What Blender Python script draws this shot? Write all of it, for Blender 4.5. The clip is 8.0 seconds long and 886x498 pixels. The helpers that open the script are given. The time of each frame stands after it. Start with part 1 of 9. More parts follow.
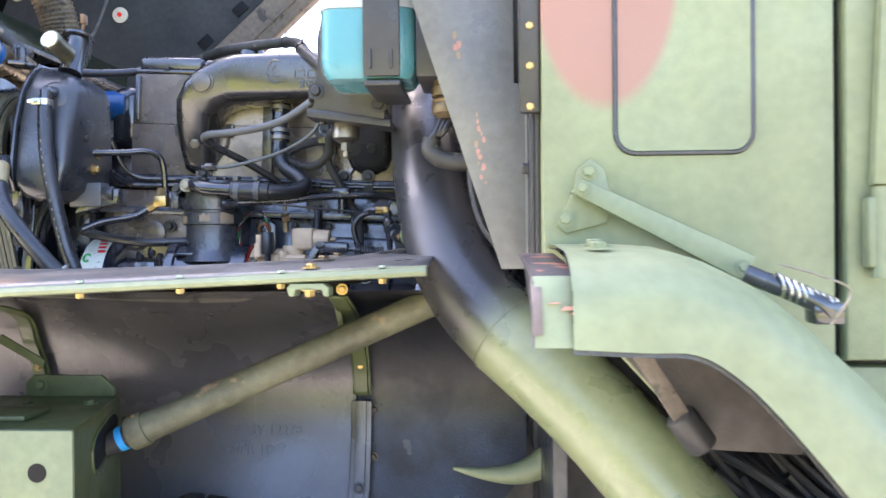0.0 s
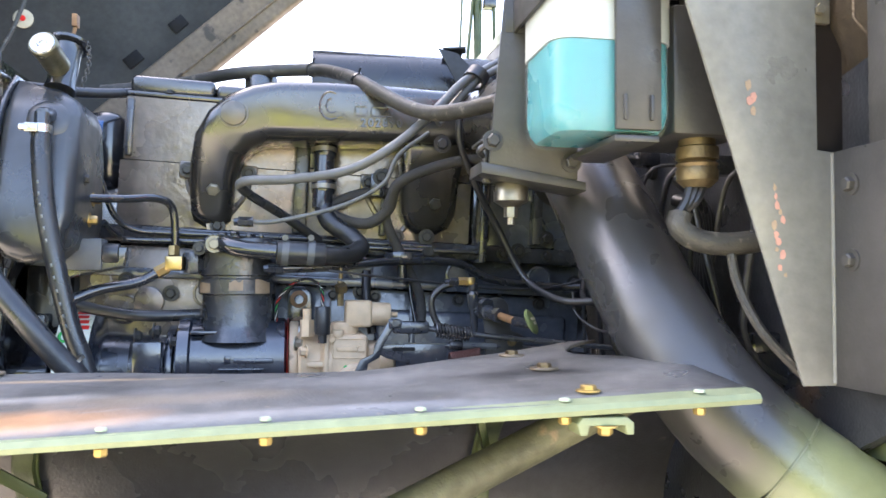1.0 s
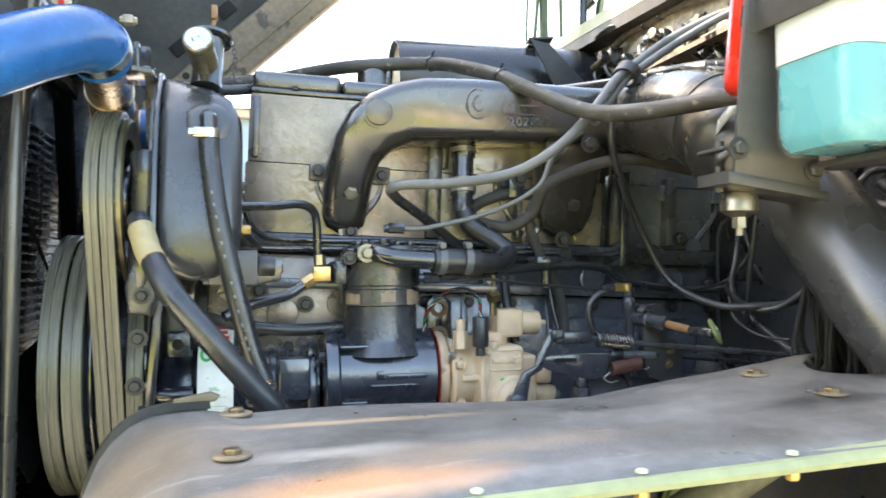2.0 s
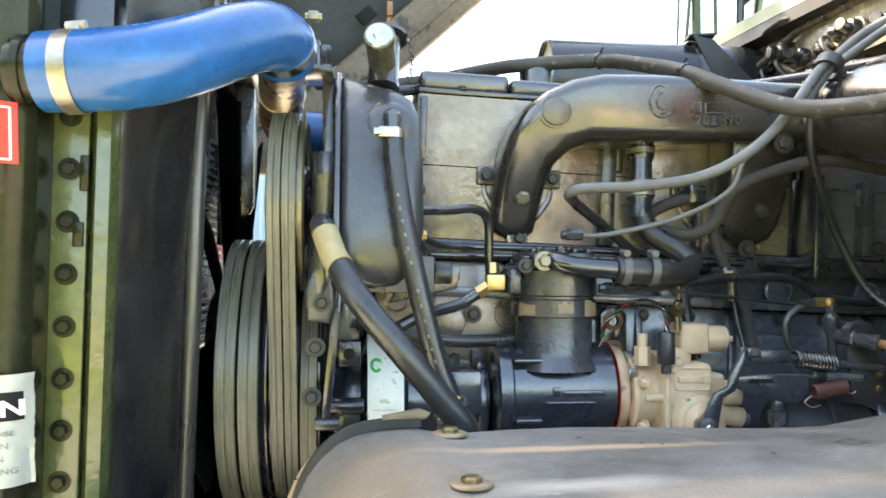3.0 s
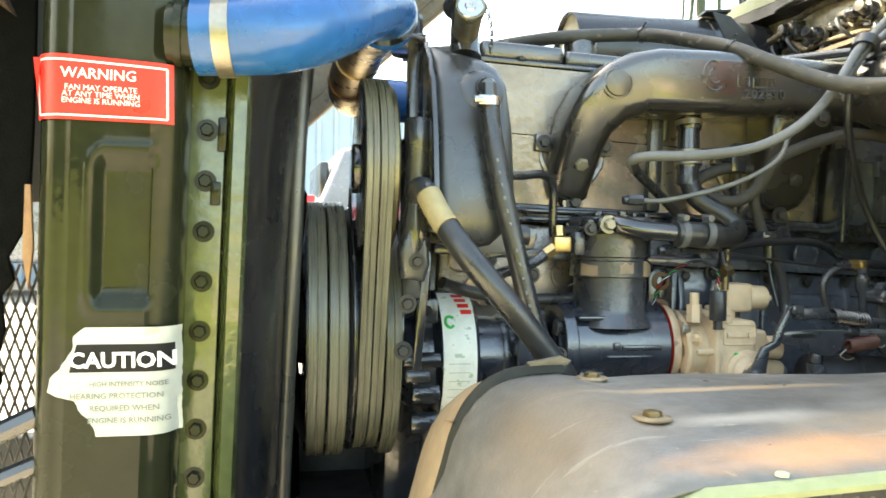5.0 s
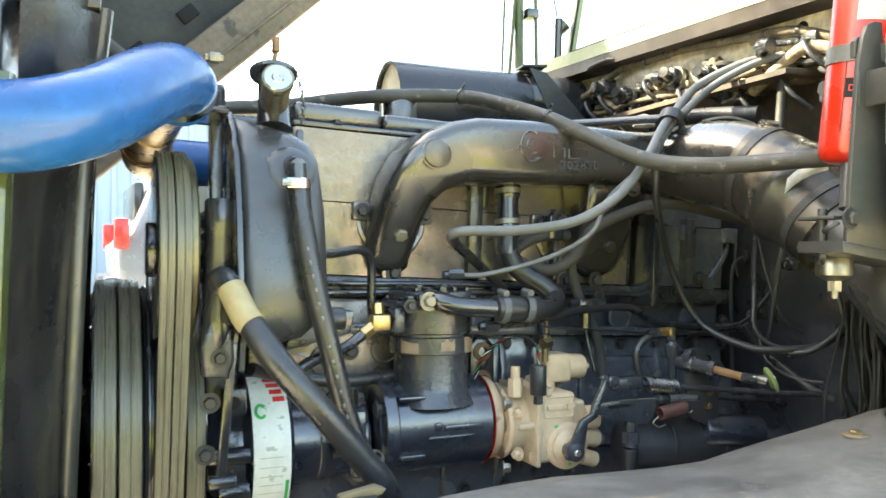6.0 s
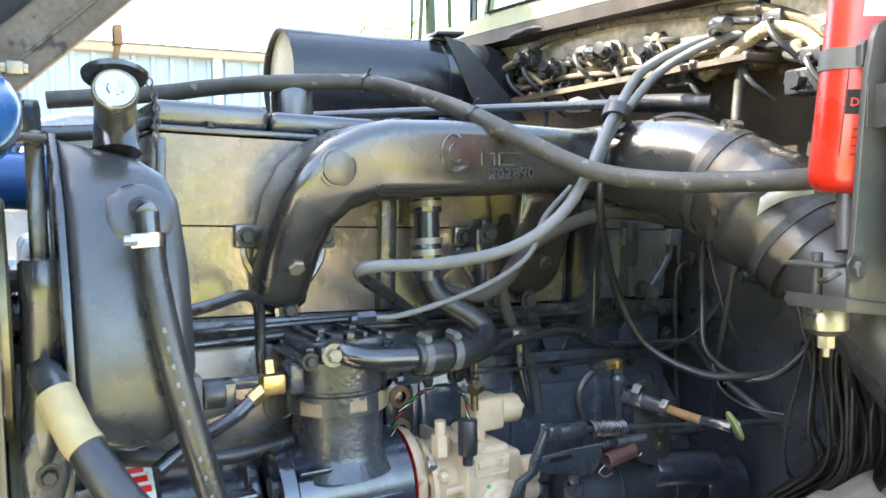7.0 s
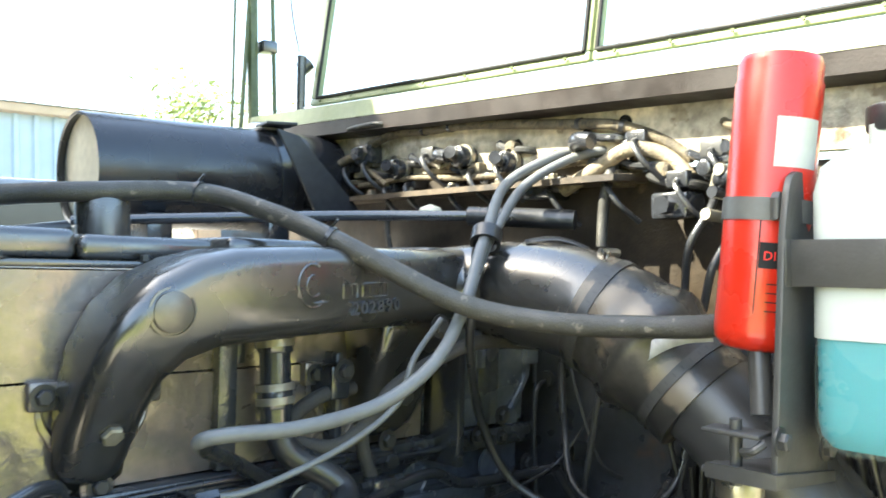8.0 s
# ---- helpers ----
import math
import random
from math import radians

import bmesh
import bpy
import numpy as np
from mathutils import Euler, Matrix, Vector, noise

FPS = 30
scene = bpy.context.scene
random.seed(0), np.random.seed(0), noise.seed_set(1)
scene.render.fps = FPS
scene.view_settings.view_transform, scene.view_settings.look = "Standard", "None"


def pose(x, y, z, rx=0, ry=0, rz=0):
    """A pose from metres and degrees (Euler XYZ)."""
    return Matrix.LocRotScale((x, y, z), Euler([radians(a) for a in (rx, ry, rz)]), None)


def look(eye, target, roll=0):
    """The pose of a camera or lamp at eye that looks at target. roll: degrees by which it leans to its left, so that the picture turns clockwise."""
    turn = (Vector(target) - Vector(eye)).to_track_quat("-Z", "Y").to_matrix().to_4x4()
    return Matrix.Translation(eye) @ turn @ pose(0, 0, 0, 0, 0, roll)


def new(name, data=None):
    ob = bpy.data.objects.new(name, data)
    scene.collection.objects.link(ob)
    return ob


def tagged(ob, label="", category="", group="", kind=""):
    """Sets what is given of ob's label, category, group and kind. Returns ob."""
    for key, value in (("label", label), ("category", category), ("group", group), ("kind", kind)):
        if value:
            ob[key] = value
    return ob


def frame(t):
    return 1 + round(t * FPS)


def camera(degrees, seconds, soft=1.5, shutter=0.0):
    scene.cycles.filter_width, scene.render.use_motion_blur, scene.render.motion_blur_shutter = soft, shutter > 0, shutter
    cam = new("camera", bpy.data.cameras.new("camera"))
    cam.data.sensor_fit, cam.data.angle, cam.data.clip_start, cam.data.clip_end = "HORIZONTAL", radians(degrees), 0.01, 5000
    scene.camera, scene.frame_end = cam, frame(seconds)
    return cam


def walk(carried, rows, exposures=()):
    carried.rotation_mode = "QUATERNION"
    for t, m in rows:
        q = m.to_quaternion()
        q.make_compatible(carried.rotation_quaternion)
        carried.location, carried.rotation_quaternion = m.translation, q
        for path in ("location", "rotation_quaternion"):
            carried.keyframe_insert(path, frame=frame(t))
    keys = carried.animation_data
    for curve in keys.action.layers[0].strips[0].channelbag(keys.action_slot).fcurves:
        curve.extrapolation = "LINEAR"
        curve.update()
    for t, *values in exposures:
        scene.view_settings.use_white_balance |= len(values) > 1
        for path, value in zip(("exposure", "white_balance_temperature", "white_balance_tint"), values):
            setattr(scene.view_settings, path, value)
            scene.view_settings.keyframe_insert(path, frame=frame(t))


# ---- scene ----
cam = camera(57.6, 8.0, shutter=0.2)
# seconds, eye, target, roll
PATH = [
    (0, (-0.024, 0.231, 1.521), (-0.134, 2.228, 1.513), -0.5),
    (0.5, (-0.265, 0.422, 1.558), (-0.244, 2.421, 1.583), -1.2),
    (1, (-0.556, 0.566, 1.6), (-0.211, 2.534, 1.682), 0.4),
    (1.5, (-0.759, 0.633, 1.631), (-0.197, 2.552, 1.654), -0.3),
    (2, (-0.897, 0.709, 1.646), (-0.43, 2.653, 1.682), -0.4),
    (2.2, (-0.928, 0.734, 1.648), (-0.511, 2.69, 1.687), -0.5),
    (3.3, (-1.034, 0.822, 1.644), (-0.879, 2.815, 1.716), 0.8),
    (3.5, (-1.053, 0.825, 1.644), (-0.948, 2.821, 1.728), 1.0),
    (3.7, (-1.069, 0.83, 1.639), (-1.004, 2.827, 1.73), 1.1),
    (4, (-1.108, 0.833, 1.631), (-1.058, 2.831, 1.697), 1.8),
    (4.2, (-1.142, 0.825, 1.629), (-1.057, 2.823, 1.67), 1.8),
    (5.3, (-1.233, 0.77, 1.641), (-0.725, 2.704, 1.611), -0.4),
    (5.5, (-1.225, 0.778, 1.664), (-0.626, 2.687, 1.663), -1.3),
    (6, (-1.185, 0.842, 1.738), (-0.411, 2.686, 1.753), 0.1),
    (6.5, (-1.128, 0.959, 1.797), (-0.219, 2.739, 1.719), -0.4),
    (7, (-1.084, 1.073, 1.871), (-0.108, 2.813, 1.73), -0.9),
    (7.5, (-1.064, 1.169, 1.947), (0.051, 2.824, 1.815), -1.0),
    (8, (-1.064, 1.257, 1.969), (0.321, 2.701, 1.969), -0.5),
]
EXPOSURES = [(0, 3.12, 6250, 21), (0.5, 3.23, 6400, 19.5), (1.0, 3.32, 6700, 16), (2.0, 3.37, 7350, 8), (4.0, 3.29, 8000, 4), (5.5, 3.34, 8800, 0), (6.0, 3.38, 8000, 1), (7.0, 3.58, 6850, 7), (7.5, 3.40, 6800, 3), (8.0, 3.25, 6750, 1)]
walk(cam, [(t, look(eye, target, roll)) for t, eye, target, roll in PATH], EXPOSURES)

# ---- light: open sky, sun high over the far front corner ----
SUN_FROM = Vector((-0.60, 0.41, 0.69)).normalized()
world = bpy.data.worlds.new("sky")
scene.world = world
world.use_nodes = True
wn = world.node_tree.nodes
sky = wn.new("ShaderNodeTexSky")
sky.sky_type, sky.sun_disc = "NISHITA", False
sky.sun_elevation = math.asin(SUN_FROM.z)
sky.sun_rotation = math.atan2(SUN_FROM.x, SUN_FROM.y)
sky.dust_density, sky.air_density = 3.0, 1.0
wn["Background"].inputs["Strength"].default_value = 0.14
world.node_tree.links.new(sky.outputs["Color"], wn["Background"].inputs["Color"])
sun = new("sun", bpy.data.lights.new("sun", "SUN"))
sun.data.energy, sun.data.angle, sun.data.color = 4.0, radians(0.6), (1.0, 0.93, 0.82)
sun.matrix_world = look(SUN_FROM * 20, (0, 0, 0))


# ---- materials ----
def mat(name, base, rough=0.5, metal=0.0, vary=0.25, grain=60.0, blotch=6.0, bump=0.15, bump_scale=250.0,
        wear=None, wear_at=0.62, wear_scale=18.0, rough_vary=0.15, coat=0.0, by_piece=0.0, alpha=1.0, transmission=0.0, stretch=None, spec=0.5):
    """Procedural paint, metal, rubber or plastic: two scales of tone, optional worn spots, fine relief."""
    m = bpy.data.materials.new(name)
    m.use_nodes = True
    n, link = m.node_tree.nodes, m.node_tree.links.new
    p = n["Principled BSDF"]
    co = n.new("ShaderNodeTexCoord")
    source = co.outputs["Object"]
    if stretch:
        mp = n.new("ShaderNodeMapping")
        mp.inputs["Scale"].default_value = stretch
        link(source, mp.inputs["Vector"])
        source = mp.outputs["Vector"]

    def noise_of(scale, detail=4.0):
        t = n.new("ShaderNodeTexNoise")
        t.inputs["Scale"].default_value, t.inputs["Detail"].default_value = scale, detail
        link(source, t.inputs["Vector"])
        return t.outputs["Fac"]

    def ramp(fac, a, b):
        r = n.new("ShaderNodeMapRange")
        r.inputs["From Min"].default_value, r.inputs["From Max"].default_value = 0.3, 0.7
        r.inputs["To Min"].default_value, r.inputs["To Max"].default_value = a, b
        link(fac, r.inputs["Value"])
        return r.outputs["Result"]

    def math2(op, a, b):
        k = n.new("ShaderNodeMath")
        k.operation = op
        for i, v in enumerate((a, b)):
            if isinstance(v, (int, float)):
                k.inputs[i].default_value = v
            else:
                link(v, k.inputs[i])
        return k.outputs[0]

    tone = math2("MULTIPLY", ramp(noise_of(blotch), 1 - vary, 1 + vary), ramp(noise_of(grain), 1 - vary * 0.6, 1 + vary * 0.6))
    if by_piece:
        info = n.new("ShaderNodeObjectInfo")
        tone = math2("MULTIPLY", tone, ramp(info.outputs["Random"], 1 - by_piece, 1 + by_piece))
    hue = n.new("ShaderNodeVectorMath")
    hue.operation = "SCALE"
    hue.inputs[0].default_value = base
    link(tone, hue.inputs["Scale"])
    colour = hue.outputs["Vector"]
    if wear:
        step = n.new("ShaderNodeMapRange")
        step.inputs["From Min"].default_value, step.inputs["From Max"].default_value = wear_at, wear_at + 0.05
        link(noise_of(wear_scale, 6.0), step.inputs["Value"])
        mix = n.new("ShaderNodeMix")
        mix.data_type = "RGBA"
        link(step.outputs["Result"], mix.inputs["Factor"])
        link(colour, mix.inputs["A"])
        mix.inputs["B"].default_value = (*wear, 1)
        colour = mix.outputs["Result"]
    link(colour, p.inputs["Base Color"])
    link(ramp(noise_of(blotch * 2.3), max(0.02, rough - rough_vary), min(1, rough + rough_vary)), p.inputs["Roughness"])
    p.inputs["Metallic"].default_value = metal
    p.inputs["Coat Weight"].default_value, p.inputs["Coat Roughness"].default_value = coat, rough
    p.inputs["Specular IOR Level"].default_value = spec
    p.inputs["Alpha"].default_value = alpha
    p.inputs["Transmission Weight"].default_value = transmission
    if bump:
        b = n.new("ShaderNodeBump")
        b.inputs["Strength"].default_value, b.inputs["Distance"].default_value = bump, 0.003
        link(noise_of(bump_scale), b.inputs["Height"])
        link(b.outputs["Normal"], p.inputs["Normal"])
    return m


BLACK = mat("black engine paint", (0.023, 0.025, 0.029), 0.2, spec=0.9, coat=0.3, vary=0.3, bump=0.14, bump_scale=70, wear=(0.05, 0.047, 0.042), wear_at=0.68)
BLACK_CAST = mat("black paint on casting", (0.042, 0.045, 0.052), 0.25, spec=0.9, vary=0.4, bump=0.32, bump_scale=130, wear=(0.10, 0.095, 0.085), wear_at=0.68, wear_scale=75)
# tan reflections on the castings are partly put into this base colour
GREY_CAST = mat("glossy cast iron paint with tan reflections", (0.215, 0.182, 0.158), 0.27, metal=0.45, spec=0.9, coat=0.3, vary=0.25, bump=0.3, bump_scale=60, wear=(0.11, 0.095, 0.07), wear_at=0.67, wear_scale=42)
MANI = mat("satin black manifold paint", (0.026, 0.0245, 0.022), 0.27, spec=1.0, coat=0.7, vary=0.22, bump=0.06, bump_scale=160)
GLOSS = mat("fresh glossy black paint", (0.020, 0.024, 0.034), 0.24, spec=1.0, coat=0.8, vary=0.3, bump=0.25, bump_scale=45)
RUBBER = mat("black rubber", (0.022, 0.023, 0.025), 0.34, spec=0.7, vary=0.3, bump=0.15, wear=(0.06, 0.055, 0.048), wear_at=0.68, wear_scale=80)
RUBBER_GREY = mat("dusty grey rubber hose", (0.042, 0.040, 0.034), 0.5, vary=0.35, bump=0.4, bump_scale=400, wear=(0.14, 0.125, 0.10), wear_at=0.62, wear_scale=60)
HOSE_GREY = mat("grey plastic hose", (0.12, 0.125, 0.125), 0.42, vary=0.15, bump=0.1)
BRAID = mat("braided hose cover", (0.055, 0.052, 0.048), 0.7, vary=0.4, grain=500, bump=0.9, bump_scale=700)
BELT = mat("rubber drive belt", (0.116, 0.118, 0.086), 0.32, spec=0.8, vary=0.35, grain=9, bump=0.2, stretch=(40, 1, 1))
ELBOW = mat("dusty black rubber elbow", (0.024, 0.023, 0.021), 0.34, spec=0.6, vary=0.5, blotch=7, grain=120, bump=0.1, wear=(0.13, 0.105, 0.075), wear_at=0.53, wear_scale=9)
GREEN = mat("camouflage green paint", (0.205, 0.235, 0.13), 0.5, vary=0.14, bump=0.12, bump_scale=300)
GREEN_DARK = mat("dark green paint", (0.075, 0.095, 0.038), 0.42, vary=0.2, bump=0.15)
OLIVE = mat("glossy olive radiator paint", (0.014, 0.0166, 0.009), 0.17, spec=0.23, vary=0.2, bump=0.1, bump_scale=60)
SHROUD = mat("black shroud paint", (0.016, 0.0165, 0.0185), 0.24, spec=0.7, vary=0.2, bump=0.1)
RIM = mat("glossy dark grey rim paint", (0.036, 0.038, 0.036), 0.34, spec=0.9, vary=0.2, bump=0.05)
SPLASH_BLACK = mat("near-black splash sheet", (0.015, 0.016, 0.020), 0.4, spec=0.5, vary=0.4, blotch=5, bump=0.2, wear=(0.06, 0.055, 0.05), wear_at=0.68, wear_scale=22)
DARK_STEEL = mat("dark spring steel", (0.13, 0.13, 0.135), 0.28, metal=0.8, vary=0.25, bump=0.05)
DULL_STRAP = mat("worn grey strap steel", (0.085, 0.088, 0.085), 0.42, spec=0.6, vary=0.25, bump=0.1)
STRAP = mat("cloudy grey plastic strap", (0.42, 0.44, 0.45), 0.35, vary=0.2, bump=0.2)
SPRING_RED = mat("dark red brown spring steel", (0.085, 0.035, 0.027), 0.45, vary=0.3, bump=0.2)
SPLASH = mat("dull black splash sheet", (0.058, 0.058, 0.063), 0.28, spec=0.8, vary=0.18, blotch=2.5, bump=0.15, wear=(0.055, 0.052, 0.05), wear_at=0.74, wear_scale=30)
BLOCK = mat("oily blue black block paint", (0.085, 0.097, 0.120), 0.22, spec=1.0, coat=0.6, vary=0.3, bump=0.25, bump_scale=90, wear=(0.10, 0.085, 0.065), wear_at=0.7, wear_scale=30)
FENDER = mat("worn dark fender paint", (0.108, 0.103, 0.095), 0.41, spec=0.8, vary=0.32, bump=0.18, wear=(0.20, 0.17, 0.13), wear_at=0.67, wear_scale=55)
ROD = mat("scuffed green brown steel tube", (0.12, 0.12, 0.075), 0.6, vary=0.35, bump=0.3, wear=(0.36, 0.26, 0.17), wear_at=0.6, wear_scale=13)
BLUE = mat("blue silicone hose", (0.011, 0.084, 0.262), 0.26, vary=0.18, bump=0.12, bump_scale=90, coat=0.1)
STEEL = mat("bright steel", (0.55, 0.54, 0.50), 0.3, metal=1.0, vary=0.15, bump=0.1)
BAND = mat("dull clamp steel", (0.36, 0.33, 0.27), 0.38, metal=0.95, vary=0.3, bump=0.15)
CAP_ZINC = mat("yellowish zinc plating", (0.24, 0.22, 0.14), 0.4, metal=0.85, vary=0.3, bump=0.2)
CHROME = mat("worn plated pipe", (0.42, 0.33, 0.21), 0.32, metal=0.9, vary=0.4, bump=0.3, wear=(0.07, 0.05, 0.03), wear_at=0.6, wear_scale=40)
BRASS = mat("brass", (0.50, 0.36, 0.16), 0.38, metal=1.0, vary=0.25, bump=0.15)
BRASS_DULL = mat("tarnished brass", (0.19, 0.145, 0.08), 0.45, metal=0.9, vary=0.35, bump=0.25)
GOLD = mat("yellow zinc bolt", (0.48, 0.34, 0.13), 0.42, metal=0.8, vary=0.25, bump=0.15)
BOLT = mat("black painted bolt", (0.03, 0.03, 0.03), 0.4, vary=0.3, bump=0.2)
BOLT_WORN = mat("scuffed bolt head", (0.26, 0.24, 0.19), 0.4, metal=0.6, vary=0.3, bump=0.2)
PLUG = mat("satin grey core plug", (0.17, 0.155, 0.13), 0.32, metal=0.6, vary=0.2, bump=0.1)
TAN = mat("tan pump paint", (0.63, 0.465, 0.295), 0.42, vary=0.14, bump=0.2, wear=(0.30, 0.22, 0.14), wear_at=0.68)
RED = mat("red filter enamel", (0.47, 0.020, 0.008), 0.28, vary=0.1, bump=0.03, coat=0.3)
RED_LABEL = mat("red sticker", (0.75, 0.02, 0.015), 0.42, vary=0.06, bump=0.0)
WHITE_LABEL = mat("white sticker", (0.40, 0.42, 0.385), 0.5, vary=0.1, bump=0.03, wear=(0.36, 0.36, 0.30), wear_at=0.66, wear_scale=25)
BAND_LABEL = mat("clean white label band", (0.78, 0.82, 0.76), 0.35, vary=0.12, bump=0.03, wear=(0.46, 0.56, 0.44), wear_at=0.6, wear_scale=60)
TRIM = mat("dusty olive grey rubber trim", (0.014, 0.015, 0.011), 0.55, spec=0.25, vary=0.3, bump=0.25)
DULL_WASHER = mat("dull tan washer", (0.17, 0.13, 0.085), 0.5, metal=0.3, vary=0.35, bump=0.25)
FLANGE = mat("glossy olive flange paint", (0.072, 0.090, 0.034), 0.2, spec=0.8, vary=0.3, bump=0.4, bump_scale=55)
INK_BLACK = mat("flat black print", (0.012, 0.012, 0.013), 0.6, spec=0.2, vary=0.2, bump=0.0)
INK_GREY = mat("faded grey print", (0.17, 0.18, 0.17), 0.6, vary=0.2, bump=0.0)
INK_WHITE = mat("white print", (0.80, 0.80, 0.78), 0.5, vary=0.05, bump=0.0)
INK_GREEN = mat("green print", (0.03, 0.42, 0.10), 0.5, vary=0.1, bump=0.0)
BLUE_TAPE = mat("bright blue tape", (0.03, 0.32, 0.72), 0.45, vary=0.15, bump=0.05)
TAPE_TAN = mat("tan masking tape", (0.36, 0.30, 0.165), 0.6, vary=0.15, bump=0.15)
TAB_TAN = mat("worn olive tan metal", (0.11, 0.09, 0.052), 0.5, vary=0.35, bump=0.2)
LIP_TAN = mat("tan brown dusty sheet", (0.26, 0.185, 0.115), 0.55, vary=0.2, bump=0.15)
BARE_TAN = mat("bare tan primer", (0.30, 0.22, 0.145), 0.6, vary=0.3, bump=0.2)
BRACKET = mat("dark grey bracket paint", (0.040, 0.040, 0.039), 0.42, vary=0.2, bump=0.12)
WORN_PINK = mat("worn pinkish primer edge", (0.145, 0.11, 0.09), 0.6, vary=0.35, bump=0.2, wear=(0.10, 0.07, 0.06), wear_at=0.6, wear_scale=40)
WORN_TAN = mat("worn tan brown steel", (0.15, 0.125, 0.10), 0.6, vary=0.4, bump=0.25, wear=(0.05, 0.045, 0.04), wear_at=0.58, wear_scale=30)
SHIELD = mat("scratched grey green shield paint", (0.155, 0.157, 0.142), 0.40, vary=0.22, bump=0.1, wear=(0.20, 0.17, 0.14), wear_at=0.7)
PINK = mat("pink primer scratch", (0.42, 0.22, 0.17), 0.6, vary=0.2, bump=0.2)
RUST_FLAKE = mat("flaking rusty sheet", (0.05, 0.032, 0.02), 0.8, spec=0.2, vary=0.5, bump=0.6, bump_scale=120)
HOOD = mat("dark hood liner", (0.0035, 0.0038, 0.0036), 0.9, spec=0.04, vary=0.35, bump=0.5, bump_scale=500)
LINER = mat("grey green hood liner", (0.034, 0.036, 0.035), 0.6, spec=0.3, vary=0.25, blotch=4, bump=0.3, bump_scale=300)
BEAM = mat("dirty tan painted frame beam", (0.15, 0.115, 0.08), 0.6, vary=0.35, blotch=5, bump=0.3, wear=(0.05, 0.04, 0.03), wear_at=0.6, wear_scale=14)
RUST_BEAM = mat("dirty tan painted beam", (0.07, 0.052, 0.034), 0.6, vary=0.4, bump=0.3, wear=(0.035, 0.028, 0.022), wear_at=0.6, wear_scale=14)
RUST_DARK = mat("stained firewall paint darkened for shade", (0.027, 0.030, 0.036), 0.36, spec=0.7, vary=0.4, bump=0.3, wear=(0.06, 0.038, 0.026), wear_at=0.66, wear_scale=9)
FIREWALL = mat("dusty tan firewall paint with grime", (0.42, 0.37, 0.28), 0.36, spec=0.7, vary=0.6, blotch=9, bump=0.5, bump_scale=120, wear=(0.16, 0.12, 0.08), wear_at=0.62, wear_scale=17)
GUSSET = mat("dark red brown primer", (0.017, 0.0125, 0.011), 0.5, vary=0.3, bump=0.1)
BROWN = mat("firewall grime brown darkened for shade", (0.032, 0.023, 0.014), 0.55, vary=0.45, bump=0.3, wear=(0.16, 0.12, 0.07), wear_at=0.64, wear_scale=14)
WIRE_BLACK = mat("dull black wire sheath", (0.012, 0.0115, 0.010), 0.5, spec=0.4, vary=0.4, bump=0.1)
LOOM = mat("dirty tan cable loom", (0.115, 0.092, 0.056), 0.65, vary=0.5, blotch=30, grain=300, bump=0.9, bump_scale=420, wear=(0.05, 0.04, 0.026), wear_at=0.55, wear_scale=60)
JUG = mat("translucent white plastic", (0.42, 0.46, 0.44), 0.42, vary=0.04, bump=0.03, alpha=0.9)
JUG_WET = mat("clear plastic over fluid", (0.45, 0.52, 0.48), 0.3, vary=0.04, bump=0.03, alpha=0.12)
FLUID = mat("teal washer fluid", (0.036, 0.25, 0.30), 0.3, vary=0.05, bump=0.0)
CHIPPED = mat("chipped black paint over red primer", (0.055, 0.05, 0.052), 0.5, vary=0.3, bump=0.3, wear=(0.40, 0.15, 0.10), wear_at=0.575, wear_scale=30)
LOOM_PALE = mat("sun-bleached wrapped loom", (0.22, 0.18, 0.12), 0.7, vary=0.4, grain=120, bump=0.8, bump_scale=300, wear=(0.10, 0.08, 0.05), wear_at=0.6, wear_scale=30)
DULL = mat("dull black steel", (0.030, 0.031, 0.034), 0.5, spec=0.45, vary=0.3, bump=0.15)
UNDER = mat("grey tan underbody panel", (0.075, 0.068, 0.062), 0.7, vary=0.25, bump=0.2)
RELAY = mat("grey painted box", (0.10, 0.105, 0.11), 0.35, vary=0.2, bump=0.1)
TANK = mat("satin black tank paint", (0.030, 0.033, 0.037), 0.3, spec=0.9, vary=0.25, bump=0.14, bump_scale=50, wear=(0.07, 0.065, 0.058), wear_at=0.7)
LINK = mat("oily black linkage steel", (0.040, 0.044, 0.052), 0.24, spec=1.0, coat=0.4, vary=0.3, bump=0.12, wear=(0.13, 0.125, 0.115), wear_at=0.72, wear_scale=90)
CREAM = mat("cream paint", (0.55, 0.52, 0.40), 0.6, vary=0.15)
WIRE_GREEN = mat("olive cap", (0.16, 0.20, 0.08), 0.4, vary=0.2)
RUSTY = mat("rusty brown steel", (0.20, 0.11, 0.05), 0.6, vary=0.35, bump=0.3)
WALL_BLUE = mat("pale blue steel cladding", (0.33, 0.42, 0.50), 0.5, vary=0.08, blotch=0.6, grain=4, bump=0.0)
TRIM_TAN = mat("tan roof trim", (0.40, 0.31, 0.22), 0.6, vary=0.1, blotch=1, grain=5, bump=0.0)
CAR_PAINT = mat("grey car paint", (0.14, 0.155, 0.18), 0.2, vary=0.1, bump=0.0, coat=0.6)
CAR_GLASS = mat("dark car glass", (0.03, 0.035, 0.04), 0.06, vary=0.05, bump=0.0)
CAR_RED = mat("red tail lamp plastic", (0.65, 0.03, 0.03), 0.2, vary=0.05, bump=0.0)
SILVER = mat("silver car paint", (0.21, 0.22, 0.24), 0.3, metal=0.4, vary=0.05, bump=0.0)
GRASS = mat("mown grass", (0.24, 0.26, 0.05), 0.85, vary=0.35, grain=40, blotch=0.5, bump=0.8, bump_scale=90)
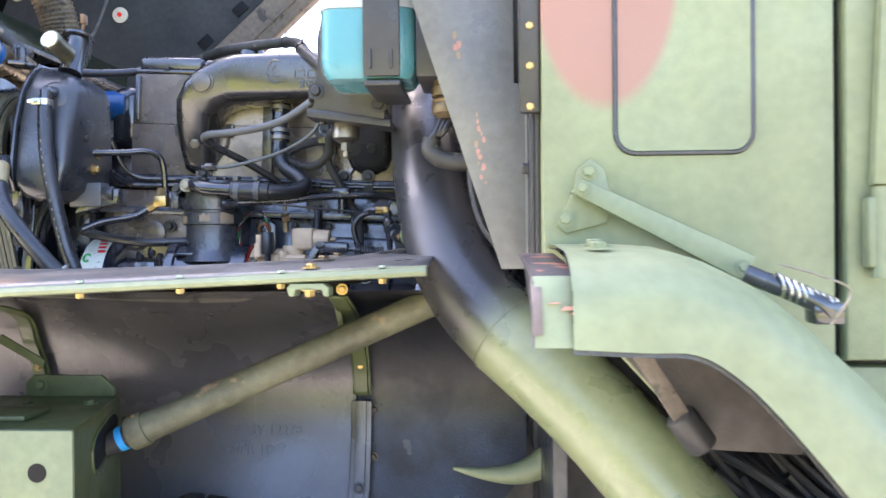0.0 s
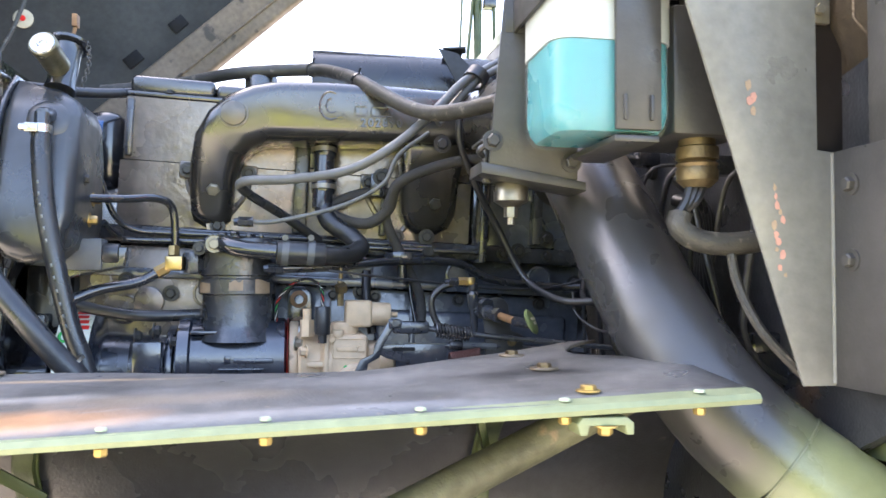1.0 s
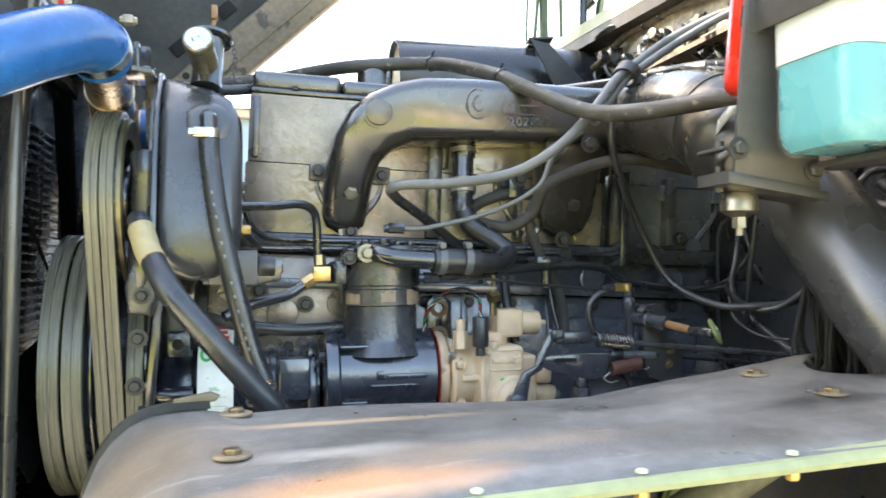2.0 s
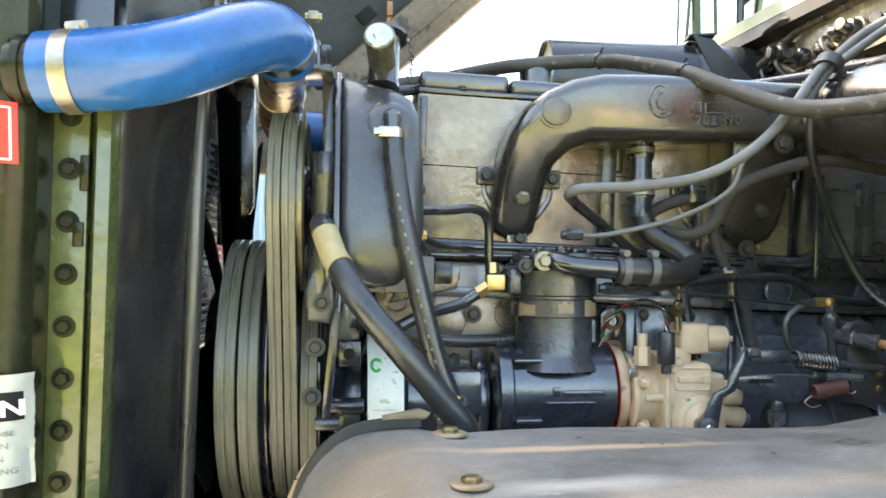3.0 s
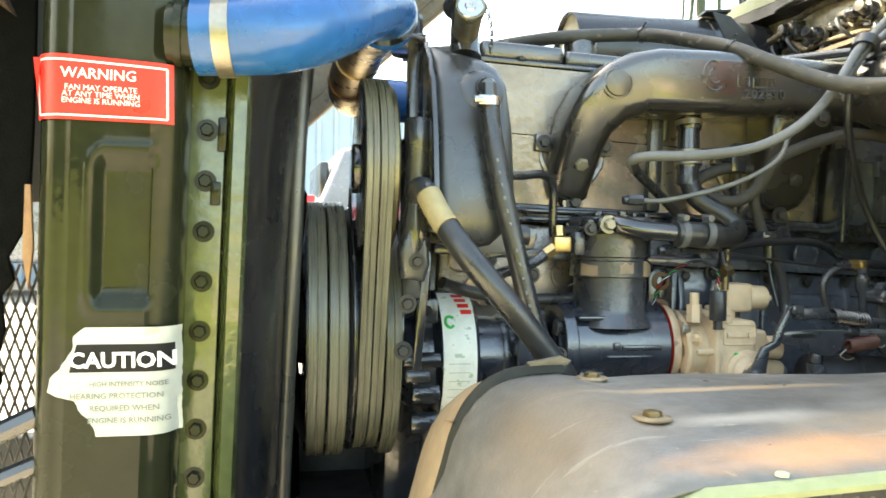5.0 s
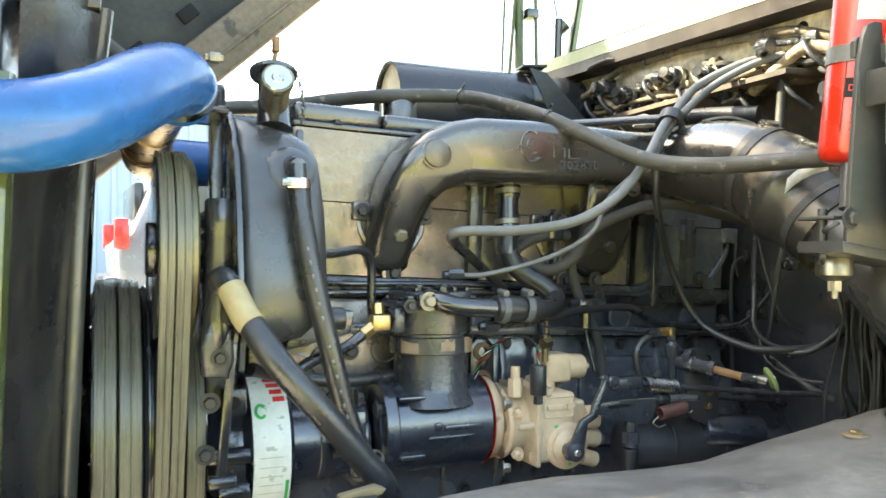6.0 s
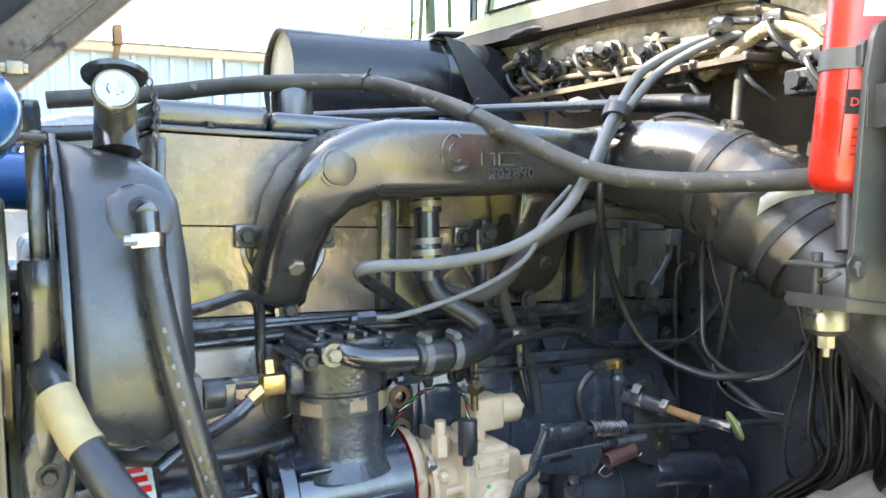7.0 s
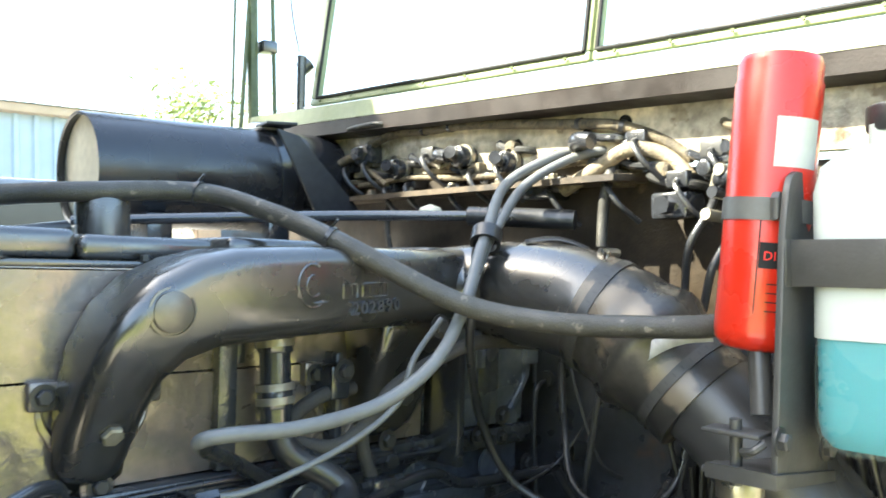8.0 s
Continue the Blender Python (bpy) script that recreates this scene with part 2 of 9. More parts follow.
DIRT = mat("pale tan packed gravel", (0.34, 0.305, 0.25), 0.9, vary=0.22, grain=30, blotch=0.5, bump=0.5, bump_scale=60)
YARD = mat("bright tan ground for reflections", (0.50, 0.40, 0.30), 0.9, vary=0.25, grain=8, blotch=0.3, bump=0.5, bump_scale=60)
GRAVEL = mat("pale gravel lot", (0.34, 0.32, 0.29), 0.85, vary=0.2, grain=30, blotch=0.4, bump=0.5, bump_scale=60)
LEAF = mat("sunlit leaves", (0.16, 0.21, 0.035), 0.6, vary=0.3, bump=0.0)
LEAF_DARK = mat("wood leaves", (0.085, 0.09, 0.032), 0.7, vary=0.4, blotch=0.3, grain=3, bump=0.0)
BARK = mat("bark", (0.14, 0.10, 0.07), 0.85, vary=0.3, bump=0.6, bump_scale=30)

GLASS = bpy.data.materials.new("window glass")
GLASS.use_nodes = True
gp = GLASS.node_tree.nodes["Principled BSDF"]
gp.inputs["Base Color"].default_value = (0.9, 0.95, 0.93, 1)
gp.inputs["Roughness"].default_value, gp.inputs["Transmission Weight"].default_value, gp.inputs["IOR"].default_value = 0.03, 1.0, 1.06


# ---- shapes ----
class Shape:
    """Collects vertices and faces of one mesh."""

    def __init__(self):
        self.v, self.f = [], []

    def add(self, v, f):
        k = len(self.v)
        self.v += [tuple(p) for p in v]
        self.f += [tuple(i + k for i in face) for face in f]
        return self

    def from_bm(self, bm, m=None):
        bm.verts.index_update()
        self.add([(m @ v.co if m else v.co) for v in bm.verts], [[v.index for v in f.verts] for f in bm.faces])
        bm.free()
        return self

    def box(self, a, b, bevel=0.0, m=None, seg=2):
        """A box between two corners, its edges rounded by bevel."""
        a, b = Vector(a), Vector(b)
        bm = bmesh.new()
        bmesh.ops.create_cube(bm, size=1)
        for v in bm.verts:
            v.co = Vector((a[i] + (b[i] - a[i]) * (v.co[i] + 0.5) for i in range(3)))
        if bevel:
            bmesh.ops.bevel(bm, geom=bm.edges[:], offset=bevel, segments=seg, affect="EDGES", profile=0.5)
        return self.from_bm(bm, m)

    def prism(self, outline, lo, hi, axis="y", bevel=0.0, seg=2, m=None):
        """An outline drawn in the two other axes (in x, y, z order), carried from lo to hi along axis."""
        k = "xyz".index(axis)
        bm = bmesh.new()
        ring = []
        for p in outline:
            q = list(p)
            q.insert(k, lo)
            ring.append(bm.verts.new(q))
        base = bm.faces.new(ring)
        made = bmesh.ops.extrude_face_region(bm, geom=[base])
        for g in made["geom"]:
            if isinstance(g, bmesh.types.BMVert):
                g.co[k] = hi
        bmesh.ops.recalc_face_normals(bm, faces=bm.faces[:])
        if bevel:
            flat = [e for e in bm.edges if abs(e.verts[0].co[k] - e.verts[1].co[k]) < 1e-6]
            bmesh.ops.bevel(bm, geom=flat, offset=bevel, segments=seg, affect="EDGES", profile=0.5, clamp_overlap=True)
        return self.from_bm(bm, m)

    def lathe(self, profile, a, b, seg=24, closed=True):
        """Turns (along, radius) pairs, along in metres from a towards b, round the axis a-b."""
        a, b = Vector(a), Vector(b)
        w = (b - a).normalized()
        u = w.orthogonal().normalized()
        t = w.cross(u)
        v, f = [], []
        for s, r in profile:
            for i in range(seg):
                c = 2 * math.pi * i / seg
                v.append(a + w * s + (u * math.cos(c) + t * math.sin(c)) * r)
        for j in range(len(profile) - 1):
            for i in range(seg):
                k = (i + 1) % seg
                f.append((j * seg + i, j * seg + k, (j + 1) * seg + k, (j + 1) * seg + i))
        if closed:
            f.append(tuple(range(seg))[::-1])
            f.append(tuple(range((len(profile) - 1) * seg, len(profile) * seg)))
        return self.add(v, f)

    def cyl(self, a, b, r, r2=None, seg=20, bevel=0.0):
        n = (Vector(b) - Vector(a)).length
        r2 = r if r2 is None else r2
        if bevel:
            return self.lathe([(0, r - bevel), (bevel * 0.3, r - bevel * 0.3), (bevel, r), (n - bevel, r2), (n - bevel * 0.3, r2 - bevel * 0.3), (n, r2 - bevel)], a, b, seg)
        return self.lathe([(0, r), (n, r2)], a, b, seg)

    def tube(self, points, r, seg=12, steps=6, ends=True, radii=None):
        """A round tube along a smooth line through the points."""
        path = smooth(points, steps)
        v, f = [], []
        u = None
        count = len(path)
        for i, p in enumerate(path):
            d = (path[min(i + 1, count - 1)] - path[max(i - 1, 0)]).normalized()
            u = (d.orthogonal() if u is None else u - d * u.dot(d)).normalized()
            t = d.cross(u)
            rr = r if radii is None else np.interp(i / (count - 1), np.linspace(0, 1, len(radii)), radii)
            for k in range(seg):
                c = 2 * math.pi * k / seg
                v.append(p + (u * math.cos(c) + t * math.sin(c)) * rr)
        for i in range(count - 1):
            for k in range(seg):
                q = (k + 1) % seg
                f.append((i * seg + k, i * seg + q, (i + 1) * seg + q, (i + 1) * seg + k))
        if ends:
            f.append(tuple(range(seg))[::-1])
            f.append(tuple(range((count - 1) * seg, count * seg)))
        return self.add(v, f)

    def ring(self, a, b, r, thick):
        """A flat band round the axis a-b."""
        n = (Vector(b) - Vector(a)).length
        return self.lathe([(0, r), (0, r + thick), (n, r + thick), (n, r), (0, r)], a, b, 28, closed=False)

    def grid(self, rows):
        """A sheet through rows of points."""
        w = len(rows[0])
        return self.add([p for row in rows for p in row],
                        [(i * w + j, i * w + j + 1, (i + 1) * w + j + 1, (i + 1) * w + j) for i in range(len(rows) - 1) for j in range(w - 1)])

    def hexbolt(self, p, d, r=0.009, h=0.007, washer=True):
        p, d = Vector(p), Vector(d).normalized()
        if washer:
            self.cyl(p, p + d * 0.002, r * 1.55, seg=16)
            p = p + d * 0.002
        return self.lathe([(0, r), (h * 0.75, r), (h, r * 0.8)], p, p + d, seg=6)


def smooth(points, steps=6):
    """Points on a smooth line through the points."""
    p = [Vector(q) for q in points]
    if len(p) == 2:
        return p
    p = [p[0] * 2 - p[1]] + p + [p[-1] * 2 - p[-2]]
    out = []
    for i in range(1, len(p) - 2):
        a, b, c, d = p[i - 1], p[i], p[i + 1], p[i + 2]
        for s in range(steps):
            t = s / steps
            out.append(0.5 * (2 * b + (c - a) * t + (2 * a - 5 * b + 4 * c - d) * t * t + (3 * b - a - 3 * c + d) * t ** 3))
    return out + [p[-2]]


def mesh_of(shape, material, name, angle=38.0):
    me = bpy.data.meshes.new(name)
    me.from_pydata([tuple(p) for p in shape.v], [], shape.f)
    bm = bmesh.new()
    bm.from_mesh(me)
    bmesh.ops.recalc_face_normals(bm, faces=bm.faces[:])
    bm.to_mesh(me)
    bm.free()
    me.shade_smooth()
    me.set_sharp_from_angle(angle=radians(angle))
    me.materials.append(material)
    return me


def thing(name, label, category, group="", at=(0, 0, 0)):
    """An empty thing that parents its parts."""
    ob = new(name)
    ob.empty_display_size = 0.05
    ob.location = at
    return tagged(ob, label, category, group)


def part(name, shape, material, parent, label="", angle=38.0):
    """One mesh object under a thing or a part; the shape is given in the world's metres."""
    ob = new(name, mesh_of(shape, material, name, angle))
    ob.parent = parent
    up, off = parent, Vector()
    while up is not None:
        off += up.location
        up = up.parent
    ob.location = -off
    return tagged(ob, label)


def solo(name, shape, material, label, category, group="", kind="", angle=38.0):
    """A thing of one mesh."""
    return tagged(new(name, mesh_of(shape, material, name, angle)), label, category, group, kind)


def text_shape(words, size, m, depth=0.0006, align="CENTER", bold=0.0):
    """The built-in font's letters as mesh, placed by the pose m (letters lie in its x-y plane)."""
    cu = bpy.data.curves.new("words", "FONT")
    cu.body, cu.size, cu.extrude, cu.align_x, cu.offset = words, size, depth, align, bold
    cu.resolution_u = 2
    ob = bpy.data.objects.new("words", cu)
    scene.collection.objects.link(ob)
    bpy.context.view_layer.update()
    me = bpy.data.meshes.new_from_object(ob.evaluated_get(bpy.context.evaluated_depsgraph_get()))
    s = Shape().add([m @ v.co for v in me.vertices], [tuple(f.vertices) for f in me.polygons])
    bpy.data.objects.remove(ob)
    bpy.data.curves.remove(cu)
    bpy.data.meshes.remove(me)
    return s


def bolts(parent, places, direction, material=BOLT, r=0.009, h=0.007, washer=True, name="bolt"):
    """Bolts that share one mesh, each an object of its own."""
    me = mesh_of(Shape().hexbolt((0, 0, 0), direction, r, h, washer), material, name, 25)
    up, off = parent, Vector()
    while up is not None:
        off += up.location
        up = up.parent
    for p in places:
        ob = new(name, me)
        ob.parent = parent
        ob.location = Vector(p) - off


def sag(x):
    """The engine sits nose up: its height changes along the truck."""
    return -0.042 * (x + 0.72)


def eng(x, y, z):
    return (x, y, z + sag(x))


TILT = Matrix.Translation((-0.72, 0, 1.8)) @ Matrix.Rotation(math.atan(0.042), 4, "Y") @ Matrix.Translation((0.72, 0, -1.8))


def tilted(shape):
    shape.v = [tuple(TILT @ Vector(p)) for p in shape.v]
    return shape


# ==== setting: ground, building, sky side ====
s = Shape().grid([[(x, y, 0) for x in (-2500, -60, -20, -6, 0, 6, 20, 60, 2500)] for y in (-2500, -60, -20, -6, 0, 3.9, 20, 60, 2500)])
solo("ground", s, GRASS, "mown green grass around the truck", "ground", kind="structure")
s = Shape().prism([(4.3, -0.1), (4.3, 0.02), (7.5, 0.86), (60, 0.9), (60, -0.1)], -60, 60, "x")
solo("pavement", s, GRAVEL, "pale gravel parking lot on rising ground", "lot", kind="structure")
s = Shape().box((-9, -3.6, -0.1), (9, 4.3, 0.015))
solo("pavement", s, DIRT, "pale packed gravel stand under the truck", "gravel", kind="structure")

# unseen tan ground, added so the engine paint has something warm to reflect
s = Shape().prism([(0.9, -8), (40, -8), (60, -60), (6, -60)], -0.1, 0.012, "z")
solo("pavement", s, YARD, "unseen tan ground added for reflections in the engine", "gravel", kind="structure")


def building():
    """Metal-clad shed: ribbed wall panels under a tan eaves trim."""
    b = thing("metal_building", "long low shed clad in pale blue corrugated steel", "building", at=(0, 15, 0))
    pitch, top = 0.3, 4.15
    for j in range(12):
        x0 = -16.6 + j * 1.8
        pts = []
        for k in range(7):
            x = x0 + k * pitch
            pts += [(x, 15.0), (x + 0.2, 15.0), (x + 0.22, 14.95), (x + 0.28, 14.95)] if k < 6 else [(x, 15.0)]
        part("wall_panel", Shape().grid([[(x, y, z) for x, y in pts] for z in (0.8, top)]), WALL_BLUE, b)
    part("eaves_trim", Shape().box((-16, 14.75, top), (5.0, 15.2, top + 0.14), 0.02), TRIM_TAN, b, "tan sheet metal eaves trim")
    part("roof", Shape().grid([[(-16, 14.7, top + 0.15), (5.0, 14.7, top + 0.15)], [(-16, 24, top + 1.2), (5.0, 24, top + 1.2)]]), WALL_BLUE, b)
    part("downpipe", Shape().box((2.3, 14.8, 0), (2.42, 14.94, top)), INK_WHITE, b, "white square downpipe")
    return b


building()


def car(name, label, m, paint):
    """A parked car, seen from its rear quarter; built facing +x at the origin, then placed."""
    c = thing(name, label, "car")

    def put(nm, sh, material, parent=c, lab=""):
        sh.v = [tuple(m @ Vector(p)) for p in sh.v]
        return part(nm, sh, material, parent, lab)

    side = [(-2.3, 0.45), (-2.35, 0.95), (-2.2, 1.1), (-1.95, 1.72), (-1.6, 1.80), (0.4, 1.80), (1.05, 1.18), (2.2, 1.05), (2.35, 0.8), (2.3, 0.4)]
    body = put("body", Shape().prism(side, -0.92, 0.92, "y", 0.08, 3), paint)
    for sy in (-0.935, 0.935):
        put("side_window", Shape().prism([(-1.85, 1.18), (-1.7, 1.65), (-0.75, 1.66), (-0.75, 1.18)], sy - 0.01, sy + 0.01), CAR_GLASS, body)
        put("side_window", Shape().prism([(-0.65, 1.18), (-0.65, 1.66), (0.35, 1.66), (0.85, 1.18)], sy - 0.01, sy + 0.01), CAR_GLASS, body)
        put("tail_lamp", Shape().box((-2.36, sy - 0.10, 0.92), (-2.22, sy + 0.012, 1.22), 0.03), CAR_RED)
    put("rear_window", Shape().box((-2.16, -0.7, 1.2), (-2.06, 0.7, 1.6), 0.03), CAR_GLASS)
    put("bumper", Shape().box((-2.46, -0.9, 0.4), (-2.2, 0.9, 0.66), 0.06), BLACK)
    for x in (-1.45, 1.45):
        for y in (-0.82, 0.82):
            w = put("wheel", Shape().cyl((x, y - 0.11, 0.36), (x, y + 0.11, 0.36), 0.36, bevel=0.04), RUBBER)
            put("rim", Shape().cyl((x, y - 0.125, 0.36), (x, y + 0.125, 0.36), 0.22), STEEL, w)
    return c


car("parked_car", "grey sport utility car with red tail lamps parked on gravel", pose(1.2, 10.3, 0.87, 0, 0, 3), CAR_PAINT)
car("parked_car", "silver car parked on gravel beside the shed", pose(-4.2, 12.2, 0.87, 0, 0, -6), SILVER)


def tree(x, y, h, spread, seed):
    """Trunk, limbs and a loose crown of small leaf clumps."""
    rnd = random.Random(seed)
    t = thing("tree", "young tree with thin bright yellow-green leaves", "tree", at=(x, y, 0))
    trunk = Shape().tube([(x, y, 0), (x + 0.05, y, h * 0.35), (x - 0.05, y + 0.1, h * 0.7)], 0.1, 10, radii=[0.13, 0.09, 0.04])
    tips = []
    for _ in range(16):
        a, e = rnd.uniform(0, 6.28), rnd.uniform(0.2, 1.0)
        z0 = h * rnd.uniform(0.35, 0.65)
        q = (x + math.cos(a) * spread * e, y + math.sin(a) * spread * e, z0 + h * rnd.uniform(0.1, 0.35))
        trunk.tube([(x, y, z0), ((x + q[0]) / 2, (y + q[1]) / 2, (z0 + q[2]) / 2 - 0.05), q], 0.03, 6, 3, radii=[0.035, 0.008])
        tips.append(Vector(q))
    part("trunk", trunk, BARK, t)
    leaf = Shape()
    for q in tips:
        for _ in range(170):
            p = q + Vector((rnd.gauss(0, 0.3), rnd.gauss(0, 0.3), rnd.gauss(0, 0.24))) * spread
            u = Vector((rnd.uniform(-1, 1), rnd.uniform(-1, 1), rnd.uniform(-1, 1))).normalized() * rnd.uniform(0.03, 0.06)
            w = u.orthogonal() * 0.6
            leaf.add([p - u, p + w * 0.8, p + u, p - w * 0.8], [(0, 1, 2, 3)])
    tagged(part("crown", leaf, LEAF, t), kind="stuff")


tree(4.4, 12.0, 4.6, 0.75, 3)


def tree_line():
    """Low unseen wood far behind the viewer, added for dark reflections: uneven clumps of leaves on one bank."""
    rnd = random.Random(12)
    s = Shape()
    for _ in range(9000):
        a = rnd.uniform(-2.75, -1.35)
        r = rnd.uniform(34, 42)
        x, y = r * math.cos(a), r * math.sin(a)
        # taller towards the left, where the paint should reflect dark
        p = Vector((x, y, rnd.uniform(0, 1) ** 0.8 * ((10.0 if a < -1.9 else 2.2) + 1.0 * math.sin(x * 0.31) + 0.7 * math.sin(x * 0.83))))
        u = Vector((rnd.uniform(-1, 1), rnd.uniform(-1, 1), rnd.uniform(-1, 1))).normalized() * rnd.uniform(0.35, 0.8)
        w = u.orthogonal()
        s.add([p - u, p + w, p + u, p - w], [(0, 1, 2, 3)])
    solo("backdrop", s, LEAF_DARK, "unseen dark green wood added for dark reflections", "trees", kind="structure")


tree_line()

# ==== cab ====
CAB_PAINT = mat("camouflage green cab paint", (0.205, 0.235, 0.13), 0.5, vary=0.12, bump=0.1)
n, link = CAB_PAINT.node_tree.nodes, CAB_PAINT.node_tree.links.new
co = n.new("ShaderNodeTexCoord")
mp = n.new("ShaderNodeMapping")
mp.inputs["Location"].default_value, mp.inputs["Scale"].default_value = (-0.125 / 0.088, 0, -1.86 / 0.165), (1 / 0.088, 0, 1 / 0.165)
link(co.outputs["Object"], mp.inputs["Vector"])
dist = n.new("ShaderNodeVectorMath")
dist.operation = "LENGTH"
link(mp.outputs["Vector"], dist.inputs[0])
edge = n.new("ShaderNodeMapRange")
edge.inputs["From Min"].default_value, edge.inputs["From Max"].default_value = 1.06, 0.94
link(dist.outputs["Value"], edge.inputs["Value"])
mix = n.new("ShaderNodeMix")
mix.data_type = "RGBA"
link(edge.outputs["Result"], mix.inputs["Factor"])
old = n["Principled BSDF"].inputs["Base Color"].links[0].from_socket
link(old, mix.inputs["A"])
mix.inputs["B"].default_value = (0.29, 0.165, 0.12, 1)
link(mix.outputs["Result"], n["Principled BSDF"].inputs["Base Color"])


def rounded(x0, z0, x1, z1, r, k=5):
    """Outline of a rectangle with round corners."""
    out = []
    for cx, cz, a in ((x1 - r, z1 - r, 0), (x0 + r, z1 - r, 90), (x0 + r, z0 + r, 180), (x1 - r, z0 + r, 270)):
        for i in range(k + 1):
            b = radians(a + 90 * i / k)
            out.append((cx + r * math.cos(b), cz + r * math.sin(b)))
    return out


def loop_bead(outline, y, r):
    """A closed bead along an outline in x and z."""
    pts = [(x, y, z) for x, z in outline]
    return Shape().tube(pts + pts[:1], r, 6, 1)


def cab_z(y):
    return 0.04 * (y - 1.84)


def cab():
    c = thing("truck_cab", "open military truck cab in green and red-brown camouflage paint", "truck cab", at=(0.6, 2.3, 1.26))
    part("underbody_panel", Shape().box((0.27, 1.58, 0.92), (1.9, 1.6, 1.40), 0.004), UNDER, c, "grey underbody panel behind the wheel arch")
    part("wheel_house", Shape().box((0.092, 1.62, 0.9), (0.62, 1.64, 1.46), 0.004), DULL, c, "dull black wheel house panel")
    part("corner_gusset", Shape().prism([(0.0, 1.745), (0.06, 1.745), (0.06, 2.19), (0.0, 2.19)], 1.40, 1.405, "y", 0.001), GUSSET, c, "dark brown gusset behind the shield")
    part("gusset_clip", Shape().box((0.016, 1.392, 1.90), (0.040, 1.40, 1.93), 0.002).cyl((0.024, 1.392, 1.915), (0.024, 1.384, 1.915), 0.006, seg=6), BOLT_WORN, c, "small steel clip with a bolt")
    part("cowl_side", Shape().prism([(0.046, 1.47), (0.138, 1.385), (0.245, 1.268), (0.36, 1.262), (0.405, 1.36), (0.405, 2.26), (0.046, 2.22)], 1.25, 1.29, "y", 0.004), CAB_PAINT, c)
    # grey tan overlay added just proud of the cowl's lower edge
    part("lower_cowl", Shape().prism([(0.142, 1.385), (0.246, 1.266), (0.36, 1.260), (0.392, 1.32), (0.355, 1.36), (0.29, 1.40), (0.10, 1.43)], 1.243, 1.249, "y", 0.001), UNDER, c, "thin grey plate over the lower cowl")
    door = part("door", Shape().prism([(0.416, 1.375), (1.25, 1.375), (1.25, 2.3), (0.416, 2.27)], 1.245, 1.29, "y", 0.006), CAB_PAINT, c)
    part("hinge", Shape().box((0.432, 1.222, 1.49), (0.462, 1.245, 1.575), 0.004).cyl((0.447, 1.228, 1.478), (0.447, 1.228, 1.587), 0.009), GREEN, door, "pale green door hinge")
    part("hinge_arm", Shape().prism([(0.44, 1.59), (0.47, 1.59), (0.52, 1.9), (0.455, 1.9)], 1.225, 1.244, "y", 0.003), GREEN, door)
    part("door_gap", Shape().box((0.405, 1.268, 1.3), (0.416, 1.289, 2.26)), INK_BLACK, c)
    part("sill", Shape().box((0.405, 1.262, 1.22), (2.0, 1.30, 1.366), 0.006), CAB_PAINT, c)
    part("access_panel", Shape().prism(rounded(0.14, 1.637, 0.303, 2.1, 0.022), 1.2475, 1.256), CAB_PAINT, c, "access panel in the cowl side")
    part("rubber_seal", loop_bead(rounded(0.137, 1.634, 0.306, 2.103, 0.025), 1.2485, 0.0032), RUBBER, c, "black rubber seal of the access panel")
    part("back_wall", Shape().box((1.95, 1.25, 1.2), (2.0, 3.45, 2.25), 0.01), CAB_PAINT, c)
    part("far_side", Shape().box((0.1, 3.40, 1.2), (1.95, 3.45, 2.27), 0.01), CAB_PAINT, c)
    part("cab_floor", Shape().box((0.1, 1.30, 1.40), (1.95, 3.40, 1.43)), CAB_PAINT, c)
    part("seat", Shape().box((1.2, 1.5, 1.2), (1.7, 3.2, 1.6), 0.05), GREEN_DARK, c)
    part("seat_back", Shape().box((1.7, 1.5, 1.5), (1.82, 3.2, 2.1), 0.05), GREEN_DARK, c)
    # firewall and cowl
    rows = []
    for z in (1.84, 1.9, 2.02, 2.09):
        rows.append([(0.052 + 0.02 * math.sin(y * 7) * (z > 1.7) + (0.03 if z < 1.88 else 0), y, z + (cab_z(y) if z > 2 else 0)) for y in np.linspace(1.29, 3.42, 24)])
    # wall under the ledge: its shade is mixed into the brown
    part("firewall", Shape().grid(rows), BROWN, c, "brown grimy firewall behind the engine, shade in its colour")
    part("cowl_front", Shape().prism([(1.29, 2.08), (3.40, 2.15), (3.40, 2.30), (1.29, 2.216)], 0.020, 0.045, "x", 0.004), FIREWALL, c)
    # overhanging cowl lip and top
    part("cowl_lip", Shape().add([(x, y, z + cab_z(y)) for y in (1.29, 3.40) for x, z in ((-0.035, 2.215), (-0.03, 2.25), (0.12, 2.285), (0.12, 2.25), (-0.02, 2.222))],
                                 [(0, 1, 6, 5), (1, 2, 7, 6), (2, 3, 8, 7), (3, 4, 9, 8), (4, 0, 5, 9), (0, 1, 2, 3, 4), (5, 6, 7, 8, 9)]), CAB_PAINT, c, "sunlit cowl edge under the windscreen", 20)
    # seal made deep and dark to stand for shade beneath the lip
    part("lip_seal", Shape().add([(x, y, z + cab_z(y)) for y in (1.30, 3.39) for x, z in ((-0.032, 2.186), (-0.034, 2.214), (0.018, 2.209), (0.018, 2.180))], [(0, 1, 5, 4), (1, 2, 6, 5), (2, 3, 7, 6), (3, 0, 4, 7), (0, 1, 2, 3), (4, 5, 6, 7)]), GUSSET, c, "brown seal along the cowl edge, darkened for the lip's shade", 20)
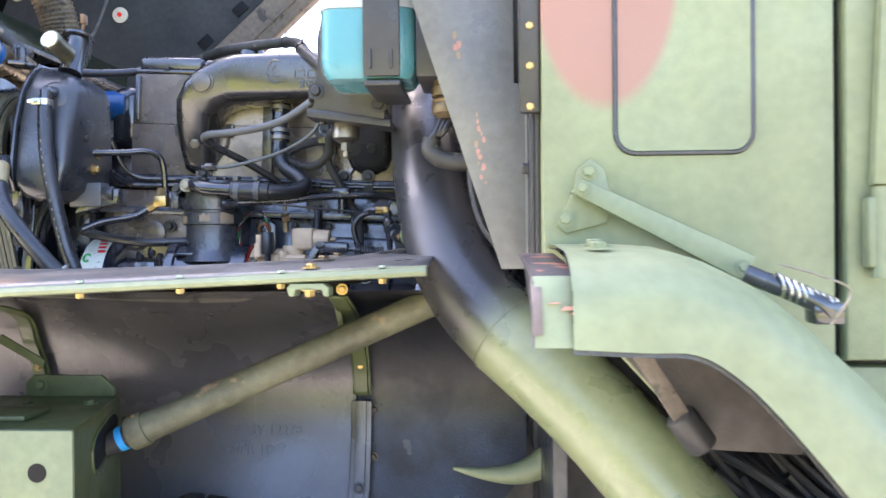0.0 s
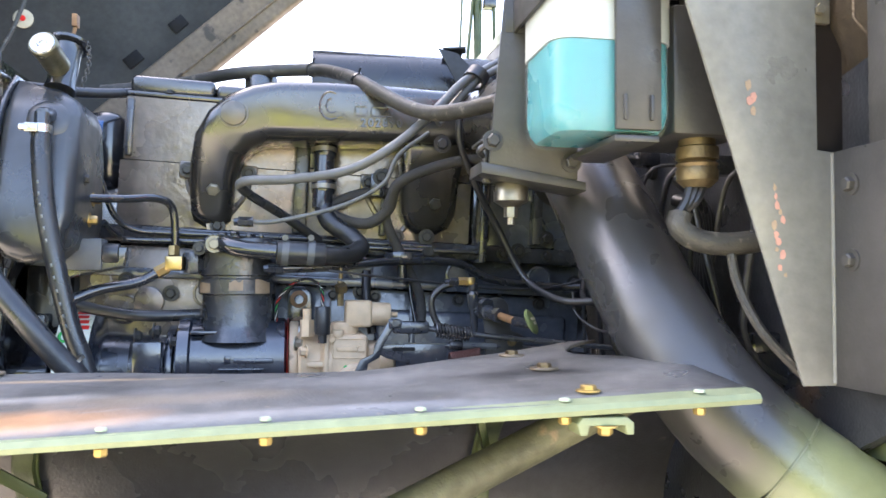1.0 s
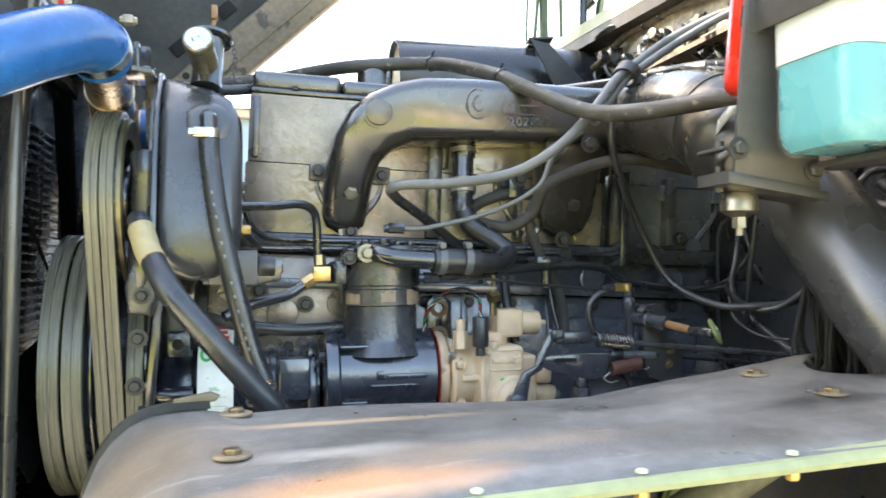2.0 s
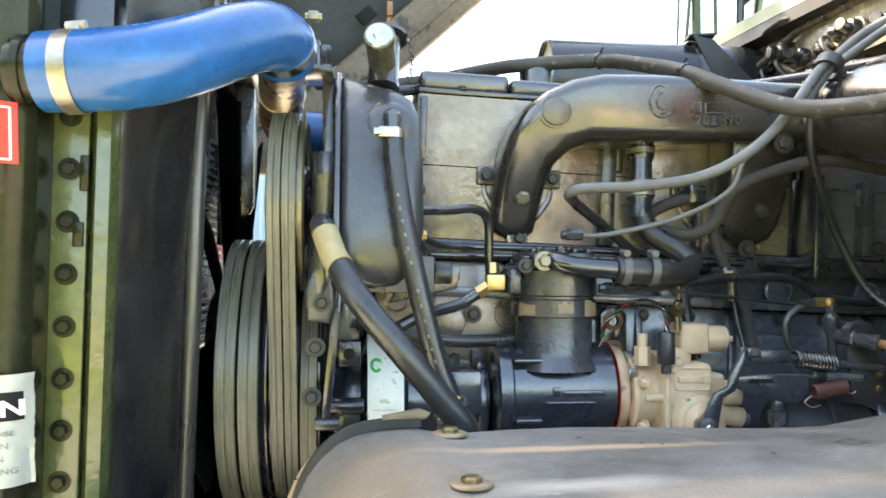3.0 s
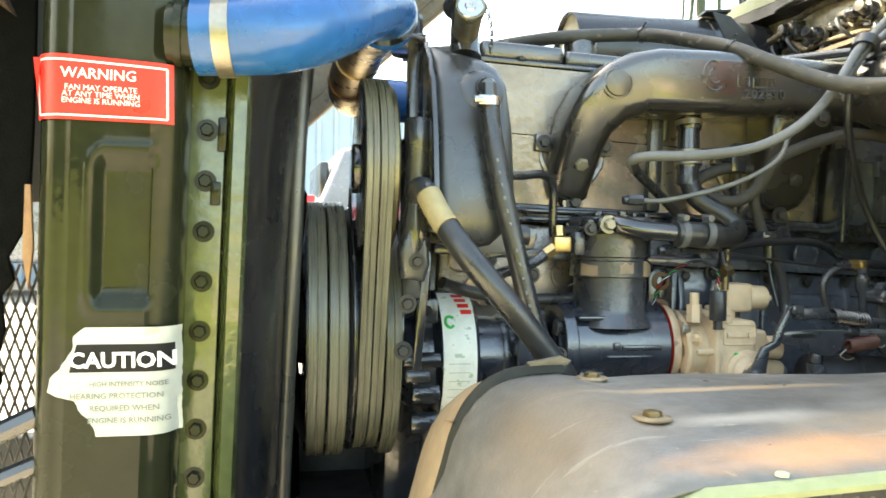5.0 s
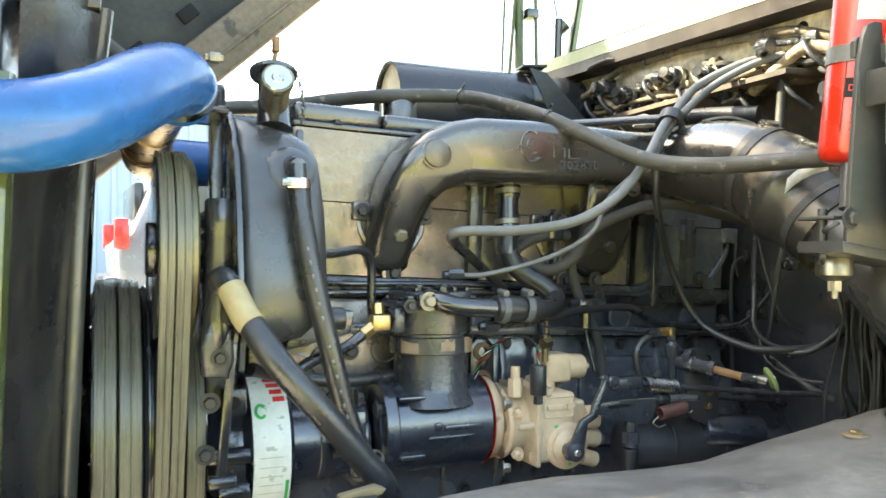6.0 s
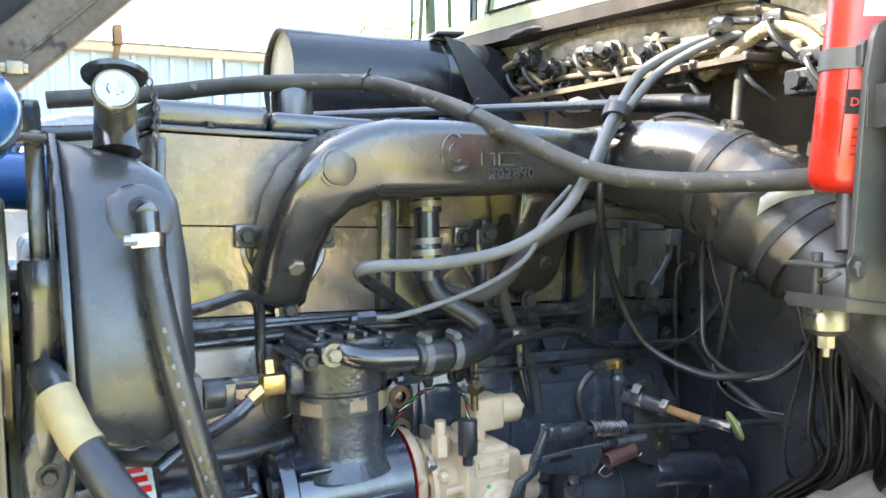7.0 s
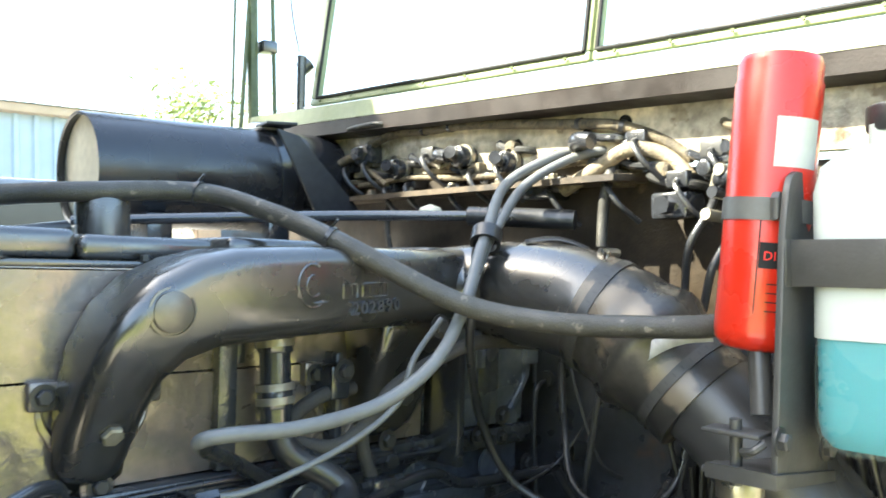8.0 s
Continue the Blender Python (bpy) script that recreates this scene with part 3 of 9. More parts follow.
    part("dash_top", Shape().add([(x, y, z + cab_z(y)) for y in (1.29, 3.40) for x, z in ((0.12, 2.285), (0.42, 2.27), (0.42, 2.2), (0.12, 2.25))],
                                 [(0, 1, 5, 4), (1, 2, 6, 5), (2, 3, 7, 6), (3, 0, 4, 7), (0, 1, 2, 3), (4, 5, 6, 7)]), CAB_PAINT, c)
    for k, (x, y, z, r) in enumerate([(0.017, 1.97, 2.165, 0.012), (0.017, 1.73, 2.12, 0.01)]):
        part("hole_plug", Shape().cyl((x, y, z), (x + 0.008, y, z), r), INK_BLACK, c)
    # windscreen
    up = 0.62
    for name, y0, y1 in ((("near", 0.03, 0.010), 1.36, 2.10), (("far", 0.012, 0.03), 2.106, 2.97)):
        i, (left, right) = 0.018, name[1:]
        for a, b in (((y0, 0), (y1, i)), ((y0, up - i), (y1, up)), ((y0, i), (y0 + left, up - i)), ((y1 - right, i), (y1, up - i))):
            sh = Shape().box((0.112, a[0], 2.29 + a[1]), (0.132, b[0], 2.29 + b[1]), 0.004)
            sh.v = [(x + 0.18 * (z - 2.29), y, z + cab_z(y)) for x, y, z in sh.v]
            part("windscreen_frame", sh, GREEN, c)
        ring_ = [(0.110 + 0.18 * dz, y, 2.29 + dz + cab_z(y)) for y, dz in ((y0 + left, i), (y1 - right, i), (y1 - right, up - i), (y0 + left, up - i), (y0 + left, i))]
        for a, b in zip(ring_, ring_[1:]):
            part("glazing_seal", Shape().cyl(a, b, 0.0042, seg=8), INK_BLACK, c, "thin black glazing seal")
        bolts(c, [(0.109, y, 2.299 + cab_z(y)) for y in np.linspace(y0 + 0.05, y1 - 0.05, 7)], (-1, 0, 0), GREEN_DARK, 0.004, 0.003, False, "rivet")
        g = Shape().add([(0.122 + 0.18 * dz, y, 2.29 + dz + cab_z(y)) for y, dz in ((y0 + left, i), (y1 - right, i), (y1 - right, up - i), (y0 + left, up - i))], [(0, 1, 2, 3)])
        ob = part("windscreen_pane", g, GLASS, c, "clear windscreen pane")
        ob.visible_shadow = False
    # front corner flange with its bolts
    part("corner_flange", Shape().box((0.018, 1.262, 1.69), (0.045, 1.276, 2.2), 0.003), BRACKET, c, "dark bolted corner flange")
    # dark base colour stands for the shade low on the firewall
    part("lower_firewall", Shape().prism([(1.42, 0.95), (3.4, 0.95), (3.4, 1.86), (1.29, 1.86), (1.29, 1.47), (1.42, 1.4)], 0.07, 0.09, "x"), RUST_DARK, c, "rust-stained lower firewall, its shade put into the dark colour")
    part("corner_post", Shape().box((0.0385, 1.278, 1.50), (0.0455, 1.33, 2.2), 0.002), BRACKET, c)
    bolts(c, [(0.032, 1.262, 1.697), (0.032, 1.262, 1.749), (0.032, 1.262, 1.80), (0.032, 1.262, 1.852)], (0, -1, 0), GOLD, 0.0052, 0.004, False)
    return c


cab()

# firewall side shield: tapered sheet with a notch and a folded flange
sh = thing("side_shield", "scratched grey-green tapered steel side shield", "shield", at=(0.0, 1.37, 1.49))
part("plate", Shape().prism([(-0.004, 1.487), (0.036, 1.487), (0.036, 1.750), (0.016, 1.752), (0.014, 2.25), (-0.252, 2.25), (-0.187, 2.05)], 1.384, 1.388, "y", 0.001), SHIELD, sh)
part("flange", Shape().box((0.0345, 1.282, 1.487), (0.038, 1.3835, 1.750), 0.001), BRACKET, sh)
part("fold_bead", Shape().cyl((0.0335, 1.3825, 1.49), (0.0335, 1.3825, 1.748), 0.0022, seg=8), SHIELD, sh)
bolts(sh, [(0.0345, 1.352, 1.627), (0.0345, 1.352, 1.71)], (-1, 0, 0), BRACKET, 0.008, 0.008)
rnd = random.Random(17)
for cx, cz, count in ((-0.064, 1.803, 4), (-0.030, 1.686, 5), (-0.032, 1.635, 7)):
    for k in range(count):
        x, z, w = cx + rnd.uniform(-0.004, 0.004) + 0.0025 * (k - count / 2), cz - 0.009 * (k - count / 2) + rnd.uniform(-0.003, 0.003), rnd.uniform(0.0015, 0.004)
        p = [(x + w * rnd.uniform(0.7, 1.2) * math.cos(a), z + w * rnd.uniform(1.0, 2.2) * math.sin(a)) for a in np.linspace(0, 5.5, 7)]
        part("paint_chip", Shape().prism(p, 1.3832, 1.3842), PINK if k % 3 else BARE_TAN, sh, "pink primer showing through")


def strut_arm():
    """Flat arm pivoting on the cowl side, with its latch."""
    a = thing("hood_support_arm", "pale green flat steel arm bolted to the cowl side", "support arm", at=(0.1, 1.24, 1.6))
    part("pivot_plate", Shape().prism([(0.062, 1.545), (0.075, 1.535), (0.125, 1.548), (0.13, 1.585), (0.122, 1.615), (0.105, 1.628), (0.088, 1.615), (0.085, 1.59)], 1.243, 1.250, "y", 0.002), GREEN, a)
    part("arm", Shape().prism([(0.078, 1.585), (0.095, 1.60), (0.30, 1.505), (0.29, 1.478), (0.275, 1.48)], 1.222, 1.236, "y", 0.003), GREEN, a)
    bolts(a, [(0.103, 1.243, 1.612), (0.074, 1.243, 1.553)], (0, -1, 0), GREEN, 0.007, 0.005)
    bolts(a, [(0.092, 1.222, 1.590), (0.284, 1.222, 1.492)], (0, -1, 0), GREEN, 0.006, 0.004)
    part("latch_body", Shape().tube([(0.27, 1.17, 1.487), (0.34, 1.15, 1.455), (0.355, 1.15, 1.44)], 0.011, 10), BLACK, a, "black spring latch")
    part("latch_spring", Shape().tube([(0.30 + 0.0011 * i, 1.155 + 0.012 * math.cos(i * 0.9), 1.475 - 0.0005 * i + 0.012 * math.sin(i * 0.9)) for i in range(60)], 0.0022, 6, 2), STEEL, a)
    part("latch_wire", Shape().tube([(0.30, 1.145, 1.497), (0.34, 1.14, 1.485), (0.375, 1.14, 1.467), (0.352, 1.14, 1.43)], 0.0014, 6, 4), BOLT_WORN, a)
    part("latch_hook", Shape().box((0.335, 1.14, 1.43), (0.37, 1.17, 1.455), 0.004), BLACK, a)


strut_arm()


def rear_fender():
    """Rear half of the front fender: curved flare that sweeps down from the cab corner."""
    f = thing("rear_fender", "pale green curved steel fender flare with chipped front edge", "fender", at=(0.3, 1.1, 1.4))
    up = smooth([(0.05, 0, 1.516), (0.153, 0, 1.513), (0.214, 0, 1.489), (0.252, 0, 1.464), (0.30, 0, 1.421), (0.363, 0, 1.358), (0.48, 0, 1.22), (0.65, 0, 1.0)], 4)
    low = smooth([(0.05, 0, 1.430), (0.11, 0, 1.427), (0.155, 0, 1.425), (0.19, 0, 1.405), (0.225, 0, 1.371), (0.281, 0, 1.304), (0.39, 0, 1.165), (0.54, 0, 0.965)], 4)
    rows = []
    for u, w in zip(up, low):
        row = [(u.x, 1.248, u.z + 0.006), (u.x, 1.12, u.z + 0.005), (u.x, 1.04, u.z)]
        for k in range(1, 9):
            a = radians(90 * k / 9)
            row.append((u.x + (w.x - u.x) * 0.58 * (1 - math.cos(a)), 1.04 - 0.105 * math.sin(a), u.z + (w.z - u.z) * 0.58 * (1 - math.cos(a))))
        row += [(w.x * 0.78 + u.x * 0.22, 0.934, w.z * 0.78 + u.z * 0.22), (w.x, 0.932, w.z), (w.x + 0.002, 0.945, w.z + 0.001)]
        rows.append(row)
    part("skin", Shape().grid(rows), GREEN, f)
    inner = [[(x, y + 0.006 if k > 2 else y, z - 0.005) for k, (x, y, z) in enumerate(row)] for row in rows]
    part("undercoat", Shape().grid(inner), RUST_DARK, f, "black undercoat inside the flare")
    # recessed front edge: chipped top strip, short outer face, closing web
    part("lip_top", Shape().prism([(1.21, 1.511), (0.985, 1.499), (0.962, 1.493), (0.962, 1.490), (0.985, 1.495), (1.21, 1.507)], 0.016, 0.056, "x", 0.001), CHIPPED, f, "chipped black lip with red primer")
    part("lip_face", Shape().prism([(0.962, 1.493), (0.951, 1.484), (0.945, 1.47), (0.936, 1.431), (0.940, 1.431), (0.949, 1.468), (0.955, 1.481), (0.962, 1.489)], 0.016, 0.056, "x", 0.001), GREEN, f)
    part("bare_edge", Shape().tube([(0.016, 1.21, 1.508), (0.016, 1.10, 1.502), (0.016, 0.99, 1.495), (0.016, 0.962, 1.490), (0.016, 0.950, 1.478), (0.016, 0.944, 1.46), (0.016, 0.938, 1.431)], 0.002, 6, 3), CHIPPED, f, "chipped edge with bare red primer")
    part("front_web", Shape().prism([(1.20, 1.506), (0.962, 1.489), (0.947, 1.47), (0.939, 1.433), (0.96, 1.436), (1.08, 1.468)], 0.018, 0.022, "x", 0.001), BRACKET, f, "dark closing web under the edge")
    part("worn_strip", Shape().prism([(0.9605, 1.4915), (0.9493, 1.4825), (0.9433, 1.470), (0.9365, 1.442), (0.9385, 1.442), (0.946, 1.469), (0.952, 1.481), (0.9615, 1.4885)], 0.0155, 0.0235, "x", 0.0005), WORN_PINK, f, "pinkish white worn edge")
    for x0, x1, y0, z0, z1 in ((0.040, 0.056, 0.9410, 1.4635, 1.4675), (0.047, 0.0565, 0.9400, 1.4600, 1.4630), (0.028, 0.040, 0.9423, 1.4690, 1.4705)):
        part("paint_chip", Shape().prism([(x0, z0), (x1, z0 + 0.0005), (x1 - 0.003, z1), (x0 + 0.004, z1 - 0.0005)], y0 - 0.0006, y0 + 0.004), PINK, f, "orange primer chip")
    bolts(f, [(0.083, 1.02, 1.517), (0.09, 1.1, 1.520)], (0, 0, 1), GREEN, 0.008, 0.005)
    part("inner_brace", Shape().prism([(0.108, 1.452), (0.132, 1.452), (0.228, 1.300), (0.206, 1.293)], 1.205, 1.213, "y", 0.002), WORN_TAN, f, "worn tan flat brace")
    part("brace_clamp", Shape().cyl((0.205, 1.215, 1.315), (0.235, 1.22, 1.275), 0.02, bevel=0.004), BRACKET, f)


rear_fender()

# ==== fender over the wheel ====
# tan, rubbed-through streaks along the outer edge of the fender paint
n, link = FENDER.node_tree.nodes, FENDER.node_tree.links.new
co = n.new("ShaderNodeTexCoord")
old = n["Principled BSDF"].inputs["Base Color"].links[0].from_socket
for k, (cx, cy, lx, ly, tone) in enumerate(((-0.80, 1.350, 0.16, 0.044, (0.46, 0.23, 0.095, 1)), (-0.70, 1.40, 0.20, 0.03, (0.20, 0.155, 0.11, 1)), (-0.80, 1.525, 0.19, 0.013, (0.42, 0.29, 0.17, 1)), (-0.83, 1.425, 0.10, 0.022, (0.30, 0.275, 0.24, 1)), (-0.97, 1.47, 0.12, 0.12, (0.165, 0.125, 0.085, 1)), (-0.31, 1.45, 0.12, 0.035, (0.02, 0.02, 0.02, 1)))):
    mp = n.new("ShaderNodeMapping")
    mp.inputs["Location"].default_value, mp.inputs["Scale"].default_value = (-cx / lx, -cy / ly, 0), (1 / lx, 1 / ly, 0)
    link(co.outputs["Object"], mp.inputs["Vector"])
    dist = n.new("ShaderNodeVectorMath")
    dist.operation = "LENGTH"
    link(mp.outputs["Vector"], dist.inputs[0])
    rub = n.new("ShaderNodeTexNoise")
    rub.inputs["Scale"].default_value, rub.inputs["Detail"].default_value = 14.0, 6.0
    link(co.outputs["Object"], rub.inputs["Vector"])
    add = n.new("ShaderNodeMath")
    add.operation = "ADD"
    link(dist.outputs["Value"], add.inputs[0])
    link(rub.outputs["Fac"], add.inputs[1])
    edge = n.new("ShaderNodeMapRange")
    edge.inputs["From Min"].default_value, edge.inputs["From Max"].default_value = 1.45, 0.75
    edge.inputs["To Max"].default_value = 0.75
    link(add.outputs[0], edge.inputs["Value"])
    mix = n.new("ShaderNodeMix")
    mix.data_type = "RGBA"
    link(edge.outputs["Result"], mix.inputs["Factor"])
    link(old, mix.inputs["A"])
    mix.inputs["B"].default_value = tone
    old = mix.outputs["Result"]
# fine pale scratches along the sheet
mp = n.new("ShaderNodeMapping")
mp.inputs["Scale"].default_value, mp.inputs["Rotation"].default_value = (4, 42, 4), (0, 0, 0.35)
link(co.outputs["Object"], mp.inputs["Vector"])
rub = n.new("ShaderNodeTexNoise")
rub.inputs["Scale"].default_value, rub.inputs["Detail"].default_value = 3.0, 3.0
link(mp.outputs["Vector"], rub.inputs["Vector"])
edge = n.new("ShaderNodeMapRange")
edge.inputs["From Min"].default_value, edge.inputs["From Max"].default_value, edge.inputs["To Max"].default_value = 0.66, 0.72, 0.5
link(rub.outputs["Fac"], edge.inputs["Value"])
mix = n.new("ShaderNodeMix")
mix.data_type = "RGBA"
link(edge.outputs["Result"], mix.inputs["Factor"])
link(old, mix.inputs["A"])
mix.inputs["B"].default_value = (0.26, 0.25, 0.22, 1)
old = mix.outputs["Result"]
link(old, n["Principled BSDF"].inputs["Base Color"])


def edge_z(x):
    return 1.492 + 0.043 * (x + 0.106) - max(0.0, -0.93 - x) ** 2 * 5.2


def crown(y):
    return 0.034 * (1 - ((1.63 - min(y, 1.63)) / 0.33) ** 2)


CREST = [(-1.16, 1.09), (-1.115, 1.22), (-1.085, 1.33), (-1.066, 1.398), (-1.058, 1.428), (-1.047, 1.454), (-1.034, 1.472), (-1.018, 1.486), (-0.998, 1.495), (-0.972, 1.499), (-0.940, 1.500)]


def top_z(x, y):
    """Height of the fender top: crowned across, hollowed along its inner side, raised to the lip at its front corner."""
    hollow = np.interp(x, (-1.0, -0.9, -0.8, -0.72, -0.65, -0.58, -0.505, -0.465, -0.426, -0.347, -0.265, -0.18, -0.13), (0.0, 0.007, 0.016, 0.0236, 0.029, 0.0356, 0.0388, 0.0366, 0.0268, 0.0131, 0.0013, -0.0113, -0.013))
    low = edge_z(x) + crown(y) * np.interp(x, (-0.50, -0.28, -0.15), (1.0, 0.60, 0.51)) - hollow * max(0.0, (y - 1.31) / 0.375) ** 2
    lip = np.interp(x, [p[0] for p in CREST], [p[1] for p in CREST]) - 0.004
    rise = max(0.0, (y - 1.36) / 0.24) ** 2 * np.interp(x, (-1.0, -0.945, -0.90), (1.0, 0.8, 0.0))
    return float(low + max(0.0, lip - low) * min(1.0, rise))


WASHED = mat("pale chipped green paint", (0.36, 0.42, 0.30), 0.5, vary=0.2, bump=0.1)


def inner_y(x):
    return 1.612 + 0.073 * min(1.0, max(0.0, (x + 0.92) / 0.2))


def fender():
    f = thing("front_fender", "worn dark painted fender top with green outer edge", "fender", at=(-0.6, 1.5, 1.45))
    xs = [-1.27, -1.2, -1.16, -1.14, -1.115, -1.10, -1.085, -1.075, -1.066, -1.058, -1.052, -1.047, -1.041, -1.034, -1.026, -1.018, -1.008, -0.998, -0.985, -0.972, -0.958, -0.945, -0.935, -0.92, -0.90, -0.85, -0.78, -0.7, -0.63, -0.55, -0.48, -0.42, -0.37, -0.33, -0.3, -0.27, -0.25, -0.23]
    rows = []
    for x in xs:
        inner = inner_y(x)
        row = [(x, y, top_z(x, y)) for y in np.linspace(1.31, inner - 0.02, 10)]
        zi = top_z(x, inner)
        row += [(x, inner - 0.006, zi - 0.003), (x, inner, zi - 0.012), (x, inner + 0.002, zi - 0.05)]
        rows.append(row)
    top = Shape().grid(rows)
    # behind it the sheet rises and is cut out round the intake pipe
    outer = [(-0.23, float(y), 0) for y in np.linspace(inner_y(-0.23) - 0.02, 1.31, 10)] + [(-0.17, 1.31, 0), (-0.106, 1.31, 0)]
    hole = smooth([(-0.141, 1.668, 0), (-0.178, 1.645, 0), (-0.203, 1.612, 0), (-0.210, 1.585, 0), (-0.204, 1.560, 0), (-0.183, 1.538, 0), (-0.15, 1.520, 0), (-0.122, 1.495, 0), (-0.106, 1.455, 0)], 11)[::8]
    rows = []
    for a, b in zip(outer, hole):
        rows.append([(p.x, p.y, top_z(p.x, p.y)) for p in (Vector(a).lerp(b, k / 5) for k in range(6))])
    top.grid(rows)
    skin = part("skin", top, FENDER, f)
    bm = bmesh.new()
    bm.from_mesh(skin.data)
    bmesh.ops.remove_doubles(bm, verts=bm.verts[:], dist=0.0002)
    bmesh.ops.recalc_face_normals(bm, faces=bm.faces[:])
    bm.to_mesh(skin.data)
    bm.free()
    m = skin.modifiers.new("thickness", "SOLIDIFY")
    m.thickness, m.offset = 0.004, -1
    # green flat bar along the outer edge
    rows = []
    for x in [-1.2, -1.1, -1.0, -0.93, -0.8, -0.6, -0.4, -0.25, -0.15, -0.106]:
        z = edge_z(x)
        rows.append([(x, 1.338, z + 0.003), (x, 1.318, z + 0.003), (x, 1.304, z), (x, 1.300, z - 0.005), (x, 1.302, z - 0.010), (x, 1.312, z - 0.012), (x, 1.33, z - 0.011)])
    bar = Shape().grid(rows)
    e = [tuple(r) for r in (rows[0], rows[-1])]
    bar.add(e[0], [tuple(range(7))]).add(e[1], [tuple(range(7))])
    part("edge_bar", bar, GREEN, f, "light green edge strip")
    xs = [-1.006, -0.866, -0.726, -0.586, -0.445, -0.305, -0.166]
    bolts(f, [(x, 1.314, edge_z(x) + 0.003) for x in xs], (0, 0, 1), WASHED, 0.0055, 0.003, False)
    bolts(f, [(x, 1.314, edge_z(x) - 0.012) for x in xs], (0, 0, -1), GOLD, 0.0062, 0.007, False)
    for x, y in ((-0.281, 1.604), (-0.278, 1.469), (-0.912, 1.435), (-0.911, 1.583)):
        z = top_z(x, y)
        part("washer", Shape().cyl((x, y, z), (x, y, z + 0.003), 0.017, bevel=0.001), DULL_WASHER, f, "dull tan metal washer")
        bolts(f, [(x, y, z + 0.002)], (0, 0, 1), BRASS_DULL, 0.0085, 0.006, False)
    bolts(f, [(-0.27, 1.345, edge_z(-0.27) + 0.006)], (0, 0, 1), GOLD, 0.008, 0.005)
    # channel clip below the edge
    z = edge_z(-0.26) - 0.014
    part("clip", Shape().prism([(-0.29, z), (-0.245, z), (-0.238, z - 0.006), (-0.238, z - 0.017), (-0.245, z - 0.017), (-0.247, z - 0.008), (-0.283, z - 0.008), (-0.285, z - 0.017), (-0.292, z - 0.017), (-0.295, z - 0.006)], 1.305, 1.34, "y", 0.001), GREEN, f, "green folded clip")
    bolts(f, [(-0.265, 1.312, z - 0.008)], (0, 0, -1), GOLD, 0.0075, 0.008)
    # upturned flange round the front corner: rubber lip on its crest, tan sheet falling away behind it
    line = smooth([(x, 1.603, z) for x, z in CREST], 4)
    part("upturned_flange", Shape().grid([[(p.x, 1.594, min(p.z - 0.002, top_z(p.x, 1.594))), (p.x, 1.600, p.z - 0.005), (p.x, 1.602, p.z - 0.001)] for p in line]), FENDER, f)
    part("front_lip", Shape().grid([[(p.x, 1.604, p.z - 0.004), (p.x - 0.007, 1.62, p.z - 0.006), (p.x - 0.013, 1.66, p.z - 0.019), (p.x - 0.014, 1.70, p.z - 0.035), (p.x - 0.012, 1.735, p.z - 0.058), (p.x - 0.006, 1.75, p.z - 0.09)] for p in line]), LIP_TAN, f, "tan brown sheet folded in behind the lip")
    part("rubber_trim", Shape().grid([[(p.x - 0.002, 1.606, p.z - 0.006), (p.x - 0.0025, 1.604, p.z + 0.003), (p.x, 1.600, p.z + 0.0045), (p.x + 0.002, 1.597, p.z + 0.002), (p.x + 0.003, 1.594, p.z - 0.005)] for p in line]), TRIM, f, "olive grey rubber edge trim")
    part("tan_tab", Shape().prism([(-0.975, 1.498), (-0.945, 1.500), (-0.932, 1.502), (-0.928, 1.507), (-0.938, 1.511), (-0.955, 1.508), (-0.975, 1.5045)], 1.598, 1.610, "y", 0.001), TAB_TAN, f, "bare tan metal tab")
    return f


fender()


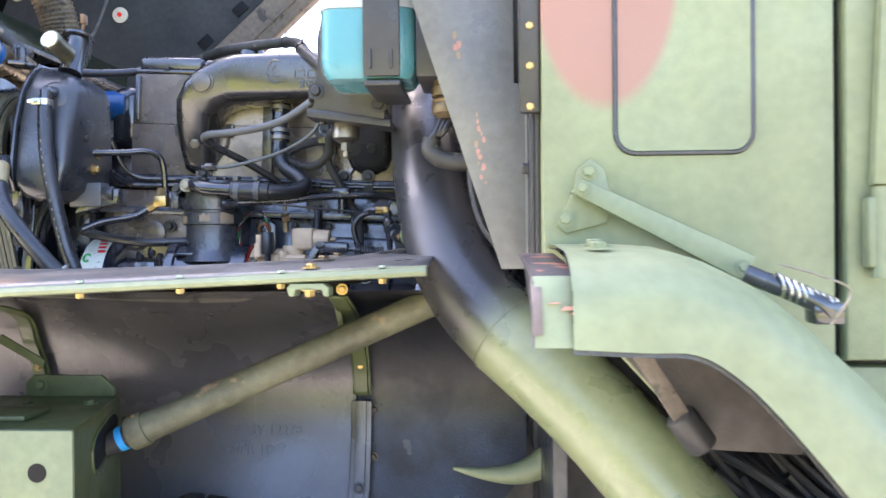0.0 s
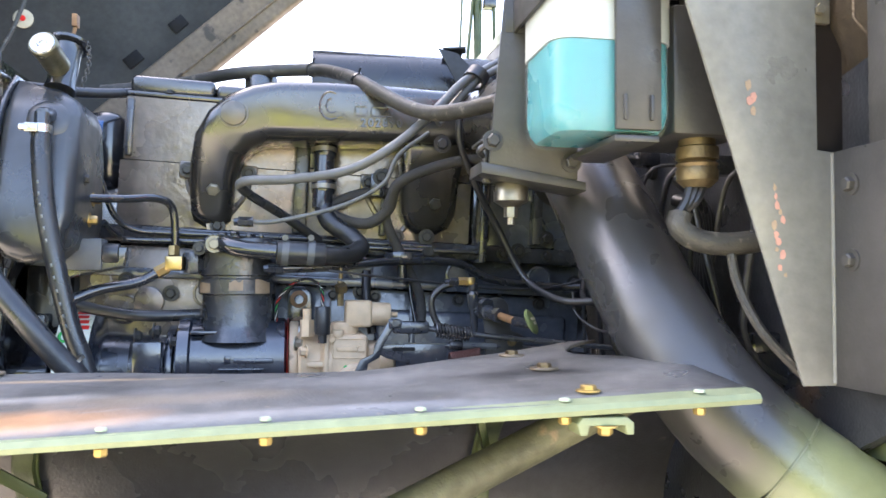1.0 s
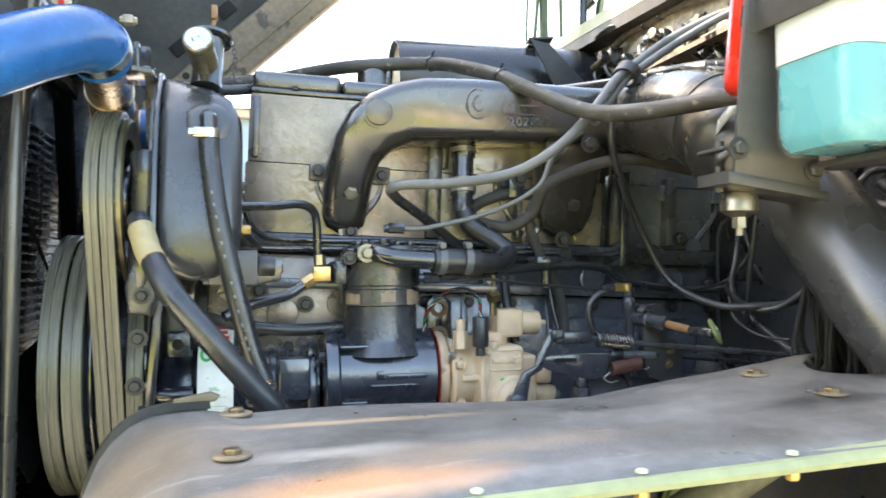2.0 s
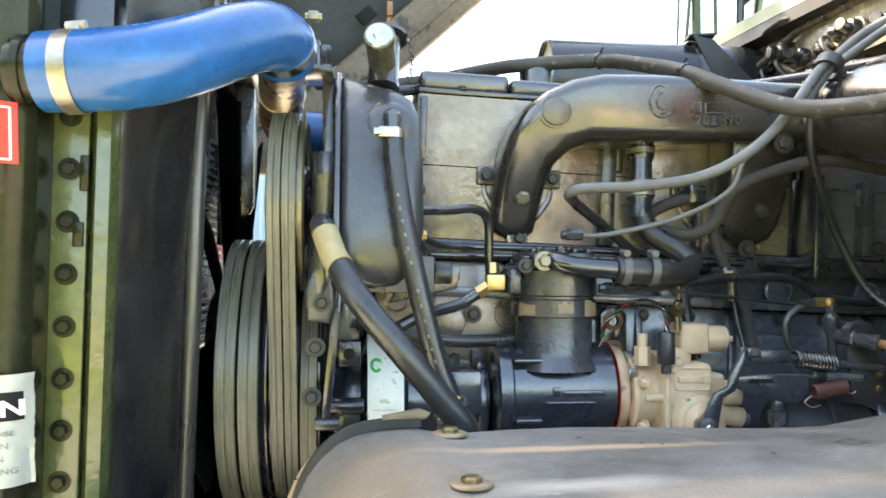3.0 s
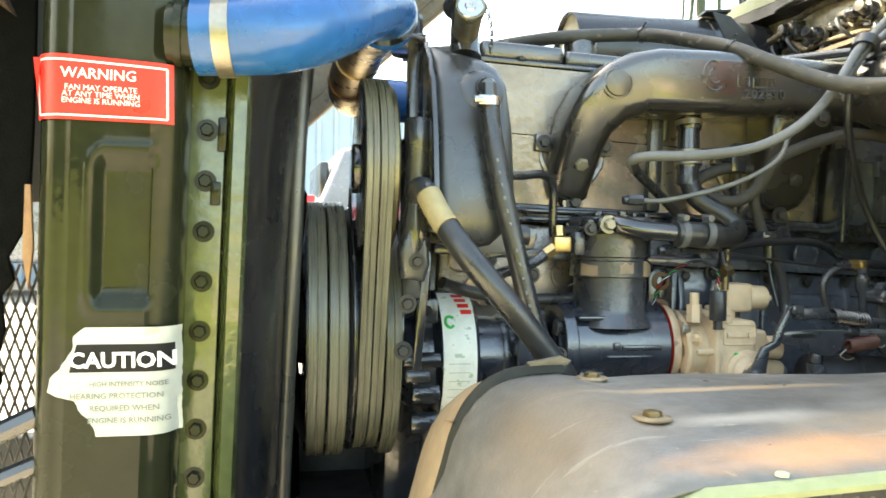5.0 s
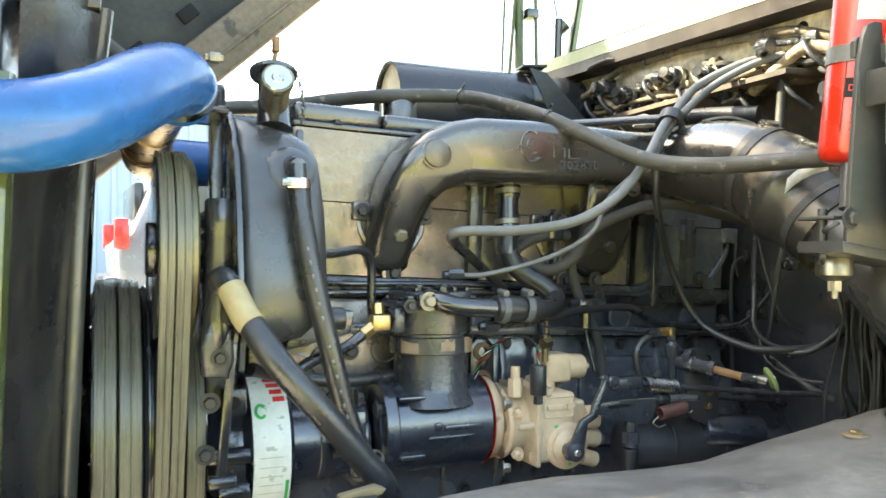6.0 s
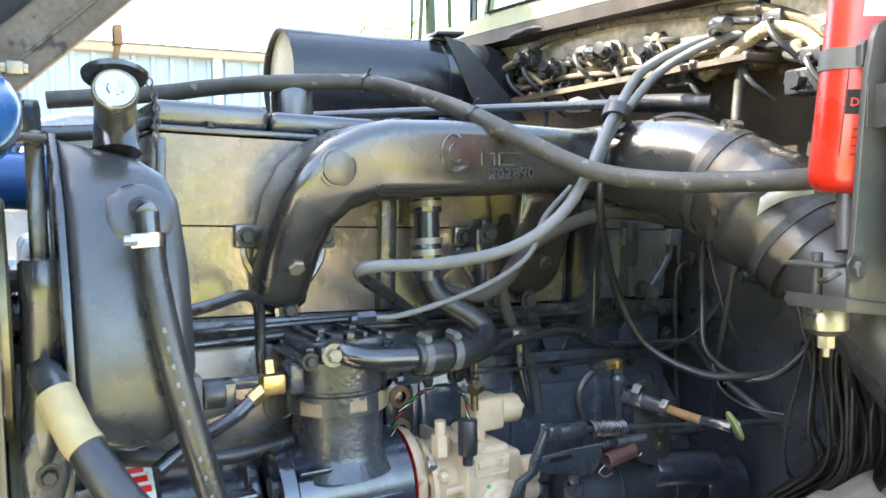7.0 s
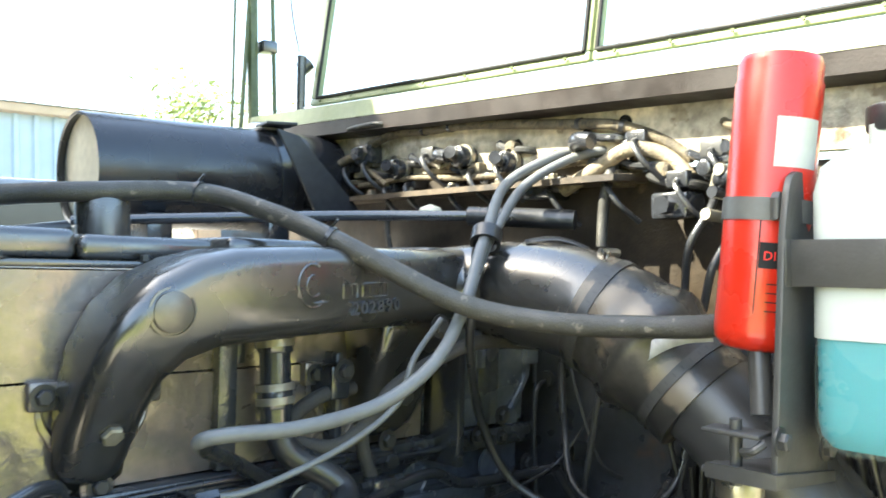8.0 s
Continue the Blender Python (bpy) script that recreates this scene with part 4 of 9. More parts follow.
def splash_panels():
    prof = [(1.600, 1.445), (1.69, 1.425), (1.76, 1.385), (1.815, 1.33), (1.845, 1.26), (1.848, 1.20), (1.838, 1.14), (1.812, 1.06), (1.77, 0.97), (1.72, 0.88)]
    a = thing("splash_panel", "dull black pressed steel splash panel under the fender", "splash panel", at=(-0.8, 1.85, 1.2))
    pts = smooth([(0, y, z) for y, z in prof], 4)
    part("sheet", Shape().grid([[(x, p.y, p.z) for p in pts] for x in np.linspace(-1.06, -0.292, 8)]), SPLASH, a)
    m = pose(-0.47, 1.8365, 1.142, 76, 0, 0)
    part("stamped_line", text_shape("ASSY 12278", 0.028, m, 0.0008), SPLASH, a, "stamped lettering")
    part("stamped_line", text_shape("MFR 1D 7", 0.028, pose(-0.49, 1.826, 1.105, 74, 0, 0), 0.0008), SPLASH, a, "stamped lettering")
    b = thing("splash_panel", "near-black splash panel behind the strap", "splash panel", at=(-0.1, 1.85, 1.2))
    rows = []
    for x in np.linspace(-0.288, 0.05, 18):
        low = 1.0 + 0.05 * (x + 0.288) + 0.07 * max(0.0, (x + 0.03) / 0.08) ** 2
        rows.append([(x, float(np.interp(z, [p.z for p in reversed(pts)], [p.y for p in reversed(pts)])) + 0.006, float(z)) for z in np.linspace(pts[0].z, low, 30)])
    # darker sheet than the first panel's
    part("sheet", Shape().grid(rows), SPLASH_BLACK, b)
    bolts(b, [(-0.255, 1.853, 1.19), (-0.255, 1.832, 1.10), (0.02, 1.8535, 1.22)], (0, -1, 0), BOLT, 0.007, 0.005)
    for ob_name, x, top in (("fender_strap", -0.277, (1.655, 1.445)), ("fender_strap", -0.935, (1.50, 1.44))):
        t = thing(ob_name, "green channel strap bolted to the splash panel", "strap", "fender straps", at=(x, 1.84, 1.28))
        if x < -0.5:
            line = smooth([(x + 0.055, 1.50, 1.44), (x + 0.028, 1.71, 1.40), (x, 1.80, 1.335), (x, 1.828, 1.285), (x, 1.838, 1.235)], 5)
        else:
            line = smooth([(x - 0.008, 1.625, 1.436), (x - 0.006, 1.69, 1.412), (x - 0.003, 1.748, 1.378), (x, 1.80, 1.327), (x, 1.830, 1.275), (x, 1.838, 1.225)], 5)
        rows = []
        for p in line:
            rows.append([(p.x - 0.018, p.y - 0.004, p.z), (p.x - 0.012, p.y - 0.004, p.z), (p.x - 0.010, p.y - 0.012, p.z), (p.x + 0.010, p.y - 0.012, p.z), (p.x + 0.012, p.y - 0.004, p.z), (p.x + 0.018, p.y - 0.004, p.z)])
        o = part("strip", Shape().grid(rows), GREEN_DARK, t)
        md = o.modifiers.new("thickness", "SOLIDIFY")
        md.thickness = 0.003
        bolts(t, [(x, 1.818, 1.284), (line[0].x + 0.012, 1.60 if x > -0.5 else line[0].y - 0.012, line[0].z + (0.012 if x > -0.5 else -0.012))], (0, -1, 0), GOLD, 0.0065, 0.005)
        part("lower_strip", Shape().prism([(1.826, 1.212), (1.846, 1.212), (1.842, 1.14), (1.816, 1.06), (1.735, 0.90), (1.712, 0.90), (1.796, 1.06), (1.82, 1.14)], x - 0.022, x + 0.020, "x", 0.003).prism([(1.819, 1.214), (1.828, 1.214), (1.822, 1.14), (1.798, 1.06), (1.716, 0.90), (1.707, 0.90), (1.789, 1.06), (1.813, 1.14)], x - 0.012, x + 0.010, "x", 0.002), SPLASH, t, "black lower end of the strap")
        bolts(t, [(x, 1.785, 1.05)], (0, -1, 0.4), BOLT, 0.008, 0.006)
    t = thing("diagonal_brace", "green flat diagonal brace under the fender", "brace", at=(-0.95, 1.7, 1.35))
    part("flat_bar", Shape().prism([(-1.00, 1.338), (-0.99, 1.353), (-0.90, 1.30), (-0.905, 1.285)], 1.78, 1.786, "y", 0.001), GREEN_DARK, t)
    t = thing("diagonal_brace", "green flat diagonal brace under the fender", "brace", at=(-0.3, 1.7, 1.4))
    part("flat_bar", Shape().prism([(-0.315, 1.45), (-0.305, 1.45), (-0.285, 1.36), (-0.296, 1.36)], 1.70, 1.72, "y", 0.001), GREEN_DARK, t)


splash_panels()


def step_box():
    """Green folded box with a chamfered upright plate, low by the wheel."""
    b = thing("bracket_box", "green folded steel bracket box with a round hole", "bracket", at=(-0.9, 1.55, 1.2))
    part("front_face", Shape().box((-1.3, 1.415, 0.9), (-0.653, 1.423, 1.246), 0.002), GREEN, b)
    # one green box: shade on its top and side is put into the colour
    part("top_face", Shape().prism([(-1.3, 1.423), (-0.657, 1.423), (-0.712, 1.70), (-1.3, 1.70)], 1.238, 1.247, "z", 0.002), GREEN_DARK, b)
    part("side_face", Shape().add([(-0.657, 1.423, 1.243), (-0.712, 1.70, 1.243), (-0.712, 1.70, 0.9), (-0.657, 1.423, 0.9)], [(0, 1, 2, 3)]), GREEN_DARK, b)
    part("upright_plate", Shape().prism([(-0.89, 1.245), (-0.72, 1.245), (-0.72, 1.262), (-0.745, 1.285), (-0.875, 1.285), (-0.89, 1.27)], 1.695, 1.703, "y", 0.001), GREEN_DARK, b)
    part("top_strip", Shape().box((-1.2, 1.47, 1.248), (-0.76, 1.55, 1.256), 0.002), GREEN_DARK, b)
    part("hole", Shape().cyl((-0.708, 1.4135, 1.182), (-0.708, 1.4145, 1.182), 0.0145), INK_BLACK, b)
    rim = [(1.52, 1.19), (1.525, 1.16), (1.545, 1.148), (1.595, 1.158), (1.66, 1.178), (1.682, 1.205), (1.655, 1.225), (1.60, 1.222), (1.54, 1.21)]
    side = lambda y, lift: -0.657 - 0.1986 * (y - 1.423) + lift
    part("socket", Shape().tube([(side(y, 0.001), y, z) for y, z in rim + rim[:1]], 0.003, 8, 4), GREEN_DARK, b, "rim of the socket for the stay tube")
    part("socket_hole", Shape().add([(side(p.y, 0.0015), p.y, p.z) for p in smooth([(0, y, z) for y, z in rim + rim[:1]], 4)[:-1]], [tuple(range(36))]), INK_BLACK, b, "dark socket hole")
    bolts(b, [(-0.86, 1.695, 1.268)], (0, -1, 0), GREEN_DARK, 0.009, 0.006)
    bolts(b, [(-0.73, 1.62, 1.247)], (0, 0, 1), GREEN_DARK, 0.009, 0.005)


step_box()


def stay_rod():
    a, b = Vector((-0.652, 1.62, 1.194)), Vector((-0.04, 1.685, 1.457))
    d = (b - a).normalized()
    r = thing("stay_tube", "scuffed green-brown steel stay tube under the fender", "tube", at=a)
    part("tube", Shape().tube([a, a.lerp(b, 0.3), a.lerp(b, 0.6), b], 0.0262, 20, 4), ROD, r)
    part("collar", Shape().cyl(a - d * 0.004, a + d * 0.028, 0.0305, bevel=0.003), ROD, r)
    part("band", Shape().cyl(a + d * 0.15, a + d * 0.156, 0.0270), ROD, r)
    part("taped_end", Shape().cyl(a - d * 0.075, a - d * 0.003, 0.021, seg=12), BRACKET, r)
    part("blue_tape", Shape().ring(a - d * 0.024, a - d * 0.012, 0.0212, 0.0008), BLUE_TAPE, r, "bright blue tape")
    bolts(r, [a + d * 0.005 + Vector((0, -0.01, 0.028))], (0, -0.2, 1), GOLD, 0.004, 0.006, False)


stay_rod()

# frame rail and dark running gear below, seen under the cab
fr = thing("chassis_rail", "black chassis rail below the cab", "chassis", at=(0.0, 2.0, 1.0))
part("rail", Shape().box((-2.2, 1.98, 0.80), (3.0, 2.06, 1.15), 0.006), DULL, fr)
part("rail", Shape().box((-2.2, 2.84, 0.80), (3.0, 2.92, 1.15), 0.006), DULL, fr)
part("pipe_stay", Shape().tube([(0.30, 1.30, 1.02), (0.36, 1.6, 0.98), (0.40, 1.99, 0.95)], 0.014, 8), DULL, fr)
part("cross_pipe", Shape().tube([(-0.09, 1.72, 1.109), (-0.045, 1.72, 1.101), (0.002, 1.72, 1.098), (0.042, 1.72, 1.104), (0.078, 1.72, 1.122), (0.112, 1.72, 1.152), (0.15, 1.70, 1.20)], 0.018, 16, 6, radii=[0.003, 0.010, 0.017, 0.022, 0.026, 0.028, 0.028]), GREEN, fr, "pale green curved pipe")
part("cross_member", Shape().box((0.06, 1.80, 1.12), (0.9, 1.98, 1.2), 0.01), DULL, fr)
cb = thing("cable_bundle", "tangled black cables and brown hoses under the cab", "cables", at=(0.3, 1.4, 1.15))
rnd = random.Random(8)
for k in range(34):
    x, z = 0.27 + rnd.uniform(0, 0.3), 1.05 + rnd.uniform(0, 0.13)
    q = [(x - 0.12 + rnd.uniform(-0.05, 0.05), 1.42 + rnd.uniform(-0.05, 0.12), z + 0.12 + rnd.uniform(-0.02, 0.05)), (x, 1.4 + rnd.uniform(-0.06, 0.1), z + rnd.uniform(-0.03, 0.03)),
         (x + 0.1, 1.42 + rnd.uniform(-0.05, 0.1), z - 0.05 + rnd.uniform(-0.04, 0.05)), (x + 0.25, 1.45, z - 0.04 + rnd.uniform(-0.06, 0.06))]
    part("cable", Shape().tube(q, rnd.uniform(0.004, 0.013), 8, 5), DULL, cb)

xm = thing("front_crossmember", "grey and black front crossmember below the pulleys", "chassis", at=(-1.15, 2.3, 1.0))
part("beam", Shape().box((-1.34, 2.03, 1.10), (-0.98, 2.86, 1.165), 0.008), BRACKET, xm)
part("apron", Shape().box((-1.34, 2.42, 0.5), (-0.55, 2.45, 1.36), 0.004), DULL, xm, "dull black apron below the engine")
part("sump", Shape().box((-0.95, 2.0, 0.62), (0.0, 2.75, 1.10), 0.05, seg=3), BLACK_CAST, xm, "black oil sump")


def wheel(x, y, axle):
    """A truck wheel: lugged tyre on a dished steel rim."""
    tyre = Shape().lathe([(0, 0.30), (0, 0.44), (0.03, 0.50), (0.07, 0.513), (0.23, 0.513), (0.27, 0.50), (0.30, 0.44), (0.30, 0.30)], (x, y - 0.15, 0.53), (x, y + 0.15, 0.53), 40)
    for k in range(28):
        a = 2 * math.pi * k / 28
        m = Matrix.Translation((x, y, 0.53)) @ Matrix.Rotation(a, 4, "Y") @ Matrix.Rotation(0.3 if k % 2 else -0.3, 4, "Z")
        tyre.box((-0.02, -0.13, 0.50), (0.02, 0.13, 0.523), 0.004, m)
    w = part("wheel", Shape().lathe([(0, 0.10), (0.02, 0.16), (0.10, 0.24), (0.12, 0.30), (0.24, 0.30)], (x, y - 0.10, 0.53), (x, y + 0.2, 0.53), 32), GREEN_DARK, axle, "dark green steel rim")
    part("tyre", tyre, RUBBER, w, "lugged black tyre")


for x in (-0.62, 2.5):
    ax = thing("truck_axle", "black truck axle with spring packs under the rails", "axle", "truck axles", at=(x, 2.45, 0.53))
    part("beam", Shape().cyl((x, 1.66, 0.53), (x, 3.24, 0.53), 0.055, bevel=0.01), DULL, ax)
    for y in (1.62, 3.28):
        wheel(x, y, ax)
    for y in (2.02, 2.88):
        part("spring_pack", Shape().box((x - 0.45, y - 0.035, 0.585), (x + 0.45, y + 0.035, 0.66), 0.01).box((x - 0.08, y - 0.04, 0.66), (x + 0.08, y + 0.04, 0.80), 0.008), DULL, ax)


# ==== engine ====
def engine():
    e = thing("diesel_engine", "black painted six cylinder diesel engine with cast ribs", "engine", at=(-0.45, 2.4, 1.1))
    block = part("block", tilted(Shape().box((-0.98, 2.205, 1.06), (0.035, 2.72, 1.70), 0.012)), BLOCK, e)
    part("side_cover", tilted(Shape().box((-0.60, 2.185, 1.30), (0.03, 2.21, 1.60), 0.01)), BLOCK, e)
    part("front_cover", tilted(Shape().box((-0.96, 2.175, 1.42), (-0.625, 2.21, 1.662), 0.01)), GREY_CAST, e)
    part("deck_ledge", tilted(Shape().box((-0.98, 2.17, 1.665), (0.035, 2.21, 1.698), 0.006)), BLACK_CAST, e)
    part("gap_strip", tilted(Shape().box((-0.572, 2.176, 1.70), (-0.545, 2.21, 1.945), 0.004)), BLACK_CAST, e)
    for x0, w_ in ((-0.40, 0.012), (-0.19, 0.014), (-0.085, 0.02)):
        part("stiffener", tilted(Shape().box((x0, 2.165, 1.705), (x0 + w_, 2.2, 1.84), 0.003)), BLACK_CAST, e)
    for x0, z0, r0 in ((-0.93, 1.60, 0.022), (-0.885, 1.545, 0.03), (-0.84, 1.545, 0.012)):
        part("core_plug", Shape().lathe([(0, r0), (0.004, r0), (0.005, r0 * 0.85), (0.002, r0 * 0.8)], (x0, 2.176, z0), (x0, 2.0, z0), 24), GREY_CAST, e)
    part("tee_block", Shape().box((-0.385, 2.10, 1.640), (-0.345, 2.13, 1.658), 0.003).cyl((-0.345, 2.115, 1.649), (-0.325, 2.115, 1.649), 0.008, seg=6).cyl((-0.40, 2.115, 1.649), (-0.385, 2.115, 1.649), 0.008, seg=6).cyl((-0.365, 2.115, 1.60), (-0.365, 2.115, 1.64), 0.010), BLACK, e)
    part("bracket_tab", tilted(Shape().box((-0.425, 2.14, 1.78), (-0.395, 2.2, 1.825), 0.003)), BLACK, e)
    part("oil_filter_head", Shape().cyl((-0.18, 2.02, 1.42), (-0.06, 2.0, 1.41), 0.03, bevel=0.005).cyl((-0.05, 2.05, 1.36), (0.03, 2.03, 1.36), 0.05, bevel=0.008), GLOSS, e)
    bolts(e, [(-0.31, 2.165, 1.69), (-0.305, 2.165, 1.66), (-0.405, 2.14, 1.805), (-0.06, 2.165, 1.69)], (0, -1, 0), BOLT, 0.0105, 0.009)
    part("cover_plate", tilted(Shape().box((-0.40, 2.178, 1.38), (0.0, 2.195, 1.56), 0.012, seg=3)), BLOCK, block)
    for k, x in enumerate((-0.905, -0.555, -0.205)):
        x1 = min(x + 0.343, 0.03)
        # front heads carry tan reflections as colour; the rear one stays dark
        tone = BLOCK if k == 2 else GREY_CAST
        h = part("cylinder_head", tilted(Shape().prism([(2.194, 1.70), (2.62, 1.70), (2.62, 1.824), (2.190, 1.824)], x, x1, "x", 0.004)), tone, e)
        part("upper_casting", tilted(Shape().prism([(2.194, 1.8265), (2.62, 1.8265), (2.62, 1.948), (2.190, 1.948)], x + 0.004, x1 - 0.004, "x", 0.006)), tone, h)
        part("edge_strip", tilted(Shape().box((x + 0.010, 2.180, 1.832), (x + 0.022, 2.2, 1.942), 0.003)), BLACK_CAST, h)
        c = x + 0.187
        # V-shaped cast ribs and ears for the manifold leg
        ribs = Shape()
        for sx in (-1, 1):
            ribs.tube([(c + sx * 0.058, 2.197, 1.81), (c + sx * 0.055, 2.193, 1.775), (c + sx * 0.012, 2.192, 1.715)], 0.006, 6, 3)
            ribs.box((c + sx * 0.058 - 0.016, 2.178, 1.795), (c + sx * 0.058 + 0.016, 2.2, 1.828), 0.004)
        ribs.cyl((c, 2.178, 1.706), (c, 2.2, 1.706), 0.017)
        ribs.tube([(c - 0.058, 2.197, 1.82), (c - 0.12, 2.197, 1.82), (c - 0.17, 2.197, 1.82)], 0.004, 6, 2)
        ribs.tube([(c - 0.085, 2.197, 1.82), (c - 0.085, 2.197, 1.75), (c - 0.06, 2.197, 1.71)], 0.004, 6, 3)
        ribs.tube([(c + 0.085, 2.197, 1.82), (c + 0.085, 2.197, 1.75), (c + 0.10, 2.197, 1.71)], 0.004, 6, 3)
        part("rib", tilted(ribs), tone, h)
        if x1 - c > 0.08:
            bolts(h, [eng(c - 0.058, 2.178, 1.811), eng(c + 0.058, 2.178, 1.811), eng(c, 2.178, 1.706)], (0, -1, 0), BOLT, 0.0095, 0.008)
        cov = part("rocker_cover", tilted(Shape().box((x + 0.006, 2.192, 1.951), (x1 - 0.006, 2.60, 1.960), 0.003).box((x + 0.008, 2.205, 1.960), (x + 0.168, 2.585, 1.995), 0.010, seg=3)
                   .box((x + 0.170, 2.205, 1.960), (min(x + 0.340, x1), 2.585, 1.990), 0.010, seg=3)), MANI, e, "low black rocker cover")
        bolts(cov, [eng(x + 0.09, 2.197, 1.960), eng(x + 0.25, 2.197, 1.960)], (0, 0, 1), BOLT, 0.006, 0.006)
    part("breather", Shape().lathe([(0, 0.030), (0.030, 0.030), (0.032, 0.0345), (0.086, 0.0345), (0.093, 0.032), (0.096, 0.026), (0.097, 0.012)], (-0.648, 2.345, 1.953), (-0.648, 2.345, 2.1), 32), MANI, e, "black breather cap")
    # ledges, lines and studs on the lower block
    part("ledge", tilted(Shape().box((-0.97, 2.165, 1.60), (0.03, 2.20, 1.618), 0.004)), BLOCK, e)
    pts = [(-0.88, 2.165, 1.60), (-0.80, 2.165, 1.575), (-0.875, 2.18, 1.53), (-0.83, 2.18, 1.50), (-0.31, 2.165, 1.66), (-0.12, 2.165, 1.665), (0.0, 2.165, 1.60), (-0.44, 2.18, 1.58)]
    bolts(e, pts, (0, -1, 0), BOLT, 0.010, 0.009)
    part("port_flange", Shape().cyl((-0.84, 2.18, 1.56), (-0.84, 2.165, 1.56), 0.028, bevel=0.003).cyl((-0.90, 2.18, 1.55), (-0.90, 2.168, 1.55), 0.022), GREY_CAST, e)
    part("lifting_link", Shape().prism([(-0.575, 1.49), (-0.545, 1.49), (-0.535, 1.51), (-0.535, 1.575), (-0.55, 1.59), (-0.57, 1.59), (-0.582, 1.575), (-0.582, 1.51)], 2.15, 2.165, "y", 0.003), BLACK, e)
    for z in (1.515, 1.565):
        part("lifting_eye", Shape().lathe([(0, 0.009), (0, 0.017), (0.004, 0.017), (0.006, 0.009)], (-0.56, 2.150, z), (-0.56, 2.14, z), 16, closed=False), RUSTY, e)
    part("cast_ring", Shape().tube([(-0.735 + 0.024 * math.cos(a), 2.174, 1.575 + 0.024 * math.sin(a)) for a in np.linspace(0, 2 * math.pi, 17)], 0.0028, 6, 1), GREY_CAST, e, "raised cast ring")
    for k in range(5):
        z0 = 1.607 - 0.0125 * k
        for x0 in (-0.706, -0.690):
            part("cast_mark", tilted(Shape().box((x0, 2.1725, z0), (x0 + 0.010, 2.177, z0 + 0.0075), 0.001, seg=1)), GREY_CAST, e)
    bolts(e, [eng(-0.90 + 0.0935 * k, 2.168, 1.682) for k in range(10)], (0, -1, 0), BOLT, 0.0075, 0.007)
    bolts(e, [eng(-0.58 + 0.085 * k, 2.186, z) for k in range(8) for z in (1.318, 1.583)], (0, -1, 0), BOLT, 0.0085, 0.008)
    for x0 in (-0.44, -0.24, -0.07):
        part("core_plug", Shape().lathe([(0, 0.027), (0.004, 0.027), (0.005, 0.023), (0.002, 0.021)], (x0, 2.186, 1.635 + sag(x0)), (x0, 2.0, 1.635 + sag(x0)), 24), BLOCK, e)
    for x0 in (-0.50, -0.33, -0.15):
        part("block_rib", tilted(Shape().prism([(2.186, 1.30), (2.168, 1.36), (2.168, 1.54), (2.186, 1.60)], x0, x0 + 0.012, "x", 0.002)), BLOCK, e)
    part("gear_case", tilted(Shape().box((-1.045, 2.14, 1.10), (-0.975, 2.70, 1.80), 0.02)), BLACK, e)
    part("starter_motor", Shape().cyl((-0.33, 2.05, 1.40), (-0.08, 2.04, 1.385), 0.045, bevel=0.008).cyl((-0.25, 2.05, 1.40), (-0.242, 2.05, 1.40), 0.05, bevel=0.002).cyl((-0.14, 2.045, 1.39), (-0.132, 2.045, 1.39), 0.05, bevel=0.002), DULL, e, "dull black starter motor")
    part("rear_tab", tilted(Shape().box((-0.205, 2.12, 1.66), (-0.19, 2.2, 1.84), 0.003)), BLACK, e)
    part("bell_housing", Shape().lathe([(0, 0.28), (0.05, 0.3), (0.12, 0.32)], (-0.08, 2.45, 1.3), (0.05, 2.45, 1.3), 28), BLACK_CAST, e)


engine()


